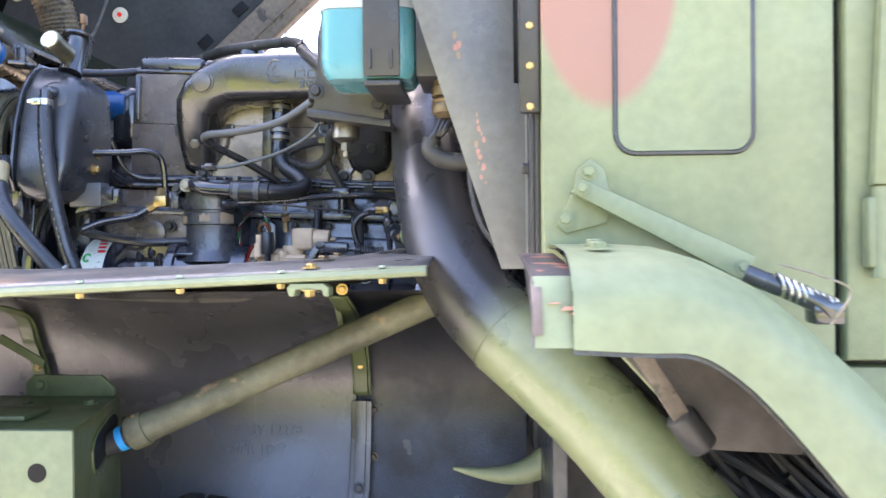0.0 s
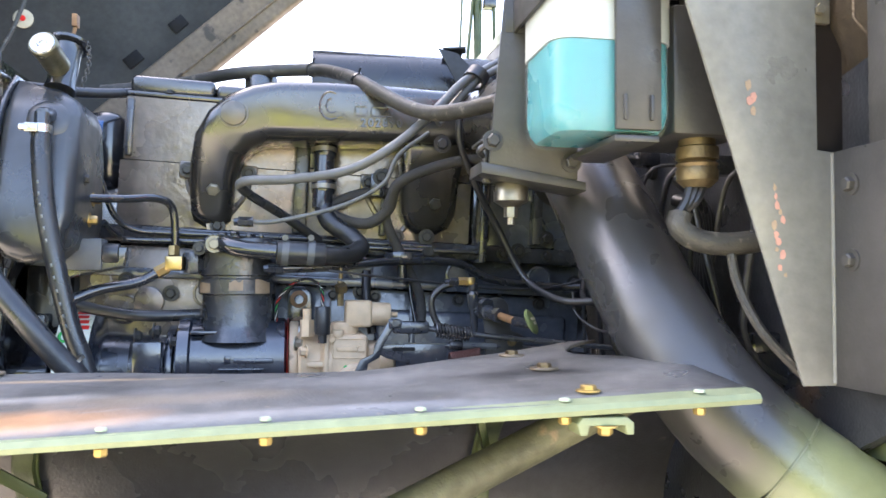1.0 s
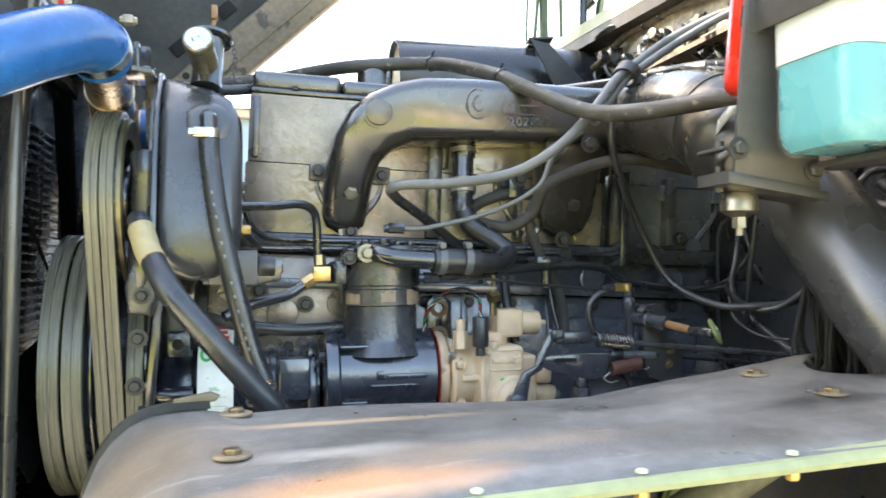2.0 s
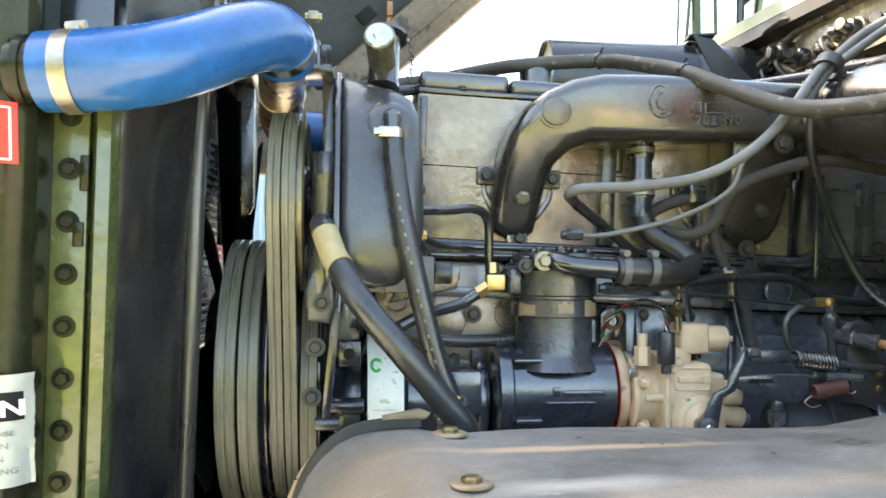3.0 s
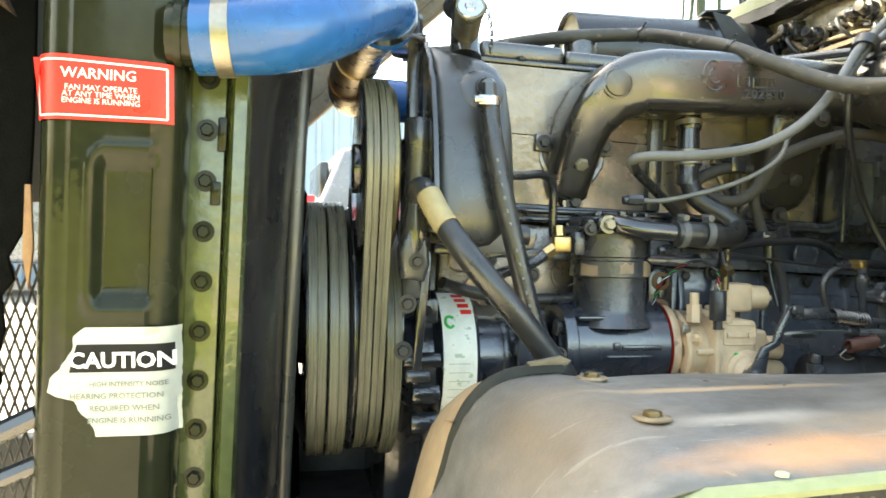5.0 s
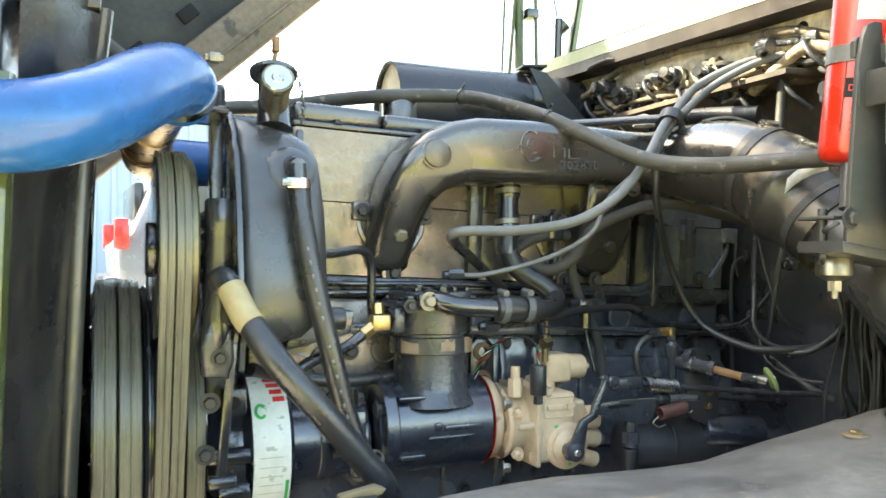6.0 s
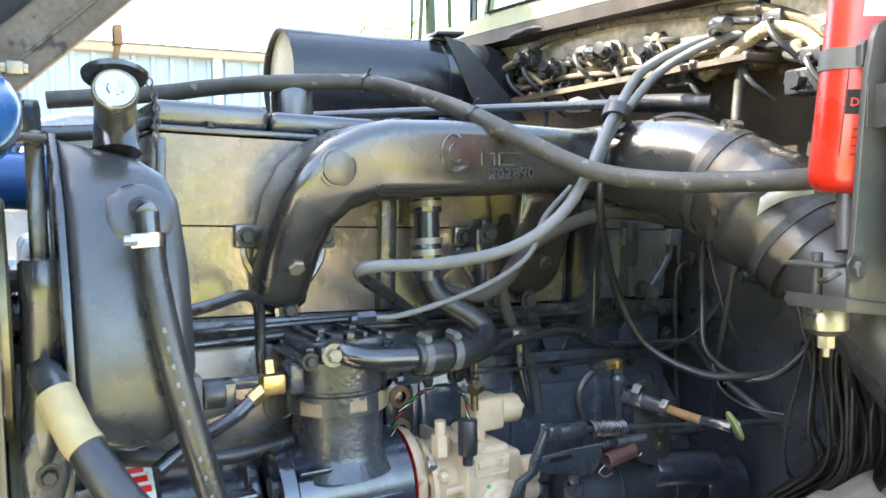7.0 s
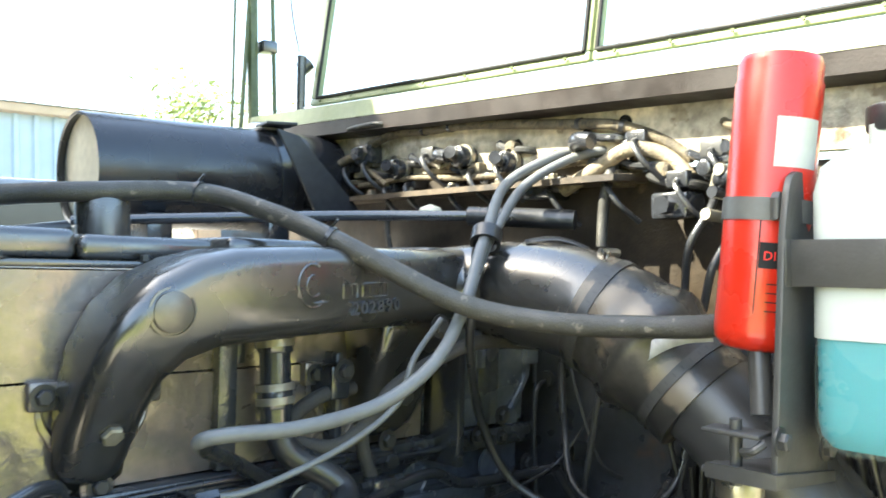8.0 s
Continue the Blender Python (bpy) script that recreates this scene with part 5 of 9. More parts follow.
def manifold():
    m = thing("intake_manifold", "satin black cast intake manifold with a round plug", "manifold", at=(-0.5, 2.1, 1.75))
    outline = [(-0.768, 1.735), (-0.762, 1.715), (-0.742, 1.703), (-0.712, 1.703), (-0.694, 1.716), (-0.688, 1.74), (-0.682, 1.79), (-0.672, 1.825), (-0.652, 1.848), (-0.62, 1.860), (-0.5, 1.864), (-0.34, 1.866), (-0.255, 1.868),
               (-0.23, 1.875), (-0.23, 1.968), (-0.3, 1.968), (-0.40, 1.972), (-0.5, 1.974), (-0.6, 1.972), (-0.65, 1.962), (-0.695, 1.942), (-0.728, 1.912), (-0.752, 1.87), (-0.764, 1.82), (-0.768, 1.78)]
    casting = Shape().prism(outline, 2.064, 2.20, "y", 0.024, 5)
    # the leg slopes back towards its port
    casting.v = [(x, y + (0.62 * max(0.0, 1.882 - z) * min(1.0, max(0.0, (-0.60 - x) / 0.06)) if y < 2.13 else 0.0), z) for x, y, z in casting.v]
    body = part("body", casting, MANI, m, angle=50)
    leg = [(-0.362, 1.74), (-0.352, 1.712), (-0.33, 1.697), (-0.29, 1.695), (-0.265, 1.708), (-0.253, 1.735), (-0.25, 1.80), (-0.24, 1.87), (-0.37, 1.87), (-0.364, 1.80)]
    second = Shape().prism(leg, 2.085, 2.20, "y", 0.018, 4)
    second.v = [(x, y + (0.45 * max(0.0, 1.875 - z) if y < 2.14 else 0.0), z) for x, y, z in second.v]
    part("leg", second, MANI, m, angle=50)
    part("plug", Shape().lathe([(0, 0.027), (0.0025, 0.027), (0.003, 0.0245), (0.0015, 0.024), (0.0015, 0.0225), (0.0055, 0.0222), (0.0062, 0.0212)], (-0.682, 2.069, 1.905), (-0.682, 2.0, 1.905), 36), PLUG, m, "bare round core plug")
    bolts(m, [(-0.722, 2.131, 1.772)], (0, -1, -0.6), BOLT_WORN, 0.0125, 0.007, False)
    bolts(m, [(-0.297, 2.138, 1.755)], (0, -1, -0.45), BOLT, 0.0125, 0.007, False)
    bolts(m, [(-0.296, 2.066, 1.862)], (0, -1, 0), BOLT, 0.011, 0.007, True)
    # raised casting marks: the number, two stamped frames and a plain maker's emblem
    for k, digit in enumerate("202890"):
        part("casting_digit", text_shape(digit, 0.0225, pose(-0.412 + (k - 2.5) * 0.0135, 2.0628, 1.889 + (k - 2.5) * 0.0004, 90, -1.5, 0), 0.004, "CENTER", 0.0006), BLACK_CAST, body)
    for x0, x1 in ((-0.462, -0.440), (-0.432, -0.392)):
        q = rounded(x0, 1.909, x1, 1.926, 0.001, 1)
        part("stamped_frame", loop_bead(q, 2.0635, 0.0011), MANI, body)
        n = 2 if x1 - x0 < 0.03 else 4
        for k in range(n):
            xx = x0 + (k + 0.5) * (x1 - x0) / n
            part("stamped_mark", Shape().box((xx - 0.0025, 2.0625, 1.913), (xx + 0.0025, 2.0645, 1.922)), MANI, body)
    arcs = [(-0.507 + 0.020 * math.cos(radians(a)), 2.0635, 1.926 + 0.026 * math.sin(radians(a))) for a in range(60, 330, 15)]
    part("emblem", Shape().tube(arcs, 0.002, 6, 2).tube([(p[0] * 0.5 - 0.2535 + 0.002, p[1], p[2] * 0.5 + 0.963) for p in arcs[2:]], 0.0016, 6, 2).tube([(-0.507, 2.0635, 1.905), (-0.485, 2.0635, 1.905), (-0.485, 2.0635, 1.914)], 0.002, 6, 1), MANI, body, "raised plain emblem")
    # outlet at the rear end, turning towards the fender side
    part("outlet", Shape().tube([(-0.25, 2.12, 1.915), (-0.215, 2.10, 1.913), (-0.19, 2.06, 1.91), (-0.175, 2.0, 1.905)], 0.07, 24, 5, radii=[0.055, 0.062, 0.07, 0.072]), MANI, m)
    part("sensor_block", Shape().box((-0.25, 2.05, 1.895), (-0.215, 2.07, 1.915), 0.003).cyl((-0.215, 2.04, 1.905), (-0.20, 2.03, 1.905), 0.009, seg=6), BLACK, m)
    part("brass_plug", Shape().cyl((-0.237, 2.055, 1.915), (-0.237, 2.055, 1.93), 0.006, seg=6), BRASS, m, "small brass plug")


manifold()


def intake_hose():
    """Ribbed rubber elbow between manifold and intake pipe."""
    axis = smooth([(-0.178, 2.01, 1.905), (-0.168, 1.95, 1.897), (-0.158, 1.90, 1.88), (-0.148, 1.85, 1.852), (-0.140, 1.80, 1.813), (-0.135, 1.755, 1.775)], 12)
    h = thing("intake_elbow_hose", "dusty black rubber humped elbow hose with steel band clamps", "hose", at=axis[0])
    n = len(axis) - 1
    along = (0.0, 0.38, 0.46, 0.52, 0.58, 0.62, 0.66, 0.70, 0.74, 0.80, 0.86, 1.0)
    girth = (0.079, 0.0795, 0.080, 0.083, 0.082, 0.086, 0.091, 0.090, 0.084, 0.078, 0.0755, 0.075)
    radii = [float(np.interp(i / n, along, girth)) for i in range(n + 1)]
    first = round(0.37 * n)
    part("hose", Shape().tube(axis[first:], 0.075, 40, 1, radii=radii[first:]), ELBOW, h, angle=60)
    part("outlet_pipe", Shape().tube(axis[:first + 4], 0.077, 40, 1, radii=[r - 0.0025 for r in radii[:first + 4]]), MANI, h, "glossy black outlet pipe inside the hose end", 60)
    for i in (round(0.44 * n), round(0.885 * n)):
        d = (axis[i + 1] - axis[i]).normalized()
        band = part("clamp_band", Shape().ring(axis[i] - d * 0.0065, axis[i] + d * 0.0065, radii[i] + 0.0005, 0.002), BRACKET, h, "dull perforated clamp band")
        side = d.cross(Vector((0, 0, 1))).normalized()
        up = side.cross(d).normalized()
        for k in range(36):
            c = radians(10 * k)
            q = axis[i] + (side * math.cos(c) + up * math.sin(c)) * (radii[i] + 0.0027)
            t = (up * math.cos(c) - side * math.sin(c)) * 0.0010
            part("clamp_slot", Shape().add([q - t - d * 0.003, q + t - d * 0.003, q + t + d * 0.003, q - t + d * 0.003], [(0, 1, 2, 3)]), DULL, band)
        part("clamp_screw", Shape().cyl(axis[i] + Vector((-0.005, 0.0, radii[i] + 0.007)), axis[i] + Vector((0.028, -0.004, radii[i] + 0.005)), 0.0065, seg=8).box(axis[i] + Vector((0.0, -0.008, radii[i])), axis[i] + Vector((0.016, 0.006, radii[i] + 0.008)), 0.001), STEEL, h)
    # loose ends of the two clamp straps
    for name, a_, b_, w, m in (("clamp_tail", Vector((-0.217, 1.802, 1.822)), Vector((-0.221, 1.700, 1.862)), Vector((0.003, 0.004, 0.019)), STRAP),
                               ("clamp_tail", Vector((-0.205, 1.985, 1.975)), Vector((-0.150, 1.915, 1.964)), Vector((0.008, 0.010, 0.006)), BRACKET)):
        rows = [[a_.lerp(b_, k / 6) + w * j + Vector((0, 0, 0.010 * math.sin(math.pi * k / 6))) for j in (0, 1)] for k in range(7)]
        o = part(name, Shape().grid(rows), m, h, "loose perforated tail of the clamp band")
        o.modifiers.new("thickness", "SOLIDIFY").thickness = 0.001
        for k in range(1, 24):
            c, e = a_.lerp(b_, k / 24) + Vector((0, 0, 0.010 * math.sin(math.pi * k / 24))), (b_ - a_).normalized() * 0.0007
            lift = w.cross(b_ - a_).normalized() * (-0.0009 if w.cross(b_ - a_).y > 0 else 0.0009)
            part("slot", Shape().add([c + w * 0.2 - e + lift, c + w * 0.2 + e + lift, c + w * 0.8 + e + lift, c + w * 0.8 - e + lift], [(0, 1, 2, 3)]), INK_BLACK, o)


intake_hose()
ip = thing("intake_pipe", "large black and green painted steel air intake pipe", "pipe", at=(0.0, 1.5, 1.38))
# black and green paint sprayed into one another just above the weld
SPRAY = mat("black paint fading into green", (0.205, 0.235, 0.12), 0.33, spec=0.7, vary=0.12, bump=0.08)
n, link = SPRAY.node_tree.nodes, SPRAY.node_tree.links.new
co = n.new("ShaderNodeTexCoord")
dot = n.new("ShaderNodeVectorMath")
dot.operation = "DOT_PRODUCT"
link(co.outputs["Object"], dot.inputs[0])
dot.inputs[1].default_value = (0.62, -0.30, -0.72)
rub = n.new("ShaderNodeTexNoise")
rub.inputs["Scale"].default_value = 9.0
link(co.outputs["Object"], rub.inputs["Vector"])
add = n.new("ShaderNodeMath")
add.operation = "MULTIPLY_ADD"
link(rub.outputs["Fac"], add.inputs[0])
add.inputs[1].default_value = 0.09
link(dot.outputs["Value"], add.inputs[2])
edge = n.new("ShaderNodeMapRange")
edge.interpolation_type = "SMOOTHSTEP"
here = 0.62 * 0.004 - 0.30 * 1.445 - 0.72 * 1.383 + 0.045
edge.inputs["From Min"].default_value, edge.inputs["From Max"].default_value = here - 0.075, here + 0.035
link(add.outputs[0], edge.inputs["Value"])
mix = n.new("ShaderNodeMix")
mix.data_type = "RGBA"
link(edge.outputs["Result"], mix.inputs["Factor"])
mix.inputs["A"].default_value = (0.034, 0.034, 0.035, 1)
link(n["Principled BSDF"].inputs["Base Color"].links[0].from_socket, mix.inputs["B"])
link(mix.outputs["Result"], n["Principled BSDF"].inputs["Base Color"])
part("black_elbow", Shape().tube([(-0.139, 1.79, 1.812), (-0.133, 1.735, 1.768), (-0.125, 1.655, 1.69), (-0.108, 1.575, 1.59), (-0.082, 1.515, 1.508), (-0.048, 1.475, 1.446), (0.006, 1.44, 1.388)], 0.0665, 32, 8), SPRAY, ip)
part("green_tube", Shape().tube([(0.006, 1.44, 1.388), (0.07, 1.40, 1.335), (0.135, 1.362, 1.274), (0.21, 1.325, 1.19), (0.36, 1.26, 1.02), (0.6, 1.17, 0.76)], 0.0672, 32, 8), SPRAY, ip, "pale green painted lower tube")
part("weld_bead", Shape().lathe([(0, 0.0665), (0.001, 0.0685), (0.003, 0.0688), (0.004, 0.0665)], (0.005, 1.441, 1.389), (0.069, 1.40, 1.335), 32, closed=False), SPRAY, ip)


def surge_tank():
    t = thing("surge_tank", "black painted steel coolant surge tank with a filler cap", "tank", at=(-0.965, 1.98, 1.62))
    side = []
    for x, z in ((-1.022, 1.655), (-1.005, 1.632), (-0.975, 1.622), (-0.945, 1.628), (-0.92, 1.65), (-0.908, 1.70), (-0.908, 1.80), (-0.912, 1.868), (-0.922, 1.893), (-0.95, 1.912), (-1.022, 1.932)):
        side.append((x, z))

    def bulged(shape):
        """The front upright below, rolled back towards the top; the right shoulder chamfered."""
        out = []
        for x, y, z in shape.v:
            if y < 1.99:
                y += float(np.interp(z, (1.62, 1.66, 1.70, 1.79, 1.862, 1.90, 1.935), (0.890, 0.880, 0.881, 0.897, 0.922, 0.950, 0.992))) - 0.918
                y += max(0.0, x + 0.945) ** 2 * 9
            out.append((x, y, z))
        shape.v = out
        return shape

    shell = Shape().prism(side, 1.918, 2.10, "y", 0.014, 4)
    bm = bmesh.new()
    vs = [bm.verts.new(p) for p in shell.v]
    for face in shell.f:
        bm.faces.new([vs[i] for i in face])
    for z in (1.67, 1.71, 1.75, 1.79, 1.83, 1.86, 1.88, 1.90):
        bmesh.ops.bisect_plane(bm, geom=bm.verts[:] + bm.edges[:] + bm.faces[:], plane_co=(0, 0, z), plane_no=(0, 0, 1))
    for x in (-0.99, -0.96, -0.94, -0.925):
        bmesh.ops.bisect_plane(bm, geom=bm.verts[:] + bm.edges[:] + bm.faces[:], plane_co=(x, 0, 0), plane_no=(1, 0, 0))
    part("body", bulged(Shape().from_bm(bm)), TANK, t, angle=50)
    rim = [(y, z) for y, z in ((1.888, 1.645), (1.877, 1.67), (1.877, 1.70), (1.893, 1.79), (1.918, 1.862), (1.946, 1.90), (1.988, 1.937), (2.104, 1.937), (2.104, 1.645))]
    part("side_seam", Shape().prism(rim, -1.030, -1.022, "x", 0.002), BLACK, t)
    part("neck", Shape().lathe([(0, 0.026), (0.012, 0.0235), (0.075, 0.0215), (0.085, 0.024)], (-0.962, 2.005, 1.918), (-0.956, 2.037, 2.01), 28), BLACK, t)
    part("neck_flange", Shape().lathe([(0, 0.024), (0.002, 0.034), (0.007, 0.035), (0.010, 0.031), (0.012, 0.012)], (-0.957, 2.033, 2.0), (-0.951, 2.065, 2.092), 32), BLACK, t)
    valve = ((-0.963, 1.995, 1.957), (-0.970, 1.932, 1.978))
    part("relief_valve", Shape().lathe([(0, 0.0205), (0.05, 0.0205), (0.055, 0.0225), (0.064, 0.0225), (0.066, 0.021)], *valve, 28), CAP_ZINC, t, "yellowish zinc relief valve body")
    part("filler_cap", Shape().lathe([(0.0662, 0.0195), (0.0675, 0.0185), (0.0675, 0.0085), (0.069, 0.007), (0.069, 0.0035), (0.067, 0.003)], *valve, 28), STEEL, t, "bright steel face of the relief valve")
    part("lever", Shape().tube([(-0.955, 2.044, 2.015), (-0.953, 2.046, 2.03), (-0.950, 2.047, 2.042)], 0.0035, 8, 3).box((-0.955, 2.037, 2.040), (-0.946, 2.057, 2.062), 0.0015), RUSTY, t)
    for k in range(11):
        u = k / 10
        p = Vector((-0.924 + 0.006 * math.sin(3.1 * u), 2.025 - 0.03 * u, 2.005 - 0.075 * u))
        part("chain_link", Shape().tube([p + Vector((0.0035 * math.cos(q) * (k % 2), 0.0035 * math.cos(q) * (1 - k % 2), 0.005 * math.sin(q))) for q in np.linspace(0, 2 * math.pi, 9)], 0.0011, 5, 1), BRACKET, t)
    part("port", Shape().cyl((-0.953, 1.925, 1.860), (-0.953, 1.884, 1.852), 0.0125, bevel=0.004).cyl((-0.953, 1.887, 1.856), (-0.952, 1.882, 1.815), 0.0115), BLACK, t)
    part("weld_dimple", Shape().lathe([(0, 0.034), (0.003, 0.030), (0.006, 0.02)], (-0.955, 1.921, 1.852), (-0.955, 1.80, 1.892), 24), TANK, t)
    bolts(t, [(-0.909, 2.02, 1.737), (-0.909, 2.0, 1.70)], (1, 0, 0), BRASS, 0.008, 0.012)
    bolts(t, [(-0.909, 1.965, 1.765)], (1, 0, 0), BOLT, 0.007, 0.006)
    b = thing("tank_bracket", "black folded steel bracket behind the surge tank", "bracket", at=(-1.05, 2.0, 1.8))
    part("post", Shape().box((-1.050, 2.0, 1.65), (-1.032, 2.03, 1.935), 0.003), BLACK, b)
    part("shelf", Shape().prism([(-1.094, 1.945), (-1.06, 1.928), (-1.033, 1.945), (-1.033, 2.03), (-1.085, 2.03)], 1.925, 1.934, "z", 0.002), BLACK, b)
    part("shelf_arm", Shape().prism([(-0.95, 1.600), (-0.85, 1.622), (-0.845, 1.655), (-0.92, 1.655)], 1.99, 2.03, "y", 0.003), BLACK, b)
    part("block", Shape().box((-0.958, 1.985, 1.615), (-0.884, 2.03, 1.669), 0.004), RELAY, b, "grey box on the bracket")
    part("block_plug", Shape().cyl((-0.884, 2.0, 1.643), (-0.858, 2.0, 1.643), 0.018, bevel=0.003).cyl((-0.858, 2.0, 1.643), (-0.846, 2.0, 1.643), 0.010, seg=6), RUBBER, b)
    bolts(b, [(-1.045, 1.955, 1.934)], (0, 0, 1), BLACK, 0.009, 0.03)
    part("clevis", Shape().box((-1.09, 1.945, 1.93), (-1.082, 1.985, 1.972), 0.002).box((-1.06, 1.945, 1.93), (-1.052, 1.985, 1.972), 0.002).cyl((-1.095, 1.965, 1.955), (-1.045, 1.965, 1.955), 0.008, seg=6), BLACK, b)


surge_tank()


def lean(shape):
    """The radiator leans back a little with the engine, and its foot stands a little further in."""
    shape.v = [(x + 0.036 * (z - 1.6) + 0.004, y + 0.07 * (1.75 - z), z) for x, y, z in shape.v]
    return shape


def radiator():
    r = thing("radiator", "glossy olive green radiator side tank with bolted flange", "radiator", at=(-1.43, 1.8, 1.0))
    x0, x1, y0 = -1.502, -1.350, 1.682
    rows = []
    for z in np.linspace(0.95, 2.16, 160):
        row = [(x0, 1.98, z)]
        for k in range(7):
            a = radians(90 * k / 6)
            row.append((x0 + 0.035 - 0.035 * math.cos(a), y0 + 0.040 - 0.034 * math.sin(a), z))
        for x in np.linspace(x0 + 0.038, x1 - 0.033, 56):
            dx = max(abs(x + 1.399) - 0.029, 0) / 0.013
            dz = max(abs(z - 1.640) - 0.069, 0) / 0.013
            d = max(0.0, 1 - math.hypot(dx, dz))
            d = d * d * (3 - 2 * d)
            rim = math.exp(-((math.hypot(max(dx, 0), max(dz, 0)) - 1.3) / 0.4) ** 2)
            row.append((x, y0 + 0.012 * d - 0.003 * rim + 0.006 * ((x + 1.426) / 0.06) ** 2, z))
        for k in range(7):
            a = radians(90 * k / 6)
            row.append((x1 - 0.03 + 0.03 * math.sin(a), y0 + 0.036 - 0.03 * math.cos(a), z))
        row.append((x1, 1.765, z))
        rows.append(row)
    tank = part("side_tank", lean(Shape().grid(rows)), OLIVE, r, angle=60)
    part("tank_flange", lean(Shape().box((-1.352, 1.757, 0.95), (-1.312, 1.766, 1.90), 0.002)), FLANGE, r, "green bolted flange strip")
    bolts(r, [(-1.328 + 0.036 * (1.819 - 0.0593 * k - 1.6), 1.757 + 0.07 * (1.75 - 1.819 + 0.0593 * k), 1.819 - 0.0593 * k) for k in range(14)], (0, -1, 0), OLIVE, 0.0082, 0.007, True)
    part("clip", lean(Shape().box((-1.326, 1.752, 1.672), (-1.314, 1.758, 1.70), 0.002)), OLIVE, r)
    part("clip", lean(Shape().box((-1.320, 1.752, 1.735), (-1.310, 1.758, 1.775), 0.002)), OLIVE, r)
    part("corner_strip", lean(Shape().prism([(-1.312, 1.766), (-1.302, 1.752), (-1.288, 1.756), (-1.284, 1.77), (-1.285, 1.80), (-1.31, 1.80)], 0.95, 1.92, "z", 0.002)), FLANGE, r)
    part("core", lean(Shape().box((-1.49, 1.80, 0.95), (-1.30, 3.1, 2.06), 0.01)), BLACK, r, "black finned radiator core")
    fin = mesh_of(Shape().box((-0.006, -0.36, -0.0022), (0.006, 0.36, 0.0022), 0.0008, seg=1), BLACK_CAST, "fin")
    for k in range(52):
        z = 1.06 + 0.0165 * k
        ob = new("fin", fin)
        ob.parent = r
        ob.location = Vector((-1.294 + 0.036 * (z - 1.6), 2.30, z)) - r.location
    part("neck", lean(Shape().cyl((-1.37, 1.695, 1.853), (-1.312, 1.693, 1.853), 0.0335, bevel=0.002).ring((-1.362, 1.695, 1.853), (-1.354, 1.695, 1.853), 0.0325, 0.004)), OLIVE, r)
    part("top_tank", lean(Shape().box((-1.50, 1.75, 2.06), (-1.33, 3.1, 2.16), 0.02)), OLIVE, r)
    return r


radiator()


def fan_shroud():
    f = thing("fan_shroud", "black sheet metal fan shroud with a rolled rim", "fan shroud", at=(-1.25, 1.9, 1.4))
    rows = []
    for z in np.linspace(0.98, 2.04, 18):
        far = 0.010 * max(0.0, (z - 1.62) / 0.24) ** 1.5
        rows.append([(-1.284, 1.785, z), (-1.272, 1.796, z), (-1.254 + 0.3 * far, 1.845, z), (-1.240 + 0.7 * far, 1.90, z), (-1.235 + far, 1.925, z), (-1.231 + far, 1.930, z), (-1.226 + far, 1.931, z), (-1.221 + far, 1.936, z), (-1.219 + far, 1.946, z), (-1.221 + far, 1.957, z), (-1.232 + far, 1.965, z)])
    part("side_panel", lean(Shape().grid(rows)), SHROUD, f)
    part("rolled_rim", lean(Shape().prism([(-1.235, 1.931), (-1.232, 1.9245), (-1.226, 1.9225), (-1.219, 1.9245), (-1.215, 1.930), (-1.214, 1.938), (-1.22, 1.944), (-1.232, 1.944)], 0.98, 2.04, "z", 0.001)), RIM, f, "glossy rolled rim", 60)
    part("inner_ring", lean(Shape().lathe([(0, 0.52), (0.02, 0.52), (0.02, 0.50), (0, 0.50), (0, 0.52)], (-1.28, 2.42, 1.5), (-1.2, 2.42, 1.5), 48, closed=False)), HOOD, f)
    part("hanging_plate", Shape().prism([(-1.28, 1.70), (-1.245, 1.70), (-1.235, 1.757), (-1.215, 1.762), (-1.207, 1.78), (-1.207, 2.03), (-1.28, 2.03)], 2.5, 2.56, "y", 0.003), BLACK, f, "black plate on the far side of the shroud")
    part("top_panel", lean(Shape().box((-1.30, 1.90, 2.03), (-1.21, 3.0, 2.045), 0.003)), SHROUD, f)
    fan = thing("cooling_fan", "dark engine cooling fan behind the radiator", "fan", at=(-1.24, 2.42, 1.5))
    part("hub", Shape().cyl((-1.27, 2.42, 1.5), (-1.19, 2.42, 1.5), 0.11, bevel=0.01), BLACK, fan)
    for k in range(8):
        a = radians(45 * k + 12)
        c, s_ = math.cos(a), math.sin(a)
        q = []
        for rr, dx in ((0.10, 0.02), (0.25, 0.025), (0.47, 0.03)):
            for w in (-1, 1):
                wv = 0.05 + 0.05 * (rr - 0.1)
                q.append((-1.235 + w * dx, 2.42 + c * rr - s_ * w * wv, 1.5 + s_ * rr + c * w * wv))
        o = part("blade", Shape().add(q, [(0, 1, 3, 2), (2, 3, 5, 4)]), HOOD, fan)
        o.modifiers.new("thickness", "SOLIDIFY").thickness = 0.004


fan_shroud()


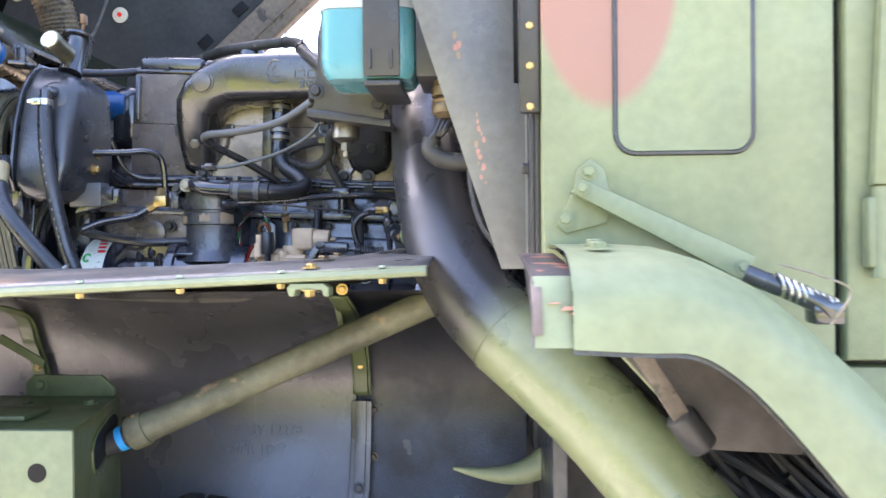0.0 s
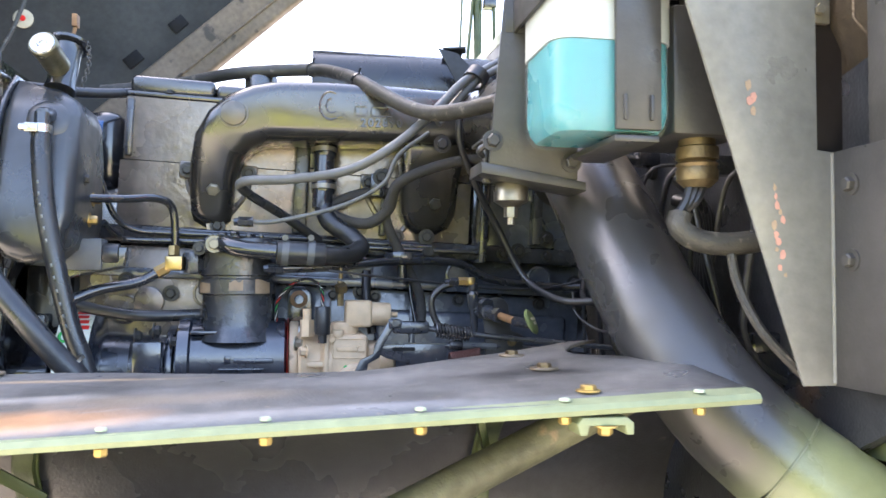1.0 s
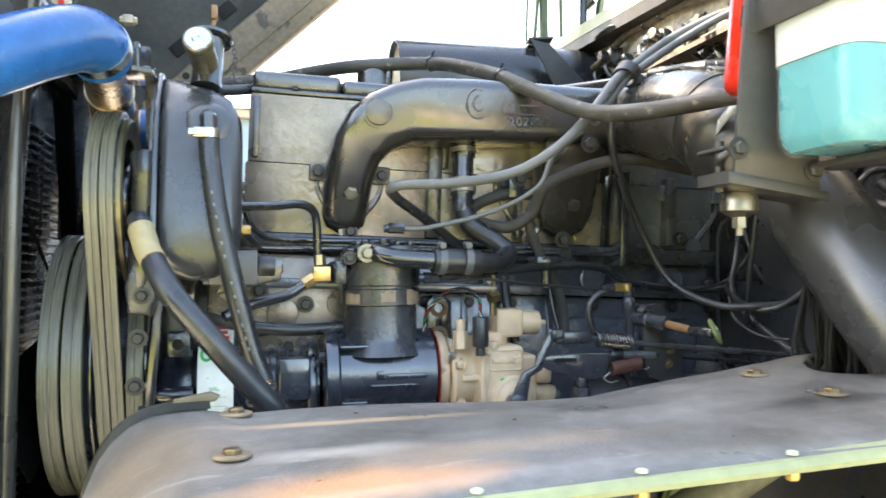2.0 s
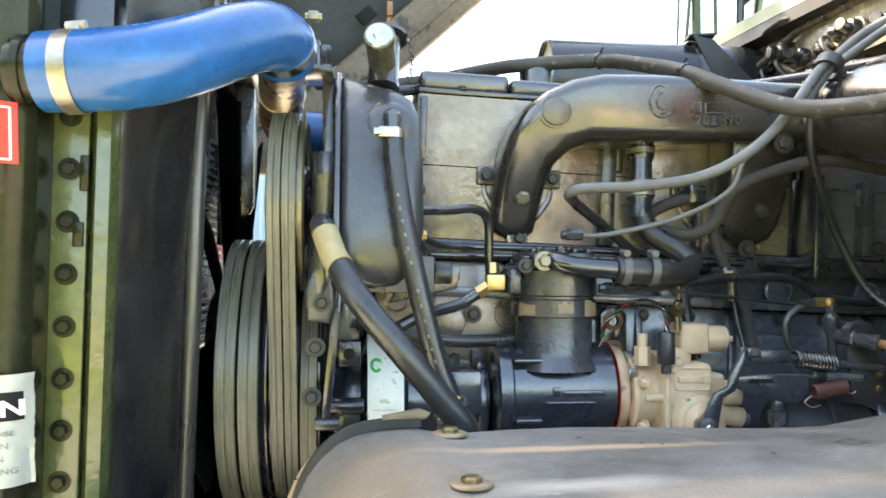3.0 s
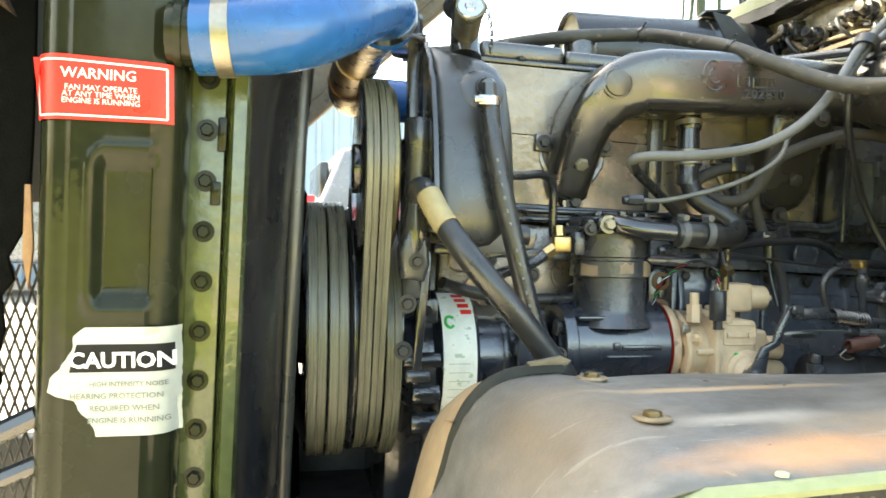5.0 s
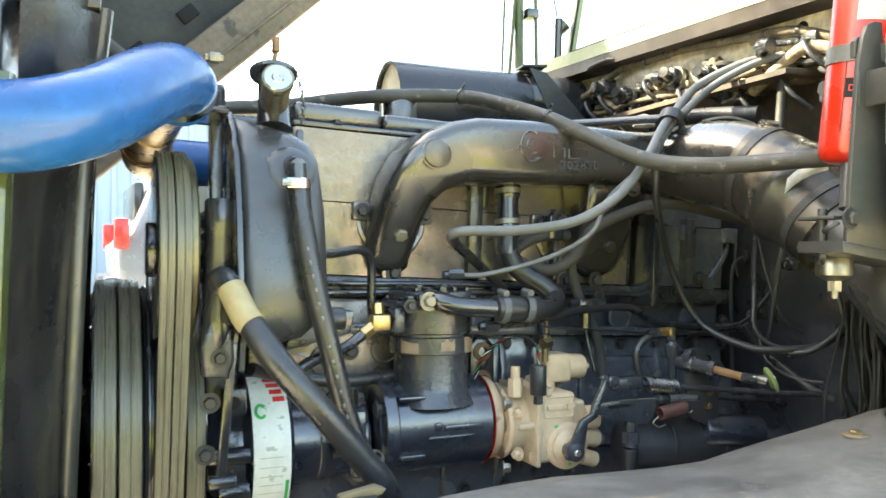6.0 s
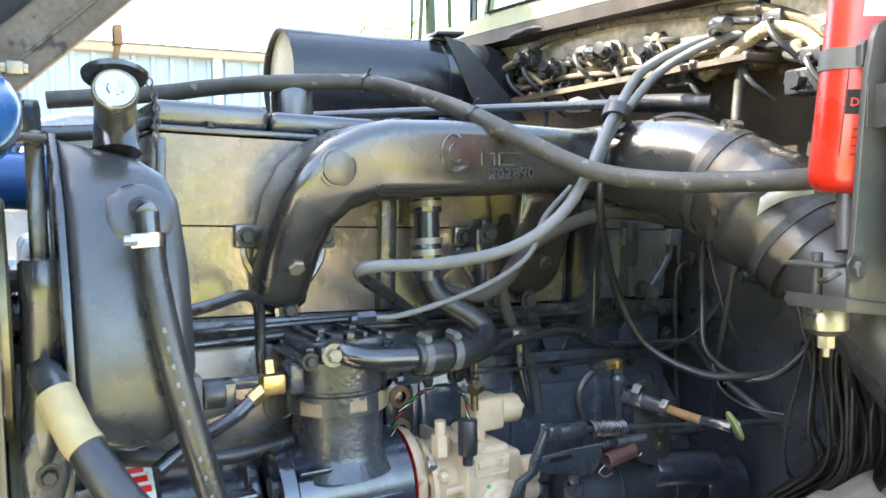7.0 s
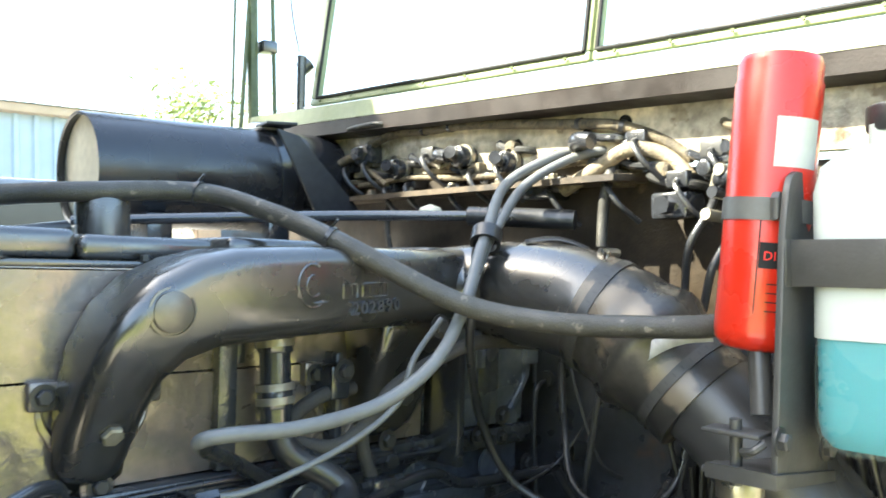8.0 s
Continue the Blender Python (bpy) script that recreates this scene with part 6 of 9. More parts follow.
def stickers():
    """Warning stickers on the radiator, bent round its edge."""
    def wrap(x, z, lift):
        x0, x1, y0 = -1.498 + 0.036 * (z - 1.6), -1.346 + 0.036 * (z - 1.6), 1.682 + 0.07 * (1.75 - z)
        if x < x0 + 0.035:
            c = max(-1.0, (x0 + 0.035 - x) / 0.035)
            c = min(1, c)
            w = math.sqrt(max(0.0, 1 - c * c))
            return (x - lift * c, y0 + 0.035 - 0.035 * w - lift * w, z)
        if x > x1 - 0.03:
            c = min(1, (x - x1 + 0.03) / 0.03)
            w = math.sqrt(max(0.0, 1 - c * c))
            return (x + lift * c, y0 + 0.03 - 0.03 * w - lift * w, z)
        return (x, y0 - lift, z)

    def sheet(corners, lift, nx=24):
        (ax, az), (bx, bz), (cx, cz), (dx, dz) = corners
        rows = []
        for j in range(5):
            v = j / 4
            row = []
            for i in range(nx + 1):
                u = i / nx
                x = (ax + (bx - ax) * u) * (1 - v) + (dx + (cx - dx) * u) * v
                z = (az + (bz - az) * u) * (1 - v) + (dz + (cz - dz) * u) * v
                row.append(wrap(x, z, lift))
            rows.append(row)
        return Shape().grid(rows)

    def lettering(words, size, x, z, turn, lift, bold=0.0):
        t = text_shape(words, size, pose(x, 0, z, 90, turn, 0), 0.0, "CENTER", bold)
        t.v = [wrap(p[0], p[2], lift + 0.0003) for p in t.v]
        return t

    w = thing("warning_sticker", "red sticker with white border and warning text", "sticker", at=(-1.42, 1.68, 1.79))
    part("sheet", sheet([(-1.492, 1.757), (-1.351, 1.755), (-1.351, 1.818), (-1.498, 1.826)], 0.001), RED_LABEL, w)
    fr_ = [((-1.486, 1.7615), (-1.357, 1.7595)), ((-1.357, 1.7595), (-1.357, 1.8125)), ((-1.357, 1.8125), (-1.491, 1.820)), ((-1.491, 1.820), (-1.486, 1.7615))]
    for (ax, az), (bx, bz) in fr_:
        d = Vector((bx - ax, bz - az)).normalized() * 0.001
        nrm = Vector((-d.y, d.x))
        part("border_line", sheet([(ax - nrm.x, az - nrm.y), (bx - nrm.x, bz - nrm.y), (bx + nrm.x, bz + nrm.y), (ax + nrm.x, az + nrm.y)], 0.0013, 24), INK_WHITE, w)
    part("heading", lettering("WARNING", 0.0155, -1.425, 1.799, 1.5, 0.0012, 0.0001), INK_WHITE, w)
    for k, words in enumerate(("FAN MAY OPERATE", "AT ANY TIME WHEN", "ENGINE IS RUNNING")):
        part("text_line", lettering(words, 0.0083, -1.423, 1.7865 - 0.0068 * k, 1.5, 0.0012, 0.0), INK_WHITE, w)
    c = thing("caution_sticker", "torn white sticker with black caution heading", "sticker", at=(-1.41, 1.68, 1.47))
    rnd_ = random.Random(5)
    edge = [(-1.478, 1.478), (-1.456, 1.508), (-1.452, 1.528), (-1.44, 1.536), (-1.343, 1.534), (-1.3445, 1.47), (-1.349, 1.415), (-1.38, 1.4165), (-1.432, 1.418), (-1.436, 1.432), (-1.448, 1.442), (-1.452, 1.456), (-1.482, 1.464)]
    rows = []
    for z in np.linspace(1.416, 1.536, 25):
        xl = np.interp(z, [1.416, 1.432, 1.442, 1.456, 1.464, 1.478, 1.508, 1.528, 1.536], [-1.432, -1.436, -1.448, -1.452, -1.482, -1.478, -1.456, -1.452, -1.44]) + rnd_.uniform(-0.0015, 0.0015)
        xr = -1.346 + rnd_.uniform(-0.0008, 0.0008)
        rows.append([wrap(xl + (xr - xl) * i / 20, z, 0.001) for i in range(21)])
    part("sheet", Shape().grid(rows), WHITE_LABEL, c)
    part("heading_bar", sheet([(-1.458, 1.487), (-1.352, 1.487), (-1.352, 1.5175), (-1.450, 1.5175)], 0.0014), INK_BLACK, c)
    part("heading", lettering("CAUTION", 0.0235, -1.4045, 1.4925, 0, 0.0032, 0.0007), INK_WHITE, c)
    for k, (words, x) in enumerate((("HIGH INTENSITY NOISE", -1.398), ("HEARING PROTECTION", -1.410), ("REQUIRED WHEN", -1.402), ("ENGINE IS RUNNING", -1.398))):
        part("text_line", lettering(words, 0.0088 if k else 0.0074, x, 1.4715 - 0.0135 * k, 0, 0.0024, 0.0001), INK_GREY, c)


stickers()


def coolant_hoses():
    h = thing("radiator_hose", "blue silicone radiator hose with steel band clamps", "hose", at=(-1.2, 1.75, 1.88))
    path = [(-1.328, 1.692, 1.853), (-1.29, 1.688, 1.855), (-1.24, 1.695, 1.862), (-1.19, 1.73, 1.885), (-1.15, 1.785, 1.918), (-1.118, 1.84, 1.943), (-1.10, 1.885, 1.948), (-1.098, 1.915, 1.938)]
    part("hose", Shape().tube(path, 0.043, 28, 8, radii=[0.042, 0.043, 0.044, 0.044, 0.044, 0.043, 0.042]), BLUE, h)
    part("clamp_band", Shape().ring((-1.306, 1.69, 1.853), (-1.288, 1.688, 1.854), 0.0425, 0.0018), BAND, h, "dull steel clamp band")
    part("clamp_bolt", Shape().cyl((-1.305, 1.688, 1.901), (-1.285, 1.686, 1.903), 0.006, seg=8).box((-1.302, 1.68, 1.894), (-1.29, 1.696, 1.903), 0.001), BAND, h)
    part("clamp_band", Shape().ring((-1.10, 1.885, 1.948), (-1.098, 1.90, 1.943), 0.0425, 0.0018), STEEL, h, "bright steel clamp band")
    part("clamp_bolt", Shape().box((-1.066, 1.88, 1.980), (-1.052, 1.90, 1.992), 0.002).cyl((-1.07, 1.89, 1.986), (-1.048, 1.89, 1.986), 0.005, seg=6), BOLT_WORN, h)
    p = thing("coolant_pipe", "worn plated coolant pipe with brown corrosion", "pipe", at=(-1.1, 2.0, 1.9))
    part("pipe", Shape().tube([(-1.098, 1.905, 1.942), (-1.102, 1.95, 1.944), (-1.112, 2.05, 1.943), (-1.122, 2.15, 1.926), (-1.126, 2.22, 1.907), (-1.118, 2.262, 1.897), (-1.085, 2.275, 1.895)], 0.0365, 24, 6), CHROME, p)
    part("bead", Shape().ring((-1.119, 2.115, 1.933), (-1.120, 2.122, 1.9315), 0.036, 0.003), CHROME, p)
    part("bead", Shape().ring((-1.1245, 2.195, 1.914), (-1.125, 2.203, 1.912), 0.036, 0.004), RUSTY, p)
    q = thing("radiator_hose", "short blue silicone coolant hose at the thermostat", "hose", at=(-1.0, 2.14, 1.84))
    part("hose", Shape().tube([(-1.09, 2.274, 1.895), (-1.06, 2.276, 1.894), (-1.0, 2.278, 1.892), (-0.95, 2.28, 1.89)], 0.039, 24), BLUE, q)
    t = thing("thermostat_housing", "black cast thermostat housing at the engine front", "housing", at=(-0.98, 2.3, 1.9))
    part("body", Shape().box((-0.99, 2.25, 1.78), (-0.91, 2.5, 1.94), 0.03, seg=3), BLACK, t)


coolant_hoses()


def pulley(name, text, x0, x1, y, z, r, grooves):
    p = thing(name, text, "pulley", at=((x0 + x1) / 2, y, z))
    prof = [(0, r * 0.35), (0, r - 0.004)]
    w = (x1 - x0) / grooves
    for k in range(grooves):
        prof += [(k * w + 0.001, r), (k * w + 0.003, r), (k * w + w * 0.3, r - 0.010), (k * w + w * 0.7, r - 0.010), ((k + 1) * w - 0.003, r), ((k + 1) * w - 0.001, r)]
    n = x1 - x0
    prof += [(n, r - 0.004), (n, r * 0.86), (n * 0.6, r * 0.82), (n * 0.6, r * 0.35)]
    part("rim", Shape().lathe(prof, (x0, y, z), (x1, y, z), 56, closed=True), BLACK, p)
    part("hub", Shape().cyl((x0 - 0.01, y, z), (x1 + 0.01, y, z), r * 0.3, bevel=0.004), BLACK, p)


def belt(x0, x1, y1, z1, r1, y2, z2, r2, text):
    """A belt run round two wheels, its section a trapezoid."""
    d = Vector((y2 - y1, z2 - z1))
    n = d.length
    a0 = math.atan2(d.y, d.x)
    off = math.acos((r1 - r2) / n)
    pts = []
    for k in range(25):
        a = a0 + off + (2 * math.pi - 2 * off) * k / 24
        pts.append((y1 + r1 * math.cos(a), z1 + r1 * math.sin(a), a))
    for k in range(33):
        a = a0 - off + 2 * off * k / 32
        pts.append((y2 + r2 * math.cos(a), z2 + r2 * math.sin(a), a))
    w = (x1 - x0)
    sec = [(0, 0.003), (w * 0.05, 0.006), (w * 0.46, 0.006), (w * 0.5, 0.0050), (w * 0.54, 0.006), (w * 0.95, 0.006), (w, 0.003), (w * 0.85, -0.008), (w * 0.15, -0.008)]
    m = len(sec)
    v = [(x0 + sx, y + sr * math.cos(a), z + sr * math.sin(a)) for y, z, a in pts for sx, sr in sec]
    f = [(i * m + j, i * m + (j + 1) % m, ((i + 1) % len(pts)) * m + (j + 1) % m, ((i + 1) % len(pts)) * m + j) for i in range(len(pts)) for j in range(m)]
    solo("drive_belt", Shape().add(v, f), BELT, text, "belt", "drive belts")


pulley("accessory_pulley", "black grooved accessory pulley carrying the tall belts", -1.123, -1.079, 2.045, 1.745, 0.130, 2)
pulley("crank_pulley", "large black crankshaft pulley with grooves", -1.125, -1.050, 2.21, 1.475, 0.196, 3)
pulley("crank_pulley", "large black outer crankshaft pulley", -1.201, -1.1255, 2.205, 1.48, 0.211, 2)
for k in range(2):
    belt(-1.1215 + k * 0.0205, -1.1215 + k * 0.0205 + 0.0195, 2.045, 1.745, 0.133, 2.21, 1.475, 0.199, "dusty grey rubber drive belt, slightly worn")
pulley("fan_pulley", "black grooved fan drive pulley", -1.201, -1.135, 2.42, 1.56, 0.118, 2)
for k in range(2):
    belt(-1.199 + k * 0.0325, -1.199 + k * 0.0325 + 0.0295, 2.42, 1.56, 0.12, 2.205, 1.48, 0.213, "wide dusty grey rubber fan belt")
belt(-1.079, -1.054, 2.47, 1.56, 0.09, 2.21, 1.467, 0.202, "narrow dusty grey rubber drive belt")
hub = thing("pulley_hub", "black bolted hub plate on the accessory pulley", "hub", at=(-1.08, 2.045, 1.745))
part("face_ring", Shape().lathe([(0, 0.098), (0, 0.129), (0.006, 0.129), (0.009, 0.124), (0.004, 0.110), (0.003, 0.098), (0, 0.098)], (-1.080, 2.045, 1.745), (-1.0, 2.045, 1.745), 48, closed=False), CAP_ZINC, hub, "dull yellowish pulley face")
part("plate", Shape().cyl((-1.10, 2.045, 1.745), (-1.070, 2.045, 1.745), 0.062, bevel=0.006).cyl((-1.070, 2.045, 1.745), (-1.055, 2.045, 1.745), 0.03, bevel=0.004), BLACK, hub)
bolts(hub, [(-1.070, 2.045 + 0.046 * math.cos(radians(60 * k)), 1.745 + 0.046 * math.sin(radians(60 * k))) for k in range(6)], (1, 0, 0), BOLT, 0.009, 0.010)


def tank_hoses():
    a = thing("lower_coolant_hose", "thick black rubber coolant hose with tan tape", "hose", at=(-1.0, 1.85, 1.6))
    path = [(-1.045, 1.885, 1.708), (-1.040, 1.866, 1.696), (-1.028, 1.84, 1.665), (-0.995, 1.80, 1.61), (-0.945, 1.785, 1.55), (-0.895, 1.79, 1.49), (-0.862, 1.80, 1.45), (-0.84, 1.83, 1.40)]
    part("hose", Shape().tube(path[2:], 0.0168, 16), RUBBER, a)
    part("tape", Shape().tube([path[1], path[2], (-1.020, 1.828, 1.652)], 0.0174, 16), TAPE_TAN, a, "tan masking tape sleeve")
    part("elbow", Shape().tube([(-1.046, 1.93, 1.700), (-1.047, 1.90, 1.708), (-1.044, 1.882, 1.706), (-1.038, 1.862, 1.692)], 0.0150, 16), BLACK_CAST, a)
    b = thing("tank_hose", "black rubber hose clamped to the surge tank port", "hose", at=(-0.92, 1.87, 1.65))
    part("hose", Shape().tube([(-0.952, 1.882, 1.826), (-0.950, 1.876, 1.79), (-0.938, 1.862, 1.71), (-0.918, 1.855, 1.62), (-0.895, 1.853, 1.53), (-0.88, 1.852, 1.49), (-0.868, 1.85, 1.455)], 0.0145, 16), RUBBER, b)
    line = smooth([(-0.952, 1.882, 1.826), (-0.950, 1.876, 1.79), (-0.938, 1.862, 1.71), (-0.918, 1.855, 1.62), (-0.895, 1.853, 1.53), (-0.88, 1.852, 1.49)], 10)
    for i in range(14, 44, 2):
        if i % 7 == 0:
            continue
        d, c_ = (line[i + 1] - line[i]).normalized(), line[i] + Vector((-0.003, -0.0142, 0.001))
        u_ = d.cross(Vector((0, -1, 0))).normalized()
        part("hose_print", Shape().add([c_ - u_ * 0.0016 - d * 0.0028, c_ + u_ * 0.0016 - d * 0.0028, c_ + u_ * 0.0016 + d * 0.0028, c_ - u_ * 0.0016 + d * 0.0028], [(0, 1, 2, 3)]), INK_GREY, b, "faded printed marks as plain bars").modifiers.new("thickness", "SOLIDIFY").thickness = 0.0006
    part("clamp", Shape().ring((-0.953, 1.882, 1.823), (-0.953, 1.883, 1.836), 0.0145, 0.002).box((-0.972, 1.862, 1.823), (-0.952, 1.869, 1.837), 0.002).cyl((-0.978, 1.864, 1.830), (-0.966, 1.864, 1.830), 0.0055, seg=8), STEEL, b, "bright worm drive clamp")
    part("wire_tie", Shape().ring((-0.884, 1.805, 1.478), (-0.881, 1.806, 1.474), 0.022, 0.0015), STEEL, b)
    s_ = thing("water_pipe_stub", "black cast water pipe standing beside the tank", "pipe", at=(-1.055, 1.95, 1.65))
    part("stub", Shape().lathe([(0, 0.014), (0.01, 0.021), (0.05, 0.0235), (0.08, 0.0215), (0.172, 0.0215), (0.177, 0.0225), (0.208, 0.0225), (0.212, 0.019)], (-1.047, 1.945, 1.60), (-1.042, 1.945, 1.80), 10), BLACK, s_, angle=50)
    part("boss", Shape().prism([(-1.066, 1.578), (-1.034, 1.574), (-1.026, 1.60), (-1.030, 1.64), (-1.058, 1.655), (-1.070, 1.62)], 1.925, 1.975, "y", 0.007, 3), BLACK_CAST, s_)
    part("rib", Shape().prism([(-1.066, 1.63), (-1.058, 1.63), (-1.055, 1.78), (-1.062, 1.78)], 1.94, 1.99, "y", 0.002), BLACK, s_)
    part("link_arm", Shape().prism([(-1.030, 1.62), (-1.019, 1.618), (-1.034, 1.43), (-1.047, 1.43)], 1.955, 1.963, "y", 0.0015), BLACK, s_)
    part("link_pin", Shape().cyl((-1.055, 1.96, 1.432), (-1.02, 1.96, 1.432), 0.010, bevel=0.002), BLACK, s_)
    bolts(s_, [(-1.046, 1.925, 1.603)], (0, -1, 0), BOLT, 0.008, 0.008)
    bolts(s_, [(-1.055, 1.955, 1.54), (-1.06, 1.96, 1.47)], (0, -1, 0), BOLT, 0.009, 0.008)


tank_hoses()


PALE_PRINT = mat("pale green print", (0.40, 0.52, 0.40), 0.5, vary=0.2, bump=0.0)


def accessory_drive():
    d = thing("accessory_drive", "glossy black accessory drive housing with a white label band", "drive housing", at=(-0.93, 2.14, 1.46))
    y, z = 2.175, 1.43
    part("housing", Shape().lathe([(0, 0.075), (0.01, 0.085), (0.05, 0.09), (0.057, 0.110), (0.060, 0.117), (0.118, 0.117), (0.124, 0.110), (0.128, 0.07), (0.26, 0.062)], (-1.04, y, z), (-0.5, y, z), 48), GLOSS, d)
    band = [(-0.979 + 0.056 * u, y - 0.1182 * math.cos(radians(a)), z + 0.1182 * math.sin(radians(a))) for a in range(-70, 77, 6) for u in (0, 1)]
    part("label_band", Shape().grid([band[i:i + 2] for i in range(0, len(band), 2)]), BAND_LABEL, d, "white label band with green and red print")

    def patch(u0, u1, a0, a1, material):
        rows = [[(-0.979 + 0.056 * u, y - 0.1188 * math.cos(radians(a)), z + 0.1188 * math.sin(radians(a))) for u in (u0, u1)] for a in np.linspace(a0, a1, 6)]
        part("print", Shape().grid(rows), material, d)

    for k in range(4):
        patch(0.42 + 0.06 * k, 0.78 + 0.05 * k, 69 - 7 * k, 64.5 - 7 * k, RED_LABEL)
    ring_ = [(-0.979 + 0.056 * (0.24 + 0.13 * math.cos(radians(q))), 36 + 5.0 * math.sin(radians(q))) for q in range(40, 330, 20)]
    part("emblem", Shape().tube([(x, y - 0.119 * math.cos(radians(a)), z + 0.119 * math.sin(radians(a))) for x, a in ring_], 0.0026, 6, 2), INK_GREEN, d, "plain green emblem")
    for k in range(5):
        patch(0.15, 0.8, 2 - 7 * k, 1.4 - 7 * k, PALE_PRINT)
    patch(0.86, 0.95, -44, -16, INK_GREEN)
    part("boss", Shape().box((-1.025, 2.055, 1.50), (-0.99, 2.10, 1.54), 0.004), BLACK, d)
    part("boss", Shape().cyl((-1.05, 2.06, 1.44), (-0.985, 2.06, 1.44), 0.013, bevel=0.002), BLACK, d)
    part("boss", Shape().cyl((-1.03, 2.07, 1.385), (-0.985, 2.07, 1.385), 0.018, bevel=0.002), BLACK, d)
    part("boss", Shape().box((-1.03, 2.06, 1.40), (-0.99, 2.08, 1.435), 0.003), BLACK, d)
    part("boss", Shape().cyl((-1.03, 2.08, 1.335), (-0.985, 2.08, 1.335), 0.018, bevel=0.002), BLACK, d)
    part("boss_hole", Shape().cyl((-1.008, 2.0545, 1.52), (-1.008, 2.0555, 1.52), 0.009), INK_BLACK, d)
    part("flange", Shape().cyl((-0.865, y, z), (-0.85, y, z), 0.07, bevel=0.003).cyl((-0.80, y, z), (-0.785, y, z), 0.085, bevel=0.003).box((-0.85, 2.07, 1.42), (-0.80, 2.1, 1.49), 0.004), GLOSS, d)
    bolts(d, [(-0.85, 2.095, 1.50), (-0.85, 2.085, 1.43), (-0.815, 2.08, 1.51), (-0.785, 2.075, 1.49), (-0.92, 2.09, 1.405)], (1, 0, 0), BOLT, 0.009, 0.01)


accessory_drive()


def compressor():
    c = thing("air_compressor", "glossy black single cylinder air compressor", "compressor", at=(-0.675, 2.13, 1.45))
    y, z = 2.13, 1.452
    part("crankcase", Shape().lathe([(0, 0.075), (0.003, 0.084), (0.022, 0.084), (0.026, 0.078), (0.19, 0.078), (0.194, 0.07)], (-0.775, y, z), (-0.4, y, z), 48), GLOSS, c)
    part("red_gasket", Shape().lathe([(0, 0.07), (0.0001, 0.0782), (0.0006, 0.0782), (0.0007, 0.07)], (-0.580, y, z), (-0.4, y, z), 48), RED, c, "red gasket edge")
    part("raised_lettering", Shape().box((-0.690, 2.048, 1.452), (-0.678, 2.056, 1.466), 0.002).box((-0.674, 2.048, 1.452), (-0.604, 2.056, 1.461), 0.002).box((-0.70, 2.049, 1.440), (-0.62, 2.056, 1.443), 0.001), GLOSS, c, "raised maker's lettering as plain bars")
    part("rib", Shape().box((-0.75, 2.055, 1.503), (-0.70, 2.075, 1.510), 0.002), GLOSS, c)
    part("rib", Shape().box((-0.748, 2.055, 1.408), (-0.705, 2.07, 1.416), 0.002), GLOSS, c)
    yc = 2.115
    part("cylinder", Shape().lathe([(0, 0.078), (0.02, 0.066), (0.03, 0.063), (0.09, 0.063)], (-0.673, yc, 1.49), (-0.673, yc, 1.7), 40), BLACK_CAST, c)
    part("cylinder_flange", Shape().lathe([(0, 0.064), (0.002, 0.07), (0.028, 0.07), (0.03, 0.066), (0.034, 0.066), (0.036, 0.07), (0.075, 0.07), (0.077, 0.066)], (-0.673, yc, 1.574), (-0.673, yc, 1.7), 40), BLACK_CAST, c)
    for a0, a1, z0, z1 in ((205, 232, 1.578, 1.598), (262, 282, 1.582, 1.599), (300, 328, 1.577, 1.60)):
        q = [[(-0.673 + 0.0707 * math.cos(radians(a)), yc + 0.0707 * math.sin(radians(a)), zz + (0.003 * math.sin(a * 1.7) if zz == z1 else 0)) for zz in (z0, z1)] for a in np.linspace(a0, a1, 8)]
        part("paint_chip", Shape().grid(q), BARE_TAN, c, "chipped paint showing tan primer")
    part("head", Shape().box((-0.745, 2.05, 1.651), (-0.605, 2.19, 1.662), 0.004).prism(rounded(-0.735, 2.055, -0.612, 2.18, 0.03), 1.662, 1.678, "z", 0.004), BLACK_CAST, c)
    bolts(c, [(-0.73, 2.062, 1.662), (-0.675, 2.058, 1.678), (-0.62, 2.062, 1.662), (-0.70, 2.1, 1.678), (-0.65, 2.11, 1.678), (-0.73, 2.17, 1.662)], (0, 0, 1), BLACK, 0.009, 0.008)
    part("outlet_elbow", Shape().tube([(-0.70, 2.06, 1.668), (-0.69, 2.035, 1.664), (-0.66, 2.022, 1.656), (-0.60, 2.02, 1.651)], 0.0155, 16).box((-0.725, 2.035, 1.652), (-0.69, 2.06, 1.676), 0.004), BLACK, c)
    for x0 in (-0.722, -0.70, -0.655, -0.633):
        part("head_rib", Shape().box((x0, 2.06, 1.677), (x0 + 0.007, 2.17, 1.685), 0.002), BLACK, c)
    part("square_port", Shape().box((-0.757, 2.062, 1.612), (-0.738, 2.10, 1.652), 0.004), BLACK_CAST, c, "square port beside the brass elbow")
    bolts(c, [(-0.735 + 0.02 * k, 2.047, 1.6565) for k in (0, 3, 6)], (0, -1, 0), BOLT, 0.0075, 0.007)
    bolts(c, [(-0.708, 2.035, 1.664)], (0, -1, 0), BOLT_WORN, 0.010, 0.009)
    part("hex_adapter", Shape().cyl((-0.765, 2.078, 1.632), (-0.735, 2.09, 1.632), 0.019, seg=6), BLACK, c)
    part("end_flange", Shape().cyl((-0.577, y, z), (-0.560, y, z), 0.072, bevel=0.003), TAN, c)
    bolts(c, [(-0.560, 2.09, 1.505), (-0.560, 2.075, 1.405), (-0.560, 2.065, 1.45)], (1, 0, 0), STEEL, 0.009, 0.009)
    b = thing("brass_fitting", "brass elbow fitting on the compressor", "fitting", at=(-0.78, 2.07, 1.63))
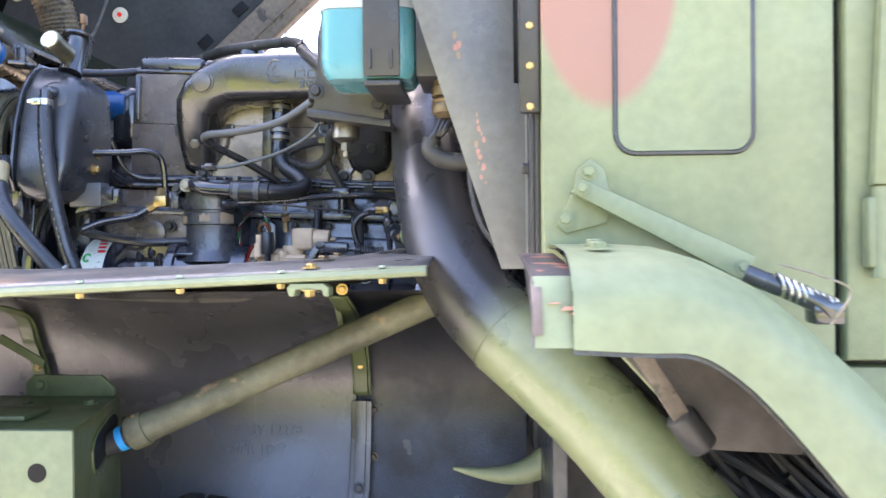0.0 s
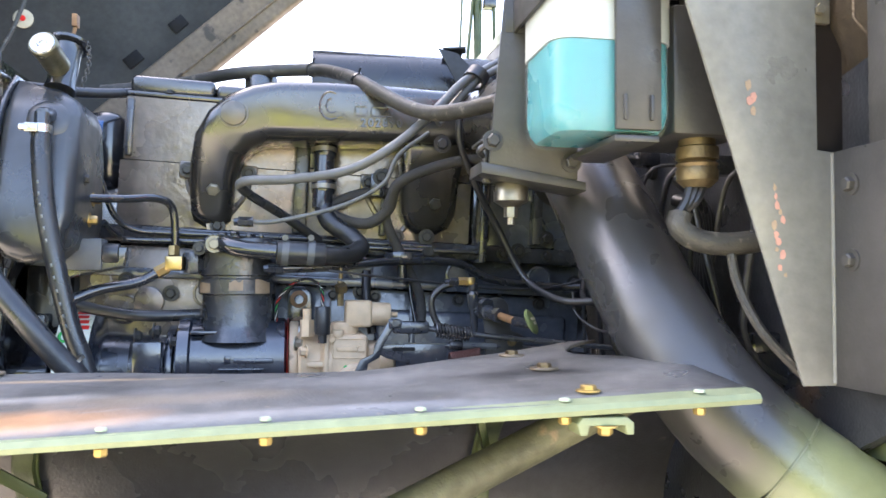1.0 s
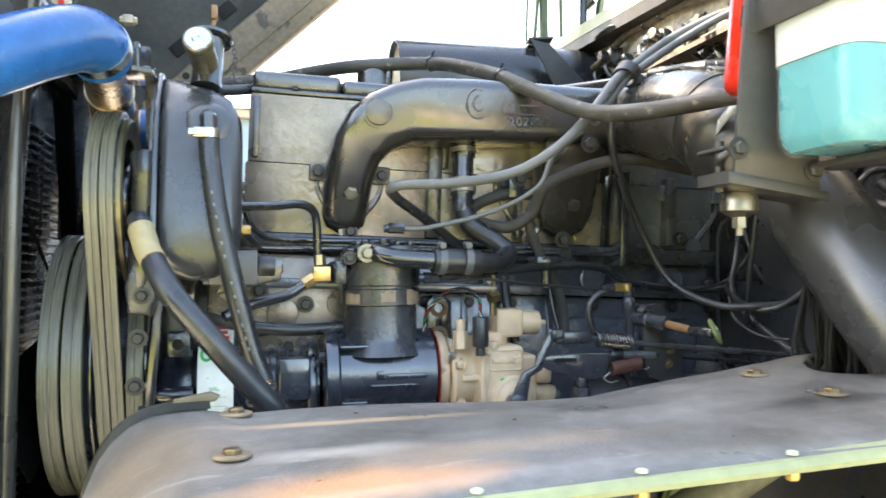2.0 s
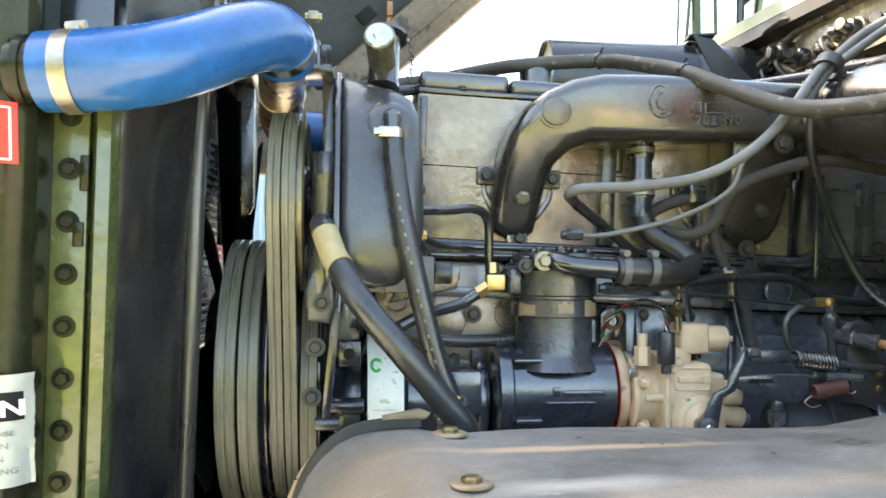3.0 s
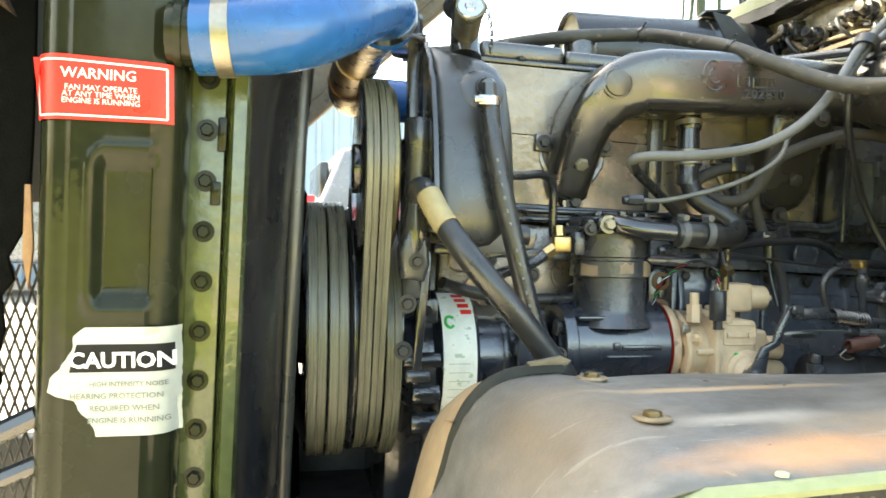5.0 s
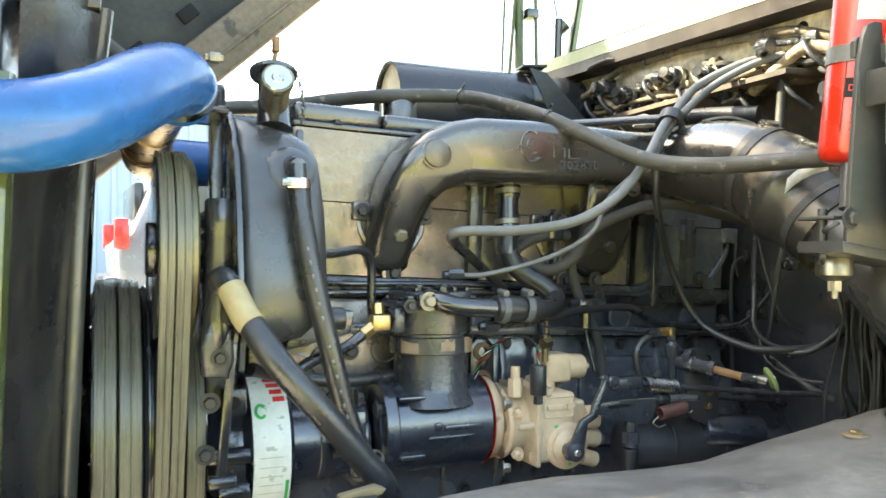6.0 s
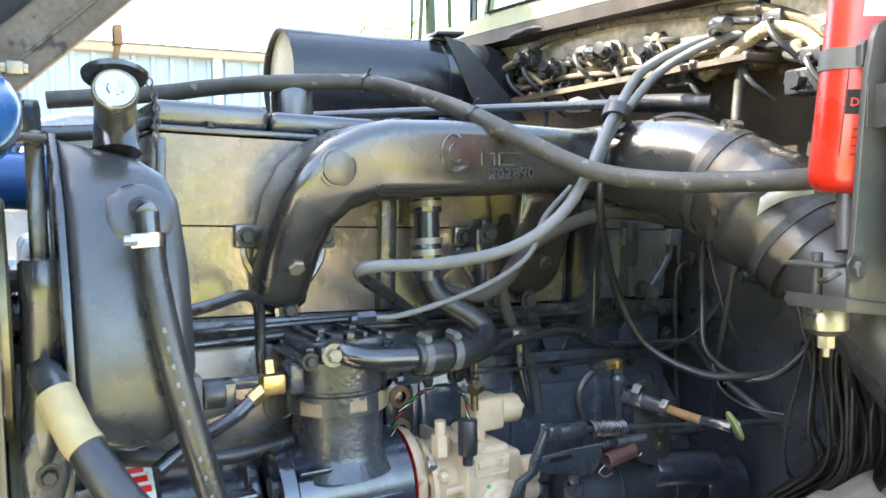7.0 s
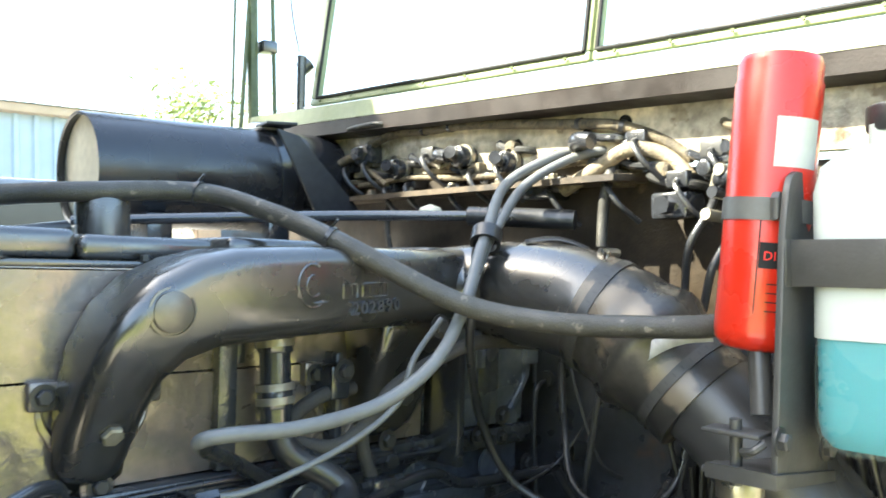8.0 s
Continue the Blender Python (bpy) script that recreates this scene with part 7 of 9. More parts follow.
    part("elbow", Shape().box((-0.795, 2.055, 1.617), (-0.765, 2.08, 1.643), 0.003).cyl((-0.782, 2.068, 1.643), (-0.782, 2.072, 1.66), 0.010, seg=6).cyl((-0.792, 2.066, 1.623), (-0.81, 2.062, 1.612), 0.011, seg=6), BRASS, b)
    u = thing("discharge_hose", "black rubber discharge hose with two steel clamps", "hose", at=(-0.5, 2.05, 1.66))
    part("hose", Shape().tube([(-0.595, 2.02, 1.651), (-0.55, 2.022, 1.648), (-0.508, 2.034, 1.646), (-0.468, 2.06, 1.650), (-0.448, 2.085, 1.664), (-0.465, 2.10, 1.685), (-0.505, 2.12, 1.715), (-0.518, 2.13, 1.75)], 0.0175, 16), RUBBER, u)
    part("sleeve", Shape().cyl((-0.60, 2.02, 1.651), (-0.515, 2.028, 1.647), 0.0215, bevel=0.002), RUBBER, u)
    for x in (-0.585, -0.540):
        part("clamp", Shape().ring((x - 0.006, 2.0215, 1.650), (x + 0.006, 2.022, 1.649), 0.0213, 0.002).cyl((x, 2.005, 1.676), (x, 2.03, 1.678), 0.006, seg=6), RELAY, u, "dark steel hose clamp")
    v = thing("crossover_pipe", "black vertical steel pipe with clamps under the manifold", "pipe", at=(-0.516, 2.14, 1.75))
    part("pipe", Shape().cyl((-0.519, 2.13, 1.74), (-0.513, 2.14, 1.90), 0.0195).cyl((-0.517, 2.134, 1.77), (-0.516, 2.137, 1.80), 0.0225, bevel=0.002).cyl((-0.514, 2.138, 1.84), (-0.513, 2.14, 1.87), 0.0225, bevel=0.002), BLACK, v)
    for z_ in (1.776, 1.793, 1.848):
        part("clamp_band", Shape().ring((-0.516, 2.135, z_), (-0.516, 2.136, z_ + 0.009), 0.0226, 0.0018), BOLT_WORN, v, "scuffed clamp band")


compressor()


def fuel_pump():
    p = thing("fuel_pump", "tan painted cast fuel injection pump", "fuel pump", at=(-0.48, 2.08, 1.4))
    y, z = 2.10, 1.45
    part("adapter", Shape().lathe([(0, 0.06), (0.005, 0.064), (0.03, 0.055), (0.04, 0.055), (0.045, 0.068), (0.06, 0.068)], (-0.56, y, z), (-0.3, y, z), 36), TAN, p)
    body = part("body", Shape().box((-0.508, 2.035, 1.385), (-0.435, 2.17, 1.503), 0.008, seg=3).box((-0.515, 2.03, 1.38), (-0.505, 2.175, 1.51), 0.004)
                .box((-0.437, 2.05, 1.40), (-0.405, 2.16, 1.485), 0.008, seg=3), TAN, p)
    part("cover_frame", loop_bead(rounded(-0.498, 1.462, -0.44, 1.496, 0.004, 2), 2.0345, 0.0015), TAN, body)
    part("raised_lettering", Shape().box((-0.492, 2.032, 1.474), (-0.455, 2.036, 1.483), 0.001).prism([(-0.452, 1.473), (-0.440, 1.476), (-0.441, 1.486), (-0.453, 1.483)], 2.032, 2.036), TAN, body, "raised maker's lettering as plain bars")
    part("governor", Shape().lathe([(0, 0.04), (0.006, 0.04), (0.009, 0.037), (0.010, 0.033), (0.015, 0.032), (0.022, 0.02), (0.03, 0.02)], (-0.455, 2.036, 1.413), (-0.455, 1.9, 1.413), 28), TAN, p)
    part("top_housing", Shape().cyl((-0.475, 2.09, 1.50), (-0.475, 2.09, 1.525), 0.026, bevel=0.004).box((-0.475, 2.065, 1.515), (-0.425, 2.115, 1.565), 0.006, seg=3).cyl((-0.43, 2.09, 1.54), (-0.39, 2.09, 1.538), 0.022, bevel=0.003).cyl((-0.39, 2.09, 1.538), (-0.376, 2.09, 1.538), 0.005), TAN, p)
    for a_, b_, r_ in (((-0.41, 2.07, 1.42), (-0.37, 2.07, 1.41), 0.017), ((-0.41, 2.05, 1.455), (-0.385, 2.045, 1.455), 0.02), ((-0.41, 2.06, 1.385), (-0.38, 2.06, 1.375), 0.014)):
        part("rear_boss", Shape().cyl(a_, b_, r_, bevel=0.003), TAN, p)
    part("rib", Shape().box((-0.545, 2.034, 1.445), (-0.512, 2.05, 1.456), 0.003), TAN, p)
    part("fitting_top", Shape().cyl((-0.49, 2.045, 1.498), (-0.49, 2.045, 1.512), 0.012, bevel=0.002), TAN, p)
    bolts(p, [(-0.545, 2.036, 1.474), (-0.546, 2.036, 1.406)], (-1, -0.35, 0), TAN, 0.0075, 0.010)
    bolts(p, [(-0.565, 2.055, 1.487), (-0.567, 2.055, 1.380)], (1, -0.3, 0), BAND, 0.0085, 0.012)
    part("plastic_cap", Shape().cyl((-0.372, 2.07, 1.41), (-0.36, 2.07, 1.408), 0.010), HOSE_GREY, p)
    part("solenoid", Shape().cyl((-0.518, 2.02, 1.505), (-0.518, 2.02, 1.555), 0.014, bevel=0.002).cyl((-0.518, 2.02, 1.49), (-0.518, 2.02, 1.506), 0.008, seg=6), RUBBER, p, "black shut-off solenoid")
    part("fitting", Shape().cyl((-0.545, 2.05, 1.50), (-0.545, 2.05, 1.53), 0.013, seg=6).cyl((-0.545, 2.05, 1.53), (-0.545, 2.05, 1.55), 0.008), TAN, p)
    part("brass_valve", Shape().cyl((-0.485, 2.055, 1.555), (-0.485, 2.055, 1.60), 0.006, seg=8).cyl((-0.492, 2.05, 1.585), (-0.476, 2.055, 1.589), 0.010, seg=6).cyl((-0.485, 2.05, 1.605), (-0.485, 2.05, 1.625), 0.004), BRASS_DULL, p, "small tarnished brass bleed valve")
    bolts(p, [(-0.50, 2.038, 1.495), (-0.51, 2.05, 1.395), (-0.445, 2.036, 1.395)], (0, -1, 0), TAN, 0.0065, 0.006)
    bolts(p, [(-0.475, 2.034, 1.445)], (0, -1, 0), INK_GREEN, 0.0045, 0.005, False)
    bolts(p, [(-0.463, 2.012, 1.387)], (0, -1, 0), INK_GREEN, 0.003, 0.004, False)
    lv = thing("throttle_lever", "black bolted throttle lever on the pump", "lever", at=(-0.46, 2.0, 1.41))
    part("arm", Shape().prism([(-0.475, 1.415), (-0.458, 1.40), (-0.447, 1.405), (-0.438, 1.455), (-0.418, 1.466), (-0.412, 1.485), (-0.392, 1.522), (-0.404, 1.528), (-0.427, 1.488), (-0.430, 1.472), (-0.452, 1.462)], 1.992, 2.001, "y", 0.0015), LINK, lv)
    part("clamp_hub", Shape().cyl((-0.463, 2.012, 1.411), (-0.463, 1.987, 1.411), 0.0155, bevel=0.002).box((-0.478, 1.99, 1.398), (-0.452, 2.002, 1.408), 0.002), LINK, lv)
    bolts(lv, [(-0.463, 1.987, 1.411)], (0, -1, 0), STEEL, 0.0062, 0.005, False)
    bk = thing("throttle_bracket", "black slotted throttle bracket with spring linkage", "bracket", at=(-0.36, 2.0, 1.48))
    part("plate", Shape().prism([(-0.424, 1.487), (-0.360, 1.490), (-0.296, 1.489), (-0.298, 1.464), (-0.316, 1.445), (-0.338, 1.447), (-0.405, 1.464), (-0.420, 1.472)], 1.996, 2.001, "y", 0.001), LINK, bk)
    part("worn_edge", Shape().tube([(-0.422, 1.9965, 1.4868), (-0.360, 1.9965, 1.4898), (-0.297, 1.9965, 1.4888)], 0.0011, 6, 2), BOLT_WORN, bk, "worn bright upper edge")
    part("slot", Shape().prism(rounded(-0.396, 1.477, -0.354, 1.4835, 0.003, 3), 1.9952, 1.9962), INK_BLACK, bk)
    part("yoke", Shape().box((-0.395, 1.986, 1.508), (-0.33, 2.010, 1.530), 0.005).box((-0.402, 1.984, 1.517), (-0.38, 1.990, 1.533), 0.003).box((-0.402, 2.006, 1.517), (-0.38, 2.012, 1.533), 0.003), LINK, bk)
    part("pivot", Shape().cyl((-0.392, 1.981, 1.527), (-0.392, 2.014, 1.527), 0.006, seg=12), LINK, bk)
    part("rod", Shape().tube([(-0.335, 2.0, 1.517), (-0.25, 2.0, 1.506), (-0.15, 1.99, 1.496), (0.05, 1.96, 1.478)], 0.0052, 10, 2), LINK, bk)
    part("spring", Shape().tube([(-0.318 + 0.00054 * i, 2.0 + 0.0125 * math.cos(i * 0.6), 1.514 - 0.00007 * i + 0.0125 * math.sin(i * 0.6)) for i in range(122)], 0.0019, 6, 1), DARK_STEEL, bk, "dark steel coil spring")
    part("second_rod", Shape().tube([(-0.30, 2.0, 1.486), (-0.246, 2.0, 1.485), (-0.16, 2.01, 1.480), (-0.02, 2.03, 1.462), (0.05, 2.05, 1.45)], 0.0055, 10, 3), LINK, bk)
    part("rod_end", Shape().cyl((-0.292, 2.0, 1.487), (-0.268, 2.0, 1.486), 0.0088, bevel=0.002), RUBBER, bk)
    part("adjuster", Shape().cyl((-0.268, 2.0, 1.486), (-0.205, 2.004, 1.483), 0.007, seg=8), HOSE_GREY, bk, "grey threaded adjuster")
    part("rust_spring", Shape().tube([(-0.292 + 0.00026 * i, 1.992 + 0.0105 * math.cos(i * 0.55), 1.4625 + 0.00004 * i + 0.0105 * math.sin(i * 0.55)) for i in range(210)], 0.0018, 6, 1), SPRING_RED, bk, "dark red brown return spring")
    part("spring_hook", Shape().tube([(-0.295, 1.992, 1.457), (-0.306, 1.992, 1.448), (-0.296, 1.99, 1.440), (-0.282, 1.99, 1.443)], 0.0012, 6, 3), BOLT_WORN, bk)
    part("spring_hook", Shape().tube([(-0.24, 1.992, 1.463), (-0.228, 1.99, 1.460), (-0.223, 1.99, 1.464)], 0.0012, 6, 3), BOLT_WORN, bk)
    part("ball_joint", Shape().cyl((-0.339, 2.01, 1.45), (-0.339, 2.01, 1.432), 0.011, bevel=0.002).cyl((-0.340, 2.01, 1.432), (-0.340, 2.01, 1.412), 0.0155, seg=6).cyl((-0.340, 2.01, 1.412), (-0.341, 2.01, 1.405), 0.012).cyl((-0.341, 2.01, 1.403), (-0.341, 2.01, 1.398), 0.0135), LINK, bk)
    part("drop_hose", Shape().cyl((-0.341, 2.01, 1.398), (-0.341, 2.01, 1.30), 0.0125, seg=14), RUBBER, bk)


fuel_pump()


def shut_off():
    s_ = thing("pull_knob", "olive pull knob on a rusty rod through a black bracket", "pull handle", at=(-0.19, 1.95, 1.53))
    part("bracket", Shape().prism([(-0.230, 1.550), (-0.226, 1.563), (-0.217, 1.571), (-0.203, 1.573), (-0.190, 1.569), (-0.183, 1.560), (-0.181, 1.546), (-0.177, 1.512), (-0.155, 1.504), (-0.153, 1.45), (-0.156, 1.438), (-0.181, 1.432), (-0.215, 1.445), (-0.224, 1.455), (-0.226, 1.50)], 2.0, 2.007, "y", 0.0015), BRACKET, s_, "dark upright plate with a rounded top")
    bolts(s_, [(-0.176, 2.0, 1.492), (-0.180, 2.0, 1.467)], (0, -1, 0), BRASS_DULL, 0.0055, 0.005)
    part("hex_nut", Shape().cyl((-0.229, 2.0, 1.557), (-0.224, 1.988, 1.556), 0.0155, seg=6), LINK, s_)
    part("tee_valve", Shape().lathe([(0, 0.010), (0.012, 0.010), (0.016, 0.0075), (0.022, 0.0125), (0.045, 0.0115), (0.05, 0.008), (0.09, 0.0065)], (-0.246, 2.02, 1.600), (-0.240, 2.022, 1.50), 16).cyl((-0.244, 2.02, 1.57), (-0.205, 2.03, 1.556), 0.010, bevel=0.002), LINK, s_, "black tee fitting")
    part("brass_elbow", Shape().box((-0.256, 2.01, 1.594), (-0.242, 2.028, 1.609), 0.003).cyl((-0.272, 2.02, 1.601), (-0.254, 2.02, 1.601), 0.0085, seg=6), BRASS, s_, "brass elbow fitting")
    part("ferrule", Shape().cyl((-0.236, 2.03, 1.548), (-0.222, 1.985, 1.546), 0.014, bevel=0.002).cyl((-0.222, 1.985, 1.546), (-0.214, 1.955, 1.542), 0.0115).cyl((-0.214, 1.955, 1.542), (-0.211, 1.945, 1.541), 0.014, seg=6), LINK, s_)
    part("rod", Shape().cyl((-0.211, 1.945, 1.541), (-0.198, 1.89, 1.534), 0.0068), RUSTY, s_, "rusty brown rod")
    part("boot", Shape().cyl((-0.199, 1.893, 1.534), (-0.185, 1.848, 1.533), 0.0085, bevel=0.002), BLACK, s_)
    k = Shape()
    k.lathe([(0, 0.010), (0.002, 0.020), (0.005, 0.0225), (0.008, 0.020), (0.010, 0.008)], (-0.188, 1.848, 1.534), (-0.143, 1.822, 1.558), 28)
    part("knob", k, WIRE_GREEN, s_, "olive disc knob with worn pale lettering")
    d = Vector((0.045, -0.026, 0.024)).normalized()
    face = Matrix.Translation(Vector((-0.188, 1.848, 1.534)) + d * 0.0085) @ d.to_track_quat("Z", "Y").to_matrix().to_4x4()
    for row, count in ((0.0035, 5), (-0.0045, 3)):
        for i in range(count):
            x = (i - (count - 1) / 2) * 0.0046
            part("knob_mark", Shape().box((x - 0.0016, row - 0.0022, 0.0), (x + 0.0016, row + 0.0022, 0.0022), 0.0, face), CREAM, s_, "worn pale lettering as plain bars")


shut_off()


# ==== hoses and lines over the engine ====
def line_thing(name, text, points, r, material, category="hose", seg=10, steps=6):
    t = thing(name, text, category, at=points[0])
    part("line", Shape().tube(points, r, seg, steps), material, t)
    return t


big = [(-1.0, 2.45, 2.02), (-0.847, 2.420, 2.033), (-0.769, 2.380, 2.042), (-0.683, 2.330, 2.047), (-0.539, 2.290, 2.050), (-0.484, 2.200, 2.021), (-0.454, 2.100, 1.984), (-0.414, 2.030, 1.944), (-0.372, 1.970, 1.908), (-0.337, 1.920, 1.889), (-0.301, 1.840, 1.879), (-0.265, 1.770, 1.878), (-0.236, 1.715, 1.879), (-0.20, 1.692, 1.881), (-0.13, 1.685, 1.88)]
t = line_thing("breather_hose", "long dusty grey rubber hose draped over the manifold", big, 0.0135, RUBBER_GREY, seg=14)
for k in (4, 6):
    d = (Vector(big[k + 1]) - Vector(big[k])).normalized()
    part("cable_tie", Shape().ring(Vector(big[k]) - d * 0.003, Vector(big[k]) + d * 0.003, 0.0136, 0.002).tube([Vector(big[k]) + Vector((0, 0, 0.014)), Vector(big[k]) + Vector((0.004, -0.01, 0.024))], 0.002, 5), RUBBER, t)
W1 = [(-0.522, 2.140, 1.677), (-0.592, 2.100, 1.723), (-0.648, 2.060, 1.754), (-0.667, 2.040, 1.770), (-0.647, 2.020, 1.777), (-0.571, 1.990, 1.778), (-0.477, 1.970, 1.794), (-0.402, 1.960, 1.836), (-0.332, 1.980, 1.899), (-0.273, 2.010, 1.963), (-0.238, 2.030, 1.989), (-0.12, 2.099, 2.068), (-0.03, 2.079, 2.115), (0.03, 2.054, 2.131)]
t = line_thing("grey_hose", "smooth grey plastic hose curving over the engine side", W1, 0.0084, HOSE_GREY, seg=12)
part("black_sleeve", Shape().tube(W1[:4], 0.0087, 12), RUBBER, t, "black lower length of the hose")
W2 = [(-0.316, 2.000, 1.888), (-0.259, 2.020, 1.956), (-0.229, 2.030, 1.984), (-0.205, 2.040, 1.999), (-0.1, 2.077, 2.066), (-0.02, 2.047, 2.112), (0.04, 1.998, 2.13)]
line_thing("grey_hose", "smooth grey plastic hose running to the firewall", W2, 0.0077, HOSE_GREY, seg=12)
cl = thing("hose_clip", "black rubber clip holding the grey hoses", "clip", at=(-0.237, 2.03, 1.985))
part("band", Shape().ring((-0.245, 2.026, 1.975), (-0.232, 2.034, 1.992), 0.017, 0.005), RUBBER, cl)
part("tail", Shape().box((-0.225, 2.03, 1.965), (-0.205, 2.04, 1.985), 0.003), RUBBER, cl)
LINES = (
    ("vent_hose", "thin black hose hanging down the engine side", [(-0.258, 2.030, 1.971), (-0.271, 2.030, 1.877), (-0.240, 2.060, 1.803), (-0.176, 2.100, 1.702), (-0.129, 2.080, 1.609), (-0.086, 2.000, 1.569), (-0.032, 1.950, 1.568), (0.02, 1.93, 1.575), (0.08, 1.93, 1.60)], 0.0068, RUBBER),
    ("air_line", "thin grey steel air line from the compressor", [(-0.653, 2.050, 1.706), (-0.602, 2.040, 1.707), (-0.490, 2.030, 1.735), (-0.413, 2.020, 1.777), (-0.385, 2.020, 1.830), (-0.327, 2.030, 1.876)], 0.0042, HOSE_GREY),
    ("braided_hose", "dark braided hose looping behind the grey hose", [(0.03, 2.080, 1.80), (-0.073, 2.080, 1.817), (-0.208, 2.060, 1.834), (-0.293, 2.060, 1.822), (-0.378, 2.070, 1.785), (-0.393, 2.100, 1.739), (-0.436, 2.120, 1.711), (-0.495, 2.130, 1.727), (-0.494, 2.140, 1.750), (-0.439, 2.150, 1.773), (-0.376, 2.160, 1.776)], 0.0105, BRAID),
    ("braided_hose", "dark braided hose going down to the pump", [(-0.378, 2.070, 1.785), (-0.398, 2.110, 1.729), (-0.369, 2.130, 1.660), (-0.329, 2.130, 1.578), (-0.325, 2.120, 1.510)], 0.0095, BRAID),
    ("control_wire", "thin black control wire across the engine side", [(-0.508, 2.020, 1.619), (-0.343, 2.060, 1.602), (-0.151, 2.100, 1.586), (-0.013, 2.100, 1.604), (0.03, 2.080, 1.650), (0.04, 2.050, 1.70)], 0.0025, RUBBER),
    ("fuel_line", "black steel fuel line along the block", [(-0.60, 2.03, 1.622), (-0.495, 2.060, 1.627), (-0.383, 2.100, 1.639), (-0.255, 2.130, 1.638), (-0.183, 2.140, 1.607), (-0.047, 2.140, 1.592), (0.036, 2.120, 1.593)], 0.0085, BLACK),
    ("fuel_line", "black hose elbow with brass end", [(-0.306, 2.02, 1.515), (-0.318, 2.02, 1.540), (-0.321, 2.02, 1.568), (-0.304, 2.02, 1.589), (-0.272, 2.02, 1.601)], 0.006, RUBBER),
    ("oil_line", "black bent steel line beside the tank", [(-0.916, 2.000, 1.737), (-0.859, 2.040, 1.741), (-0.813, 2.070, 1.746), (-0.788, 2.090, 1.729), (-0.784, 2.100, 1.666), (-0.782, 2.100, 1.637)], 0.0075, BLACK),
    ("oil_line", "black steel line into the brass fitting", [(-0.935, 2.0, 1.565), (-0.895, 2.020, 1.583), (-0.841, 2.050, 1.595), (-0.81, 2.062, 1.612)], 0.009, BLACK),
    ("oil_line", "thin black steel line along the head", [(-0.916, 2.100, 1.780), (-0.896, 2.120, 1.720), (-0.867, 2.140, 1.694), (-0.798, 2.160, 1.689), (-0.60, 2.170, 1.685), (-0.30, 2.165, 1.67)], 0.0055, BLACK),
    ("oil_line", "thin black steel line below the head", [(-0.905, 2.080, 1.703), (-0.887, 2.120, 1.681), (-0.858, 2.150, 1.675), (-0.60, 2.165, 1.672), (-0.2, 2.16, 1.66)], 0.0055, BLACK),
    ("oil_hose", "black rubber hose behind the compressor", [(-0.98, 2.08, 1.565), (-0.942, 2.100, 1.552), (-0.886, 2.100, 1.541), (-0.820, 2.100, 1.535), (-0.741, 2.120, 1.537)], 0.0105, RUBBER),
    ("wiring_hose", "black hose dropping beside the intake pipe", [(0.06, 2.13, 1.80), (0.045, 2.12, 1.73), (0.02, 2.095, 1.655), (-0.021, 2.050, 1.594), (-0.040, 1.980, 1.568), (-0.014, 1.930, 1.565), (0.033, 1.900, 1.605), (0.055, 1.89, 1.67), (0.075, 1.90, 1.74)], 0.006, RUBBER),
    ("wiring_hose", "black hose behind the pull knob", [(0.0, 2.100, 1.60), (0.03, 2.080, 1.545), (0.04, 2.000, 1.50), (0.075, 1.95, 1.47)], 0.009, RUBBER),
    ("control_wire", "thin black looping wire by the pull knob", [(-0.059, 2.000, 1.582), (-0.060, 1.980, 1.545), (-0.032, 1.950, 1.517), (-0.009, 1.900, 1.513)], 0.0025, RUBBER),
    ("vertical_line", "thin black vertical steel line", [(-0.345, 2.15, 1.64), (-0.345, 2.14, 1.58), (-0.335, 2.13, 1.52)], 0.004, BLACK),
    ("vertical_line", "black vertical hose behind the pump", [(-0.43, 2.16, 1.62), (-0.43, 2.14, 1.56), (-0.42, 2.13, 1.50)], 0.009, RUBBER),
    ("cross_rod", "dark steel rod above the rocker covers", [(-0.6, 2.60, 2.02), (-0.25, 2.377, 2.027), (-0.1, 2.199, 2.024)], 0.009, BLACK),
    ("cross_hose", "black hose with blue marks above the manifold", [(-0.1, 2.199, 2.024), (-0.05, 2.10, 2.018), (-0.02, 2.04, 2.013)], 0.0165, RUBBER),
    ("thermostat_hose", "black hose across the engine front", [(-1.06, 2.08, 1.94), (-0.95, 2.18, 1.955), (-0.85, 2.26, 1.98), (-0.7, 2.33, 2.0)], 0.010, RUBBER),
)
for name, text, pts, r, m in LINES:
    line_thing(name, text, pts, r, m, "hose" if "hose" in name else "line")
wl = thing("pump_wiring", "twisted red green and white wires to the solenoid", "wires", at=(-0.57, 2.05, 1.59))
wp = [(-0.601, 2.090, 1.526), (-0.598, 2.070, 1.564), (-0.571, 2.050, 1.595), (-0.543, 2.030, 1.604), (-0.521, 2.020, 1.586), (-0.518, 2.020, 1.555)]
for k, m in enumerate((INK_BLACK, INK_GREEN, INK_BLACK, INK_WHITE, INK_BLACK, RED_LABEL)):
    fine = smooth(wp, 10)
    part("wire", Shape().tube([p + Vector((0.0016 * math.cos(i * 0.55 + k * 1.05), 0.0016 * math.sin(i * 0.55 + k * 1.05), 0.0008 * math.sin(i * 0.55 + k))) for i, p in enumerate(fine)], 0.0018 if k in (0, 2, 4) else 0.0011, 6, 1), m, wl)
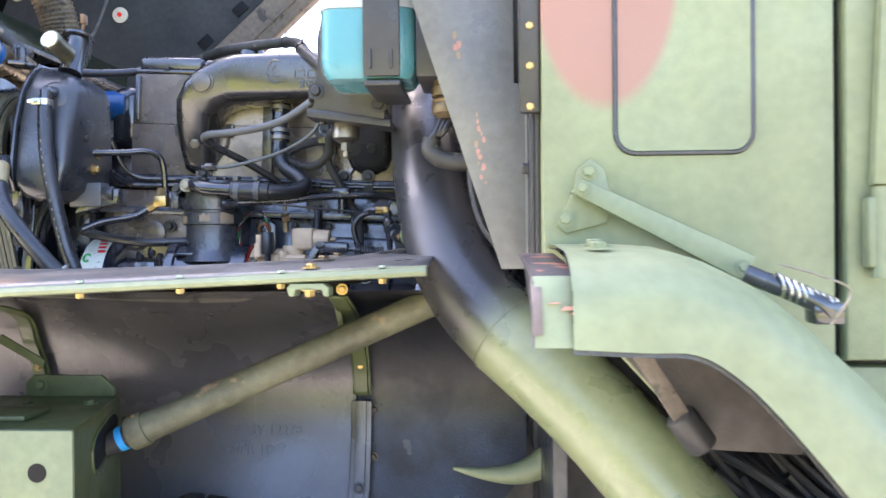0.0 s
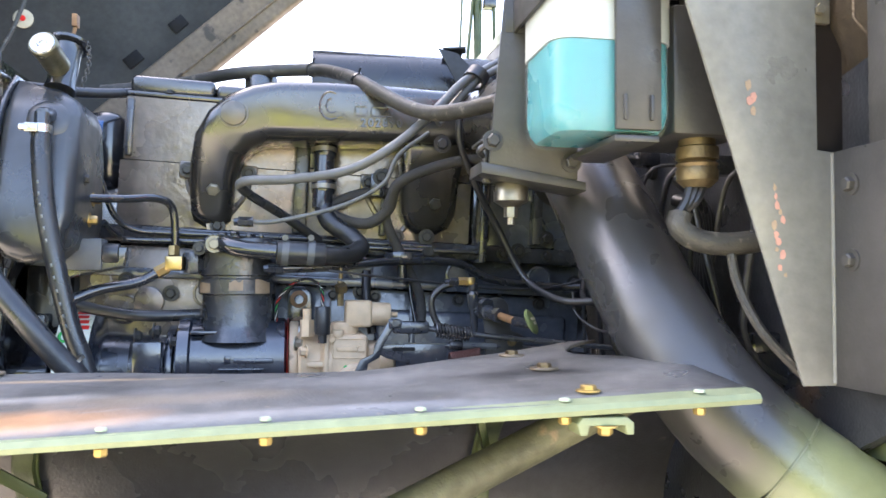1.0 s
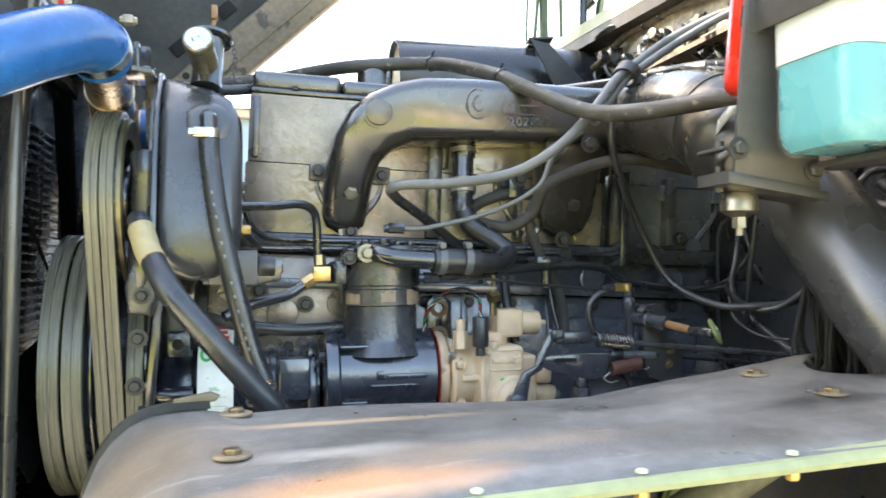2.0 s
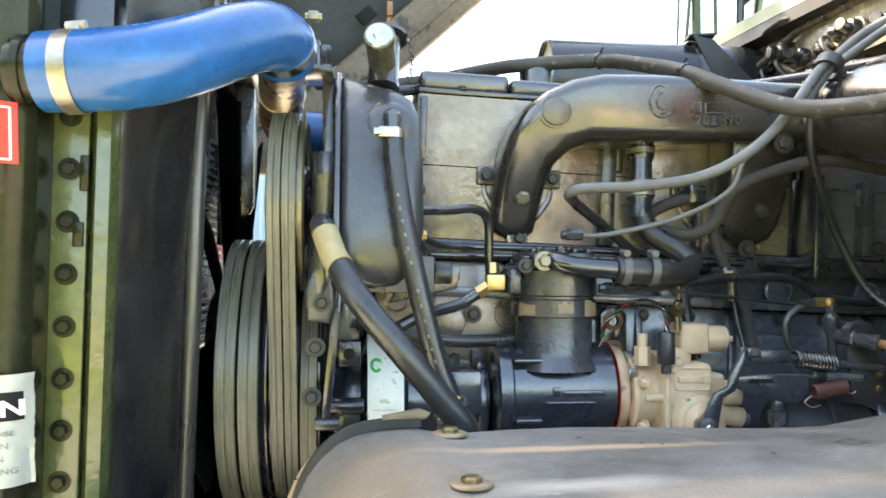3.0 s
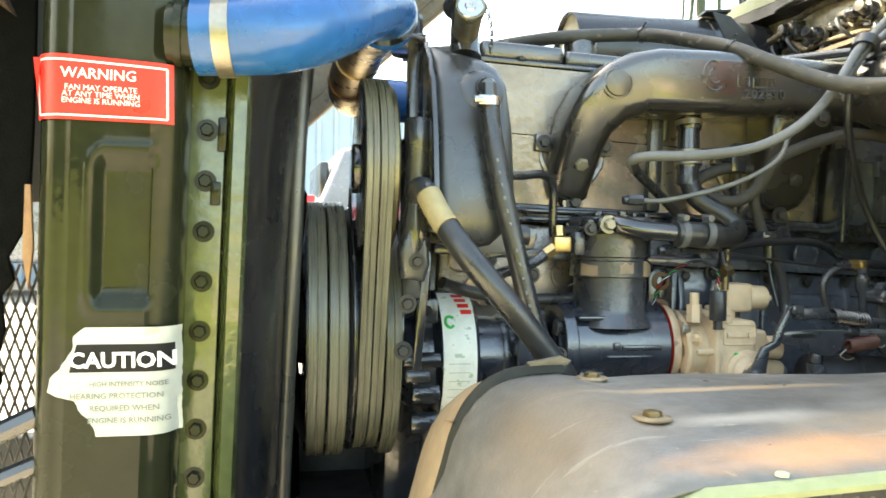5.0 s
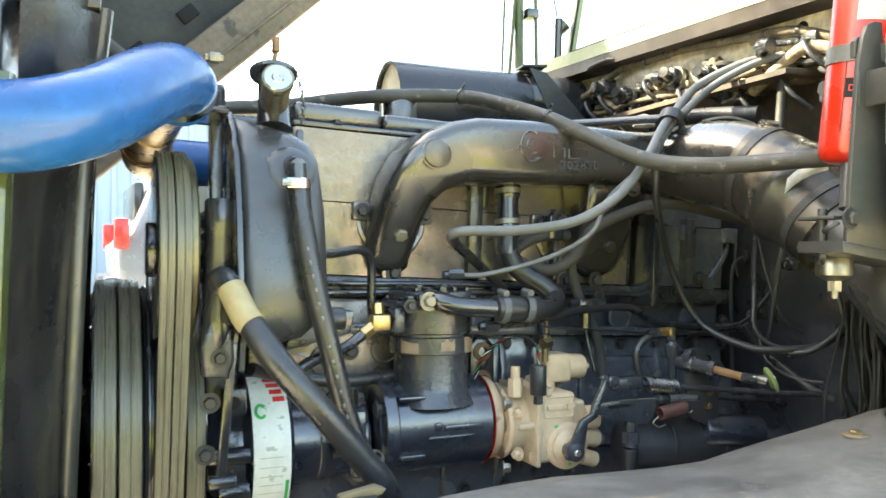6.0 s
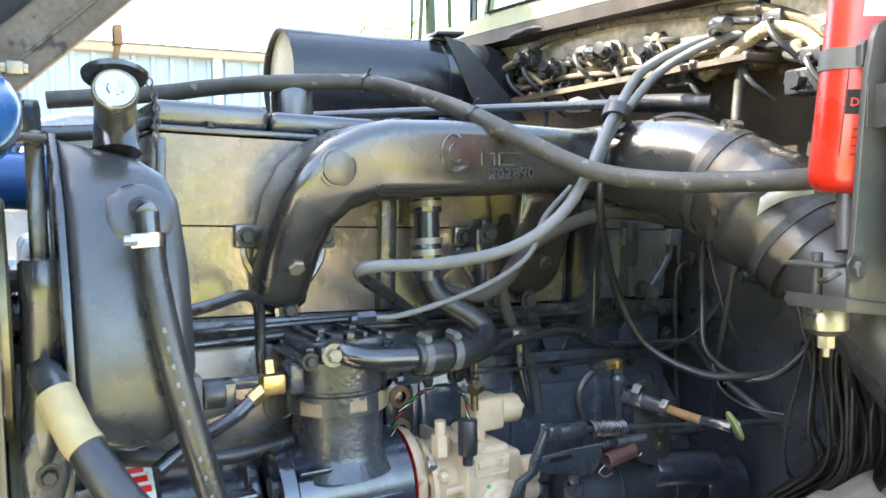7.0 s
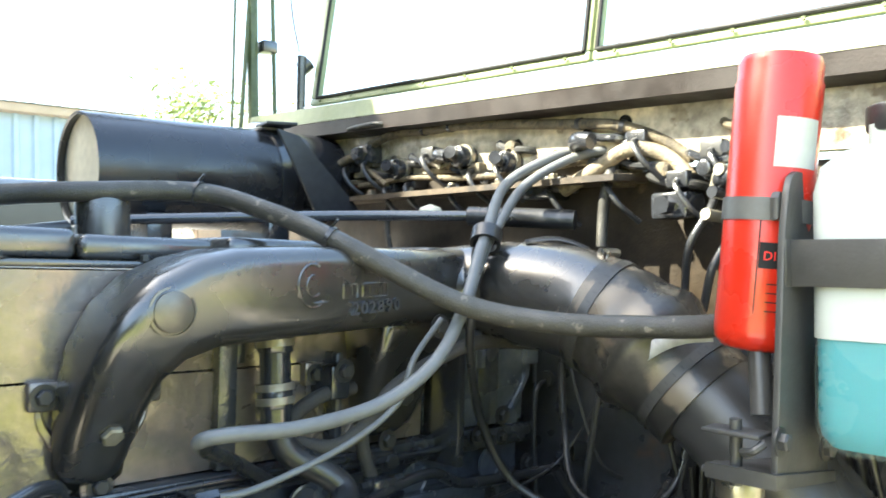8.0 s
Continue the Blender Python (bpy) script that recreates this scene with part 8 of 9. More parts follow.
for p, r, m, nm in (((-0.655, 2.05, 1.706), 0.009, BLACK, "steel union nut on the air line"), ((-0.276, 2.02, 1.600), 0.008, BLACK, "black union on the hose end"), ((-0.60, 2.03, 1.622), 0.010, BLACK, "black union on the fuel line")):
    q = thing("union_nut", nm, "fitting", at=p)
    part("nut", Shape().cyl((p[0] - 0.014, p[1], p[2]), (p[0] + 0.012, p[1], p[2]), r, seg=6).cyl((p[0] - 0.022, p[1], p[2] - 0.001), (p[0] - 0.012, p[1], p[2]), r * 0.75, seg=8), m, q)


# ==== washer jug, fuel filter and their bracket ====
def filter_bracket():
    b = thing("filter_bracket", "dark grey folded steel bracket plate", "bracket", at=(-0.26, 1.60, 1.75))
    part("plate", Shape().prism([(-0.318, 1.745), (-0.196, 1.735), (-0.195, 1.985), (-0.190, 2.018), (-0.197, 2.029), (-0.250, 2.042), (-0.266, 2.042), (-0.279, 2.036), (-0.287, 2.02), (-0.296, 1.98)], 1.586, 1.593, "y", 0.001), BRACKET, b)
    part("foot", Shape().prism([(-0.328, 1.742), (-0.185, 1.722), (-0.185, 1.734), (-0.328, 1.757)], 1.582, 1.655, "y", 0.002), BRACKET, b, "folded lower foot")
    part("clamp_ear", Shape().prism([(-0.292, 1.995), (-0.262, 1.995), (-0.260, 2.015), (-0.266, 2.022), (-0.286, 2.022), (-0.292, 2.016)], 1.594, 1.603, "y", 0.002), BRACKET, b)
    part("strap_arm", Shape().box((-0.296, 1.585, 1.93), (-0.10, 1.588, 1.975), 0.001), BRACKET, b)
    bolts(b, [(-0.312, 1.586, 1.785), (-0.205, 1.586, 1.76)], (0, -1, 0), BOLT, 0.009, 0.008)
    part("drain_valve", Shape().lathe([(0, 0.022), (0.004, 0.024), (0.026, 0.024), (0.034, 0.012)], (-0.272, 1.645, 1.738), (-0.272, 1.645, 1.6), 24).cyl((-0.272, 1.645, 1.704), (-0.272, 1.645, 1.69), 0.010, seg=6).cyl((-0.272, 1.645, 1.692), (-0.272, 1.645, 1.680), 0.005), BAND, b, "bright drain valve below the bracket")
    part("hinge_lug", Shape().box((-0.325, 1.60, 1.745), (-0.295, 1.66, 1.752), 0.002).box((-0.325, 1.60, 1.785), (-0.295, 1.66, 1.79), 0.002).cyl((-0.31, 1.63, 1.735), (-0.31, 1.63, 1.80), 0.006).tube([(-0.318, 1.62, 1.77), (-0.326, 1.605, 1.775), (-0.318, 1.598, 1.782)], 0.004, 8), BRACKET, b)


filter_bracket()
ff = thing("fuel_filter", "red spin-on fuel filter with printed label", "filter", at=(-0.235, 1.662, 1.86))
FX, FY = -0.248, 1.638
LEAN_CAN = Matrix.Translation((FX, FY, 1.862)) @ Matrix.Rotation(radians(5.5), 4, Vector((0.023, 0.022, 0)).normalized()) @ Matrix.Translation((-FX, -FY, -1.862))
part("can", Shape().lathe([(0, 0.030), (0.003, 0.036), (0.010, 0.0420), (0.02, 0.0435), (0.275, 0.0435), (0.278, 0.0420), (0.295, 0.0420), (0.303, 0.0385)], (FX, FY, 1.862), (FX, FY, 2.5), 40), RED, ff)


def on_can(a0, a1, z0, z1, material, name, lift=0.0004, n=10):
    rows = [[(FX + (0.0435 + lift) * math.cos(radians(a)), FY + (0.0435 + lift) * math.sin(radians(a)), z) for z in (z0, z1)] for a in np.linspace(a0, a1, n)]
    return part(name, Shape().grid(rows), material, ff)


on_can(206, 268, 2.048, 2.098, WHITE_LABEL, "blank_label")
on_can(196, 197.5, 1.90, 2.0, INK_BLACK, "print_line")
on_can(198, 246, 1.946, 1.972, INK_BLACK, "print_panel")
txt = text_shape("DIESEL", 0.0125, pose(0, 0, 1.9545, 90, 0, 0), 0.0, "LEFT")
txt.v = [(FX + 0.0443 * math.cos(radians(203) + x / 0.0435), FY + 0.0443 * math.sin(radians(203) + x / 0.0435), z) for x, y, z in txt.v]
part("print", txt, RED_LABEL, ff)
for k in range(4):
    on_can(210, 234 - 8 * (k % 2), 1.930 - 0.009 * k, 1.9314 - 0.009 * k, INK_BLACK, "print_line")
part("strap", Shape().ring((FX, FY, 1.994), (FX, FY, 2.017), 0.0437, 0.002), DULL_STRAP, ff, "grey steel strap round the filter")
for o in ff.children:
    o.data.transform(LEAN_CAN)
part("lower_stem", Shape().cyl((FX - 0.03, FY - 0.02, 1.80), (FX - 0.015, FY - 0.01, 1.865), 0.011), BRACKET, ff)

jg = thing("washer_jug", "translucent plastic washer jug half full of teal fluid", "fluid jug", at=(-0.21, 1.49, 1.77))
JO = rounded(-0.278, 1.434, -0.128, 1.575, 0.026, 5)


def jug_layers(levels):
    rows = []
    for z, k in levels:
        rows.append([(-0.203 + (x + 0.203) * k, 1.505 + (y - 1.505) * k, z) for x, y in JO + JO[:1]])
    sh_ = Shape().grid(rows)
    sh_.add(rows[0][:-1], [tuple(range(len(JO)))]).add(rows[-1][:-1], [tuple(range(len(JO)))])
    return sh_


part("fluid", jug_layers([(1.776, 0.84), (1.786, 0.93), (1.80, 0.965), (1.88, 0.965)]), FLUID, jg, "teal washer fluid", 60)
shell = part("wet_shell", jug_layers([(1.771, 0.84), (1.776, 0.92), (1.79, 0.99), (1.81, 1.0), (1.8795, 1.0)]), JUG_WET, jg, "clear plastic over the fluid", 60)
shell.visible_shadow = False
shell = part("shell", jug_layers([(1.8805, 1.0), (2.02, 1.0), (2.045, 0.92), (2.06, 0.7), (2.066, 0.42), (2.085, 0.42)]), JUG, jg, "translucent white shell", 60)
shell.visible_shadow = False
part("cap", Shape().cyl((-0.203, 1.505, 2.078), (-0.203, 1.505, 2.105), 0.038, bevel=0.004), RUBBER, jg, "black screw cap")
st = thing("jug_strap", "black steel strap cradle under the jug", "strap", at=(-0.17, 1.43, 1.85))
part("front_strap", Shape().box((-0.207, 1.424, 1.775), (-0.152, 1.432, 2.06), 0.002), BRACKET, st)
part("ridge", Shape().box((-0.199, 1.420, 1.785), (-0.194, 1.426, 1.815), 0.002), BRACKET, st)
part("ridge", Shape().box((-0.167, 1.420, 1.785), (-0.162, 1.426, 1.815), 0.002), BRACKET, st)
part("bottom_strap", Shape().box((-0.207, 1.43, 1.762), (-0.152, 1.60, 1.770), 0.002), BRACKET, st)
part("side_band", Shape().box((-0.285, 1.43, 1.93), (-0.2795, 1.588, 1.975), 0.001).box((-0.285, 1.424, 1.93), (-0.12, 1.431, 1.975), 0.001), BRACKET, st)

# connector and cables by the shield
cn = thing("cable_connector", "brass coloured threaded cable connector under a dark box", "connector", at=(-0.08, 1.46, 1.74))
part("box", Shape().box((-0.13, 1.44, 1.775), (-0.035, 1.58, 1.93), 0.006), BRACKET, cn, "dark control box")
part("shell", Shape().lathe([(0, 0.022), (0.008, 0.022), (0.010, 0.0255), (0.024, 0.0255), (0.026, 0.021), (0.03, 0.0255), (0.034, 0.0235), (0.038, 0.0255), (0.050, 0.0245), (0.058, 0.016)], (-0.083, 1.475, 1.775), (-0.083, 1.475, 1.6), 20), BRASS_DULL, cn, "tarnished brass connector shell")
for k in range(3):
    part("cable", Shape().tube([(-0.09 + 0.008 * k, 1.475, 1.725), (-0.10 + 0.006 * k, 1.47, 1.70), (-0.11, 1.47 + 0.005 * k, 1.68), (-0.10, 1.47, 1.66 + 0.003 * k), (-0.06, 1.46, 1.65), (-0.02, 1.45, 1.66)], 0.006, 8), RUBBER, cn)
part("sleeve", Shape().tube([(-0.108, 1.47, 1.685), (-0.11, 1.468, 1.668), (-0.09, 1.465, 1.653), (-0.05, 1.46, 1.648), (0.0, 1.45, 1.655)], 0.014, 12), RUBBER_GREY, cn, "dusty rubber cable sleeve")
part("lower_cable", Shape().tube([(-0.05, 1.46, 1.65), (-0.045, 1.45, 1.60), (-0.03, 1.43, 1.55), (0.0, 1.415, 1.51), (0.02, 1.41, 1.49)], 0.006, 8), RUBBER_GREY, cn)
for k in range(5):
    pts = [(-0.03 + 0.012 * k, 1.62 + 0.03 * k, 1.85 - 0.03 * k), (-0.02 + 0.015 * k, 1.60 + 0.02 * k, 1.70), (0.0 + 0.008 * k, 1.58 + 0.03 * k, 1.57), (0.03, 1.62, 1.50)]
    line_thing("firewall_cable", "dark cable hanging in front of the firewall", pts, 0.006 + 0.001 * k, RUBBER, "cable")
hb = thing("hanging_harness", "bundle of grey-green wires hanging behind the intake pipe", "wires", at=(-0.06, 1.78, 1.55))
rnd = random.Random(4)
for k in range(40):
    x, y = -0.035 + rnd.uniform(0, 0.07), 1.80 + rnd.uniform(-0.03, 0.045)
    part("wire", Shape().tube([(x, y, 1.66), (x + rnd.uniform(-0.008, 0.008), y, 1.60), (x + rnd.uniform(-0.025, 0.025), y - 0.01, 1.52), (x + rnd.uniform(-0.02, 0.02), y, 1.45), (x + rnd.uniform(-0.02, 0.02), y + 0.09, 1.36), (x, y + 0.10, 1.25)], 0.0036, 6), WIRE_BLACK, hb)

# dark hoses and cables looping down the lower firewall
rnd = random.Random(33)
for k in range(9):
    y = 1.50 + 0.084 * k + rnd.uniform(-0.015, 0.015)
    x = 0.045 - rnd.uniform(0, 0.035)
    z0 = 1.84 - rnd.uniform(0, 0.12)
    drop = rnd.uniform(0.18, 0.42)
    side = rnd.uniform(-0.09, 0.09)
    pts = [(0.085, y, z0), (x, y + side * 0.1, z0 - 0.02), (x - 0.012, y + side * 0.4, z0 - drop * 0.4), (x - rnd.uniform(0, 0.02), y + side * 0.8, z0 - drop * 0.8), (x + 0.01, y + side, z0 - drop), (0.085, y + side * 1.2, z0 - drop - 0.03)]
    t = line_thing("firewall_cable", "black cable looping down the lower firewall", pts, rnd.choice((0.003, 0.004, 0.005)), DULL, "cable", 8, 5)
    q = Vector(pts[1])
    part("grommet", Shape().cyl((0.07, y, z0), (0.06, y, z0), 0.014, seg=12), BRACKET, t)
for k in range(7):
    y, z = 1.56 + 0.09 * k, 1.52 + 0.05 * ((k * 5) % 7)
    t = thing("firewall_valve", "small black valve on the lower firewall", "valve", "firewall valves", at=(0.06, y, z))
    part("body", Shape().box((0.03, y - 0.016, z - 0.012), (0.072, y + 0.016, z + 0.016), 0.004).cyl((0.03, y, z), (0.012, y, z), 0.009, seg=6), BLACK, t)

# ==== firewall clutter ====
HARN = [(-0.05, 2.72, 2.13), (-0.01, 2.64, 2.165), (0.004, 2.526, 2.202), (0.004, 2.40, 2.200), (0.004, 2.285, 2.197), (0.004, 2.091, 2.175), (0.004, 1.980, 2.161), (0.02, 1.910, 2.134), (0.02, 1.855, 2.099)]
t = line_thing("wiring_loom", "dusty wrapped wiring loom along the firewall", HARN, 0.0088, LOOM, "loom", 12)
for i in (4, 9, 17, 21, 32, 37):
    q = smooth(HARN, 6)
    d = (q[i + 1] - q[i]).normalized()
    part("wrap", Shape().ring(q[i] - d * 0.004, q[i] + d * 0.004, 0.0088, 0.0014), RUBBER, t)
part("branch", Shape().tube([(0.0, 2.64, 2.165), (0.0, 2.58, 2.13), (-0.01, 2.52, 2.10)], 0.006, 10), LOOM, t)
line_thing("wiring_loom", "pale taped wiring loom with connector", [(0.0, 2.078, 2.064), (0.0, 2.010, 2.095), (0.0, 1.947, 2.120), (0.02, 1.892, 2.103), (0.02, 1.861, 2.07)], 0.0122, LOOM_PALE, "loom", 12)
line_thing("wiring_loom", "dirty loom running low along the firewall", [(0.0, 2.62, 2.105), (0.0, 2.45, 2.11), (-0.005, 2.30, 2.10), (0.0, 2.15, 2.10), (0.01, 2.05, 2.11)], 0.0055, LOOM, "loom", 12)
for y, z, kind in ((2.60, 2.17, 0), (2.49, 2.13, 1), (2.37, 2.14, 2), (2.31, 2.14, 1), (2.05, 2.135, 2), (2.13, 2.07, 0), (2.2, 2.12, 1), (1.80, 2.06, 2), (1.88, 2.03, 0)):
    c = thing("firewall_fitting", "black firewall fitting with hose stubs", "fitting", "firewall fittings", at=(0.02, y, z))
    if kind == 0:
        part("body", Shape().box((-0.01, y - 0.03, z - 0.02), (0.05, y + 0.03, z + 0.02), 0.006).cyl((-0.03, y, z), (0.0, y, z), 0.014, seg=6), BLACK, c)
    elif kind == 1:
        part("body", Shape().cyl((0.05, y, z), (-0.02, y, z), 0.02, bevel=0.004).cyl((-0.02, y, z), (-0.045, y - 0.01, z + 0.005), 0.012), BLACK, c)
        part("ring", Shape().ring((0.0, y, z), (0.008, y, z), 0.02, 0.004), BOLT_WORN, c)
    else:
        part("body", Shape().tube([(0.05, y, z), (0.0, y, z), (-0.025, y - 0.02, z + 0.005), (-0.03, y - 0.05, z)], 0.013, 12), BLACK, c)
        part("nut", Shape().cyl((-0.002, y, z), (0.012, y, z), 0.019, seg=6), BOLT_WORN, c)
sh_ = thing("firewall_shelf", "sun-bleached ledge along the firewall with bolts", "ledge", at=(0.03, 2.3, 2.05))
part("ledge", Shape().prism([(-0.045, 2.07), (0.052, 2.07), (0.052, 2.13), (0.04, 2.13), (0.035, 2.085), (-0.045, 2.080)], 1.95, 3.0, "y", 0.002), RUST_BEAM, sh_)
bolts(sh_, [(0.0, 2.1 + 0.12 * k, 2.083) for k in range(6)], (0, 0, 1), BOLT_WORN, 0.009, 0.008)
part("flat_clip", Shape().tube([(-0.01, 2.50, 2.215), (-0.04, 2.52, 2.222), (-0.03, 2.62, 2.222), (0.0, 2.60, 2.215)], 0.005, 8, 5), RUBBER_GREY, sh_)
rnd = random.Random(21)
for k in range(48):
    y = 1.75 + 0.02 * k + rnd.uniform(-0.012, 0.012)
    z = 2.075 + rnd.uniform(-0.015, 0.08) + cab_z(y)
    if z > 2.155:
        continue
    q = thing("firewall_connector", "grimy dark connector or stub on the firewall", "connector", "firewall connectors", at=(0.03, y, z))
    m = (BLACK, RUBBER, LOOM, BRACKET, BLACK)[k % 5]
    if k % 3 == 0:
        part("body", Shape().box((0.0, y - 0.018, z - 0.012), (0.055, y + 0.018, z + 0.014), 0.004), m, q)
        part("lead", Shape().tube([(0.005, y, z), (-0.02, y - 0.01, z - 0.01), (-0.02, y - 0.03, z - 0.04), (0.01, y - 0.05, z - 0.07)], 0.0045, 8), RUBBER, q)
    elif k % 3 == 1:
        part("body", Shape().cyl((0.055, y, z), (0.0, y, z), 0.012, bevel=0.003), m, q)
        part("collar", Shape().cyl((0.02, y, z), (0.03, y, z), 0.017, seg=6), BLACK, q)
    else:
        part("body", Shape().tube([(0.05, y + 0.03, z + 0.02), (0.015, y + 0.02, z + 0.012), (0.008, y - 0.01, z), (0.012, y - 0.05, z - 0.005), (0.05, y - 0.06, z - 0.01)], 0.007, 8), m, q)
for k, pts in enumerate((
        [(0.03, 1.99, 2.12), (-0.01, 1.985, 2.07), (-0.015, 1.99, 2.02), (-0.02, 1.99, 1.97)],
        [(0.04, 1.83, 2.05), (0.0, 1.82, 2.02), (-0.02, 1.84, 1.97), (0.0, 1.86, 1.9)],
        [(0.04, 1.80, 2.0), (0.0, 1.79, 1.98), (-0.03, 1.80, 1.94), (-0.02, 1.82, 1.88)],
        [(0.04, 2.55, 2.1), (0.01, 2.54, 2.06), (0.0, 2.53, 2.0), (0.01, 2.52, 1.93)])):
    line_thing("firewall_hose", "dusty hose dropping from the firewall", pts, 0.009 if k == 0 else 0.006, RUBBER_GREY if k in (0, 3) else RUBBER)
for k in range(4):
    z = 2.10 - 0.03 * k
    line_thing("valve_stub", "short grimy pipe stub beside the filter", [(0.05, 1.76 + 0.012 * k, z), (0.0, 1.77 + 0.01 * k, z), (-0.04, 1.775 + 0.01 * k, z + 0.004)], 0.0085, BOLT_WORN if k % 2 else BLACK, "pipe")
w = thing("white_cap", "small white plastic cap behind the manifold", "cap", at=(-0.1, 2.29, 2.03))
part("cap", Shape().lathe([(0, 0.024), (0.01, 0.024), (0.022, 0.018), (0.028, 0.0)], (-0.1, 2.294, 2.02), (-0.1, 2.294, 2.1), 20), CREAM, w)


def drum():
    d = thing("air_cleaner_drum", "black painted steel drum with cream inner end", "drum", at=(-0.3, 2.76, 2.115))
    y, z, r = 2.76, 2.118, 0.106
    part("shell", Shape().lathe([(0.012, r - 0.006), (0.002, r - 0.006), (0, r - 0.001), (0.004, r), (0.535, r), (0.545, r - 0.012), (0.545, 0.02)], (-0.535, y, z), (0.2, y, z), 48, closed=False), SHROUD, d)
    part("inner_end", Shape().cyl((-0.520, y, z), (-0.505, y, z), r - 0.004, seg=40), CREAM, d, "cream painted end plate")
    part("strap", Shape().ring((-0.17, y, z), (-0.135, y, z), r, 0.003), BLACK, d)
    part("strap_bolt", Shape().cyl((-0.16, y - 0.03, z + 0.112), (-0.16, y + 0.03, z + 0.118), 0.009, seg=8).box((-0.18, y - 0.05, z + 0.10), (-0.13, y + 0.01, z + 0.114), 0.003), BLACK, d)
    part("stay_plate", Shape().prism([(-0.215, 2.205), (-0.165, 2.195), (-0.03, 2.065), (0.0, 2.03), (-0.12, 2.03)], 2.60, 2.606, "y", 0.001), DULL, d, "black diagonal stay plate")
    part("top_plate", Shape().prism([(-0.19, 2.68), (-0.13, 2.66), (-0.12, 2.71), (-0.18, 2.74)], 2.226, 2.232, "z", 0.001), DULL, d)
    part("saddle", Shape().box((-0.45, 2.66, 1.95), (-0.40, 2.86, 2.04), 0.006), BLACK, d)
    part("saddle", Shape().box((-0.2, 2.66, 1.95), (-0.15, 2.86, 2.04), 0.006), BLACK, d)


drum()

# mirror frame and wipers on the far side of the cab
mf = thing("mirror_frame", "thin green mirror frame on the far cab side", "mirror frame", at=(0.0, 3.05, 2.3))
for a, b, r in (((-0.02, 3.02, 2.25), (-0.02, 3.02, 3.0), 0.014), ((-0.08, 3.02, 2.25), (-0.05, 3.02, 3.0), 0.004), ((0.03, 3.0, 2.25), (0.02, 3.0, 3.0), 0.006), ((-0.055, 3.02, 2.27), (-0.025, 3.02, 2.62), 0.006)):
    part("bar", Shape().cyl(a, b, r, seg=8), GREEN_DARK, mf)
part("clamp", Shape().box((-0.005, 2.99, 2.46), (0.035, 3.03, 2.49), 0.004).cyl((0.09, 2.98, 2.28), (0.09, 2.97, 2.46), 0.012, seg=8).cyl((0.10, 2.99, 2.43), (0.12, 2.98, 2.45), 0.02, seg=10), BLACK, mf)
part("wire", Shape().tube([(0.06, 3.0, 2.9), (0.08, 3.0, 2.6), (0.09, 2.98, 2.47)], 0.003, 6), RUBBER, mf)


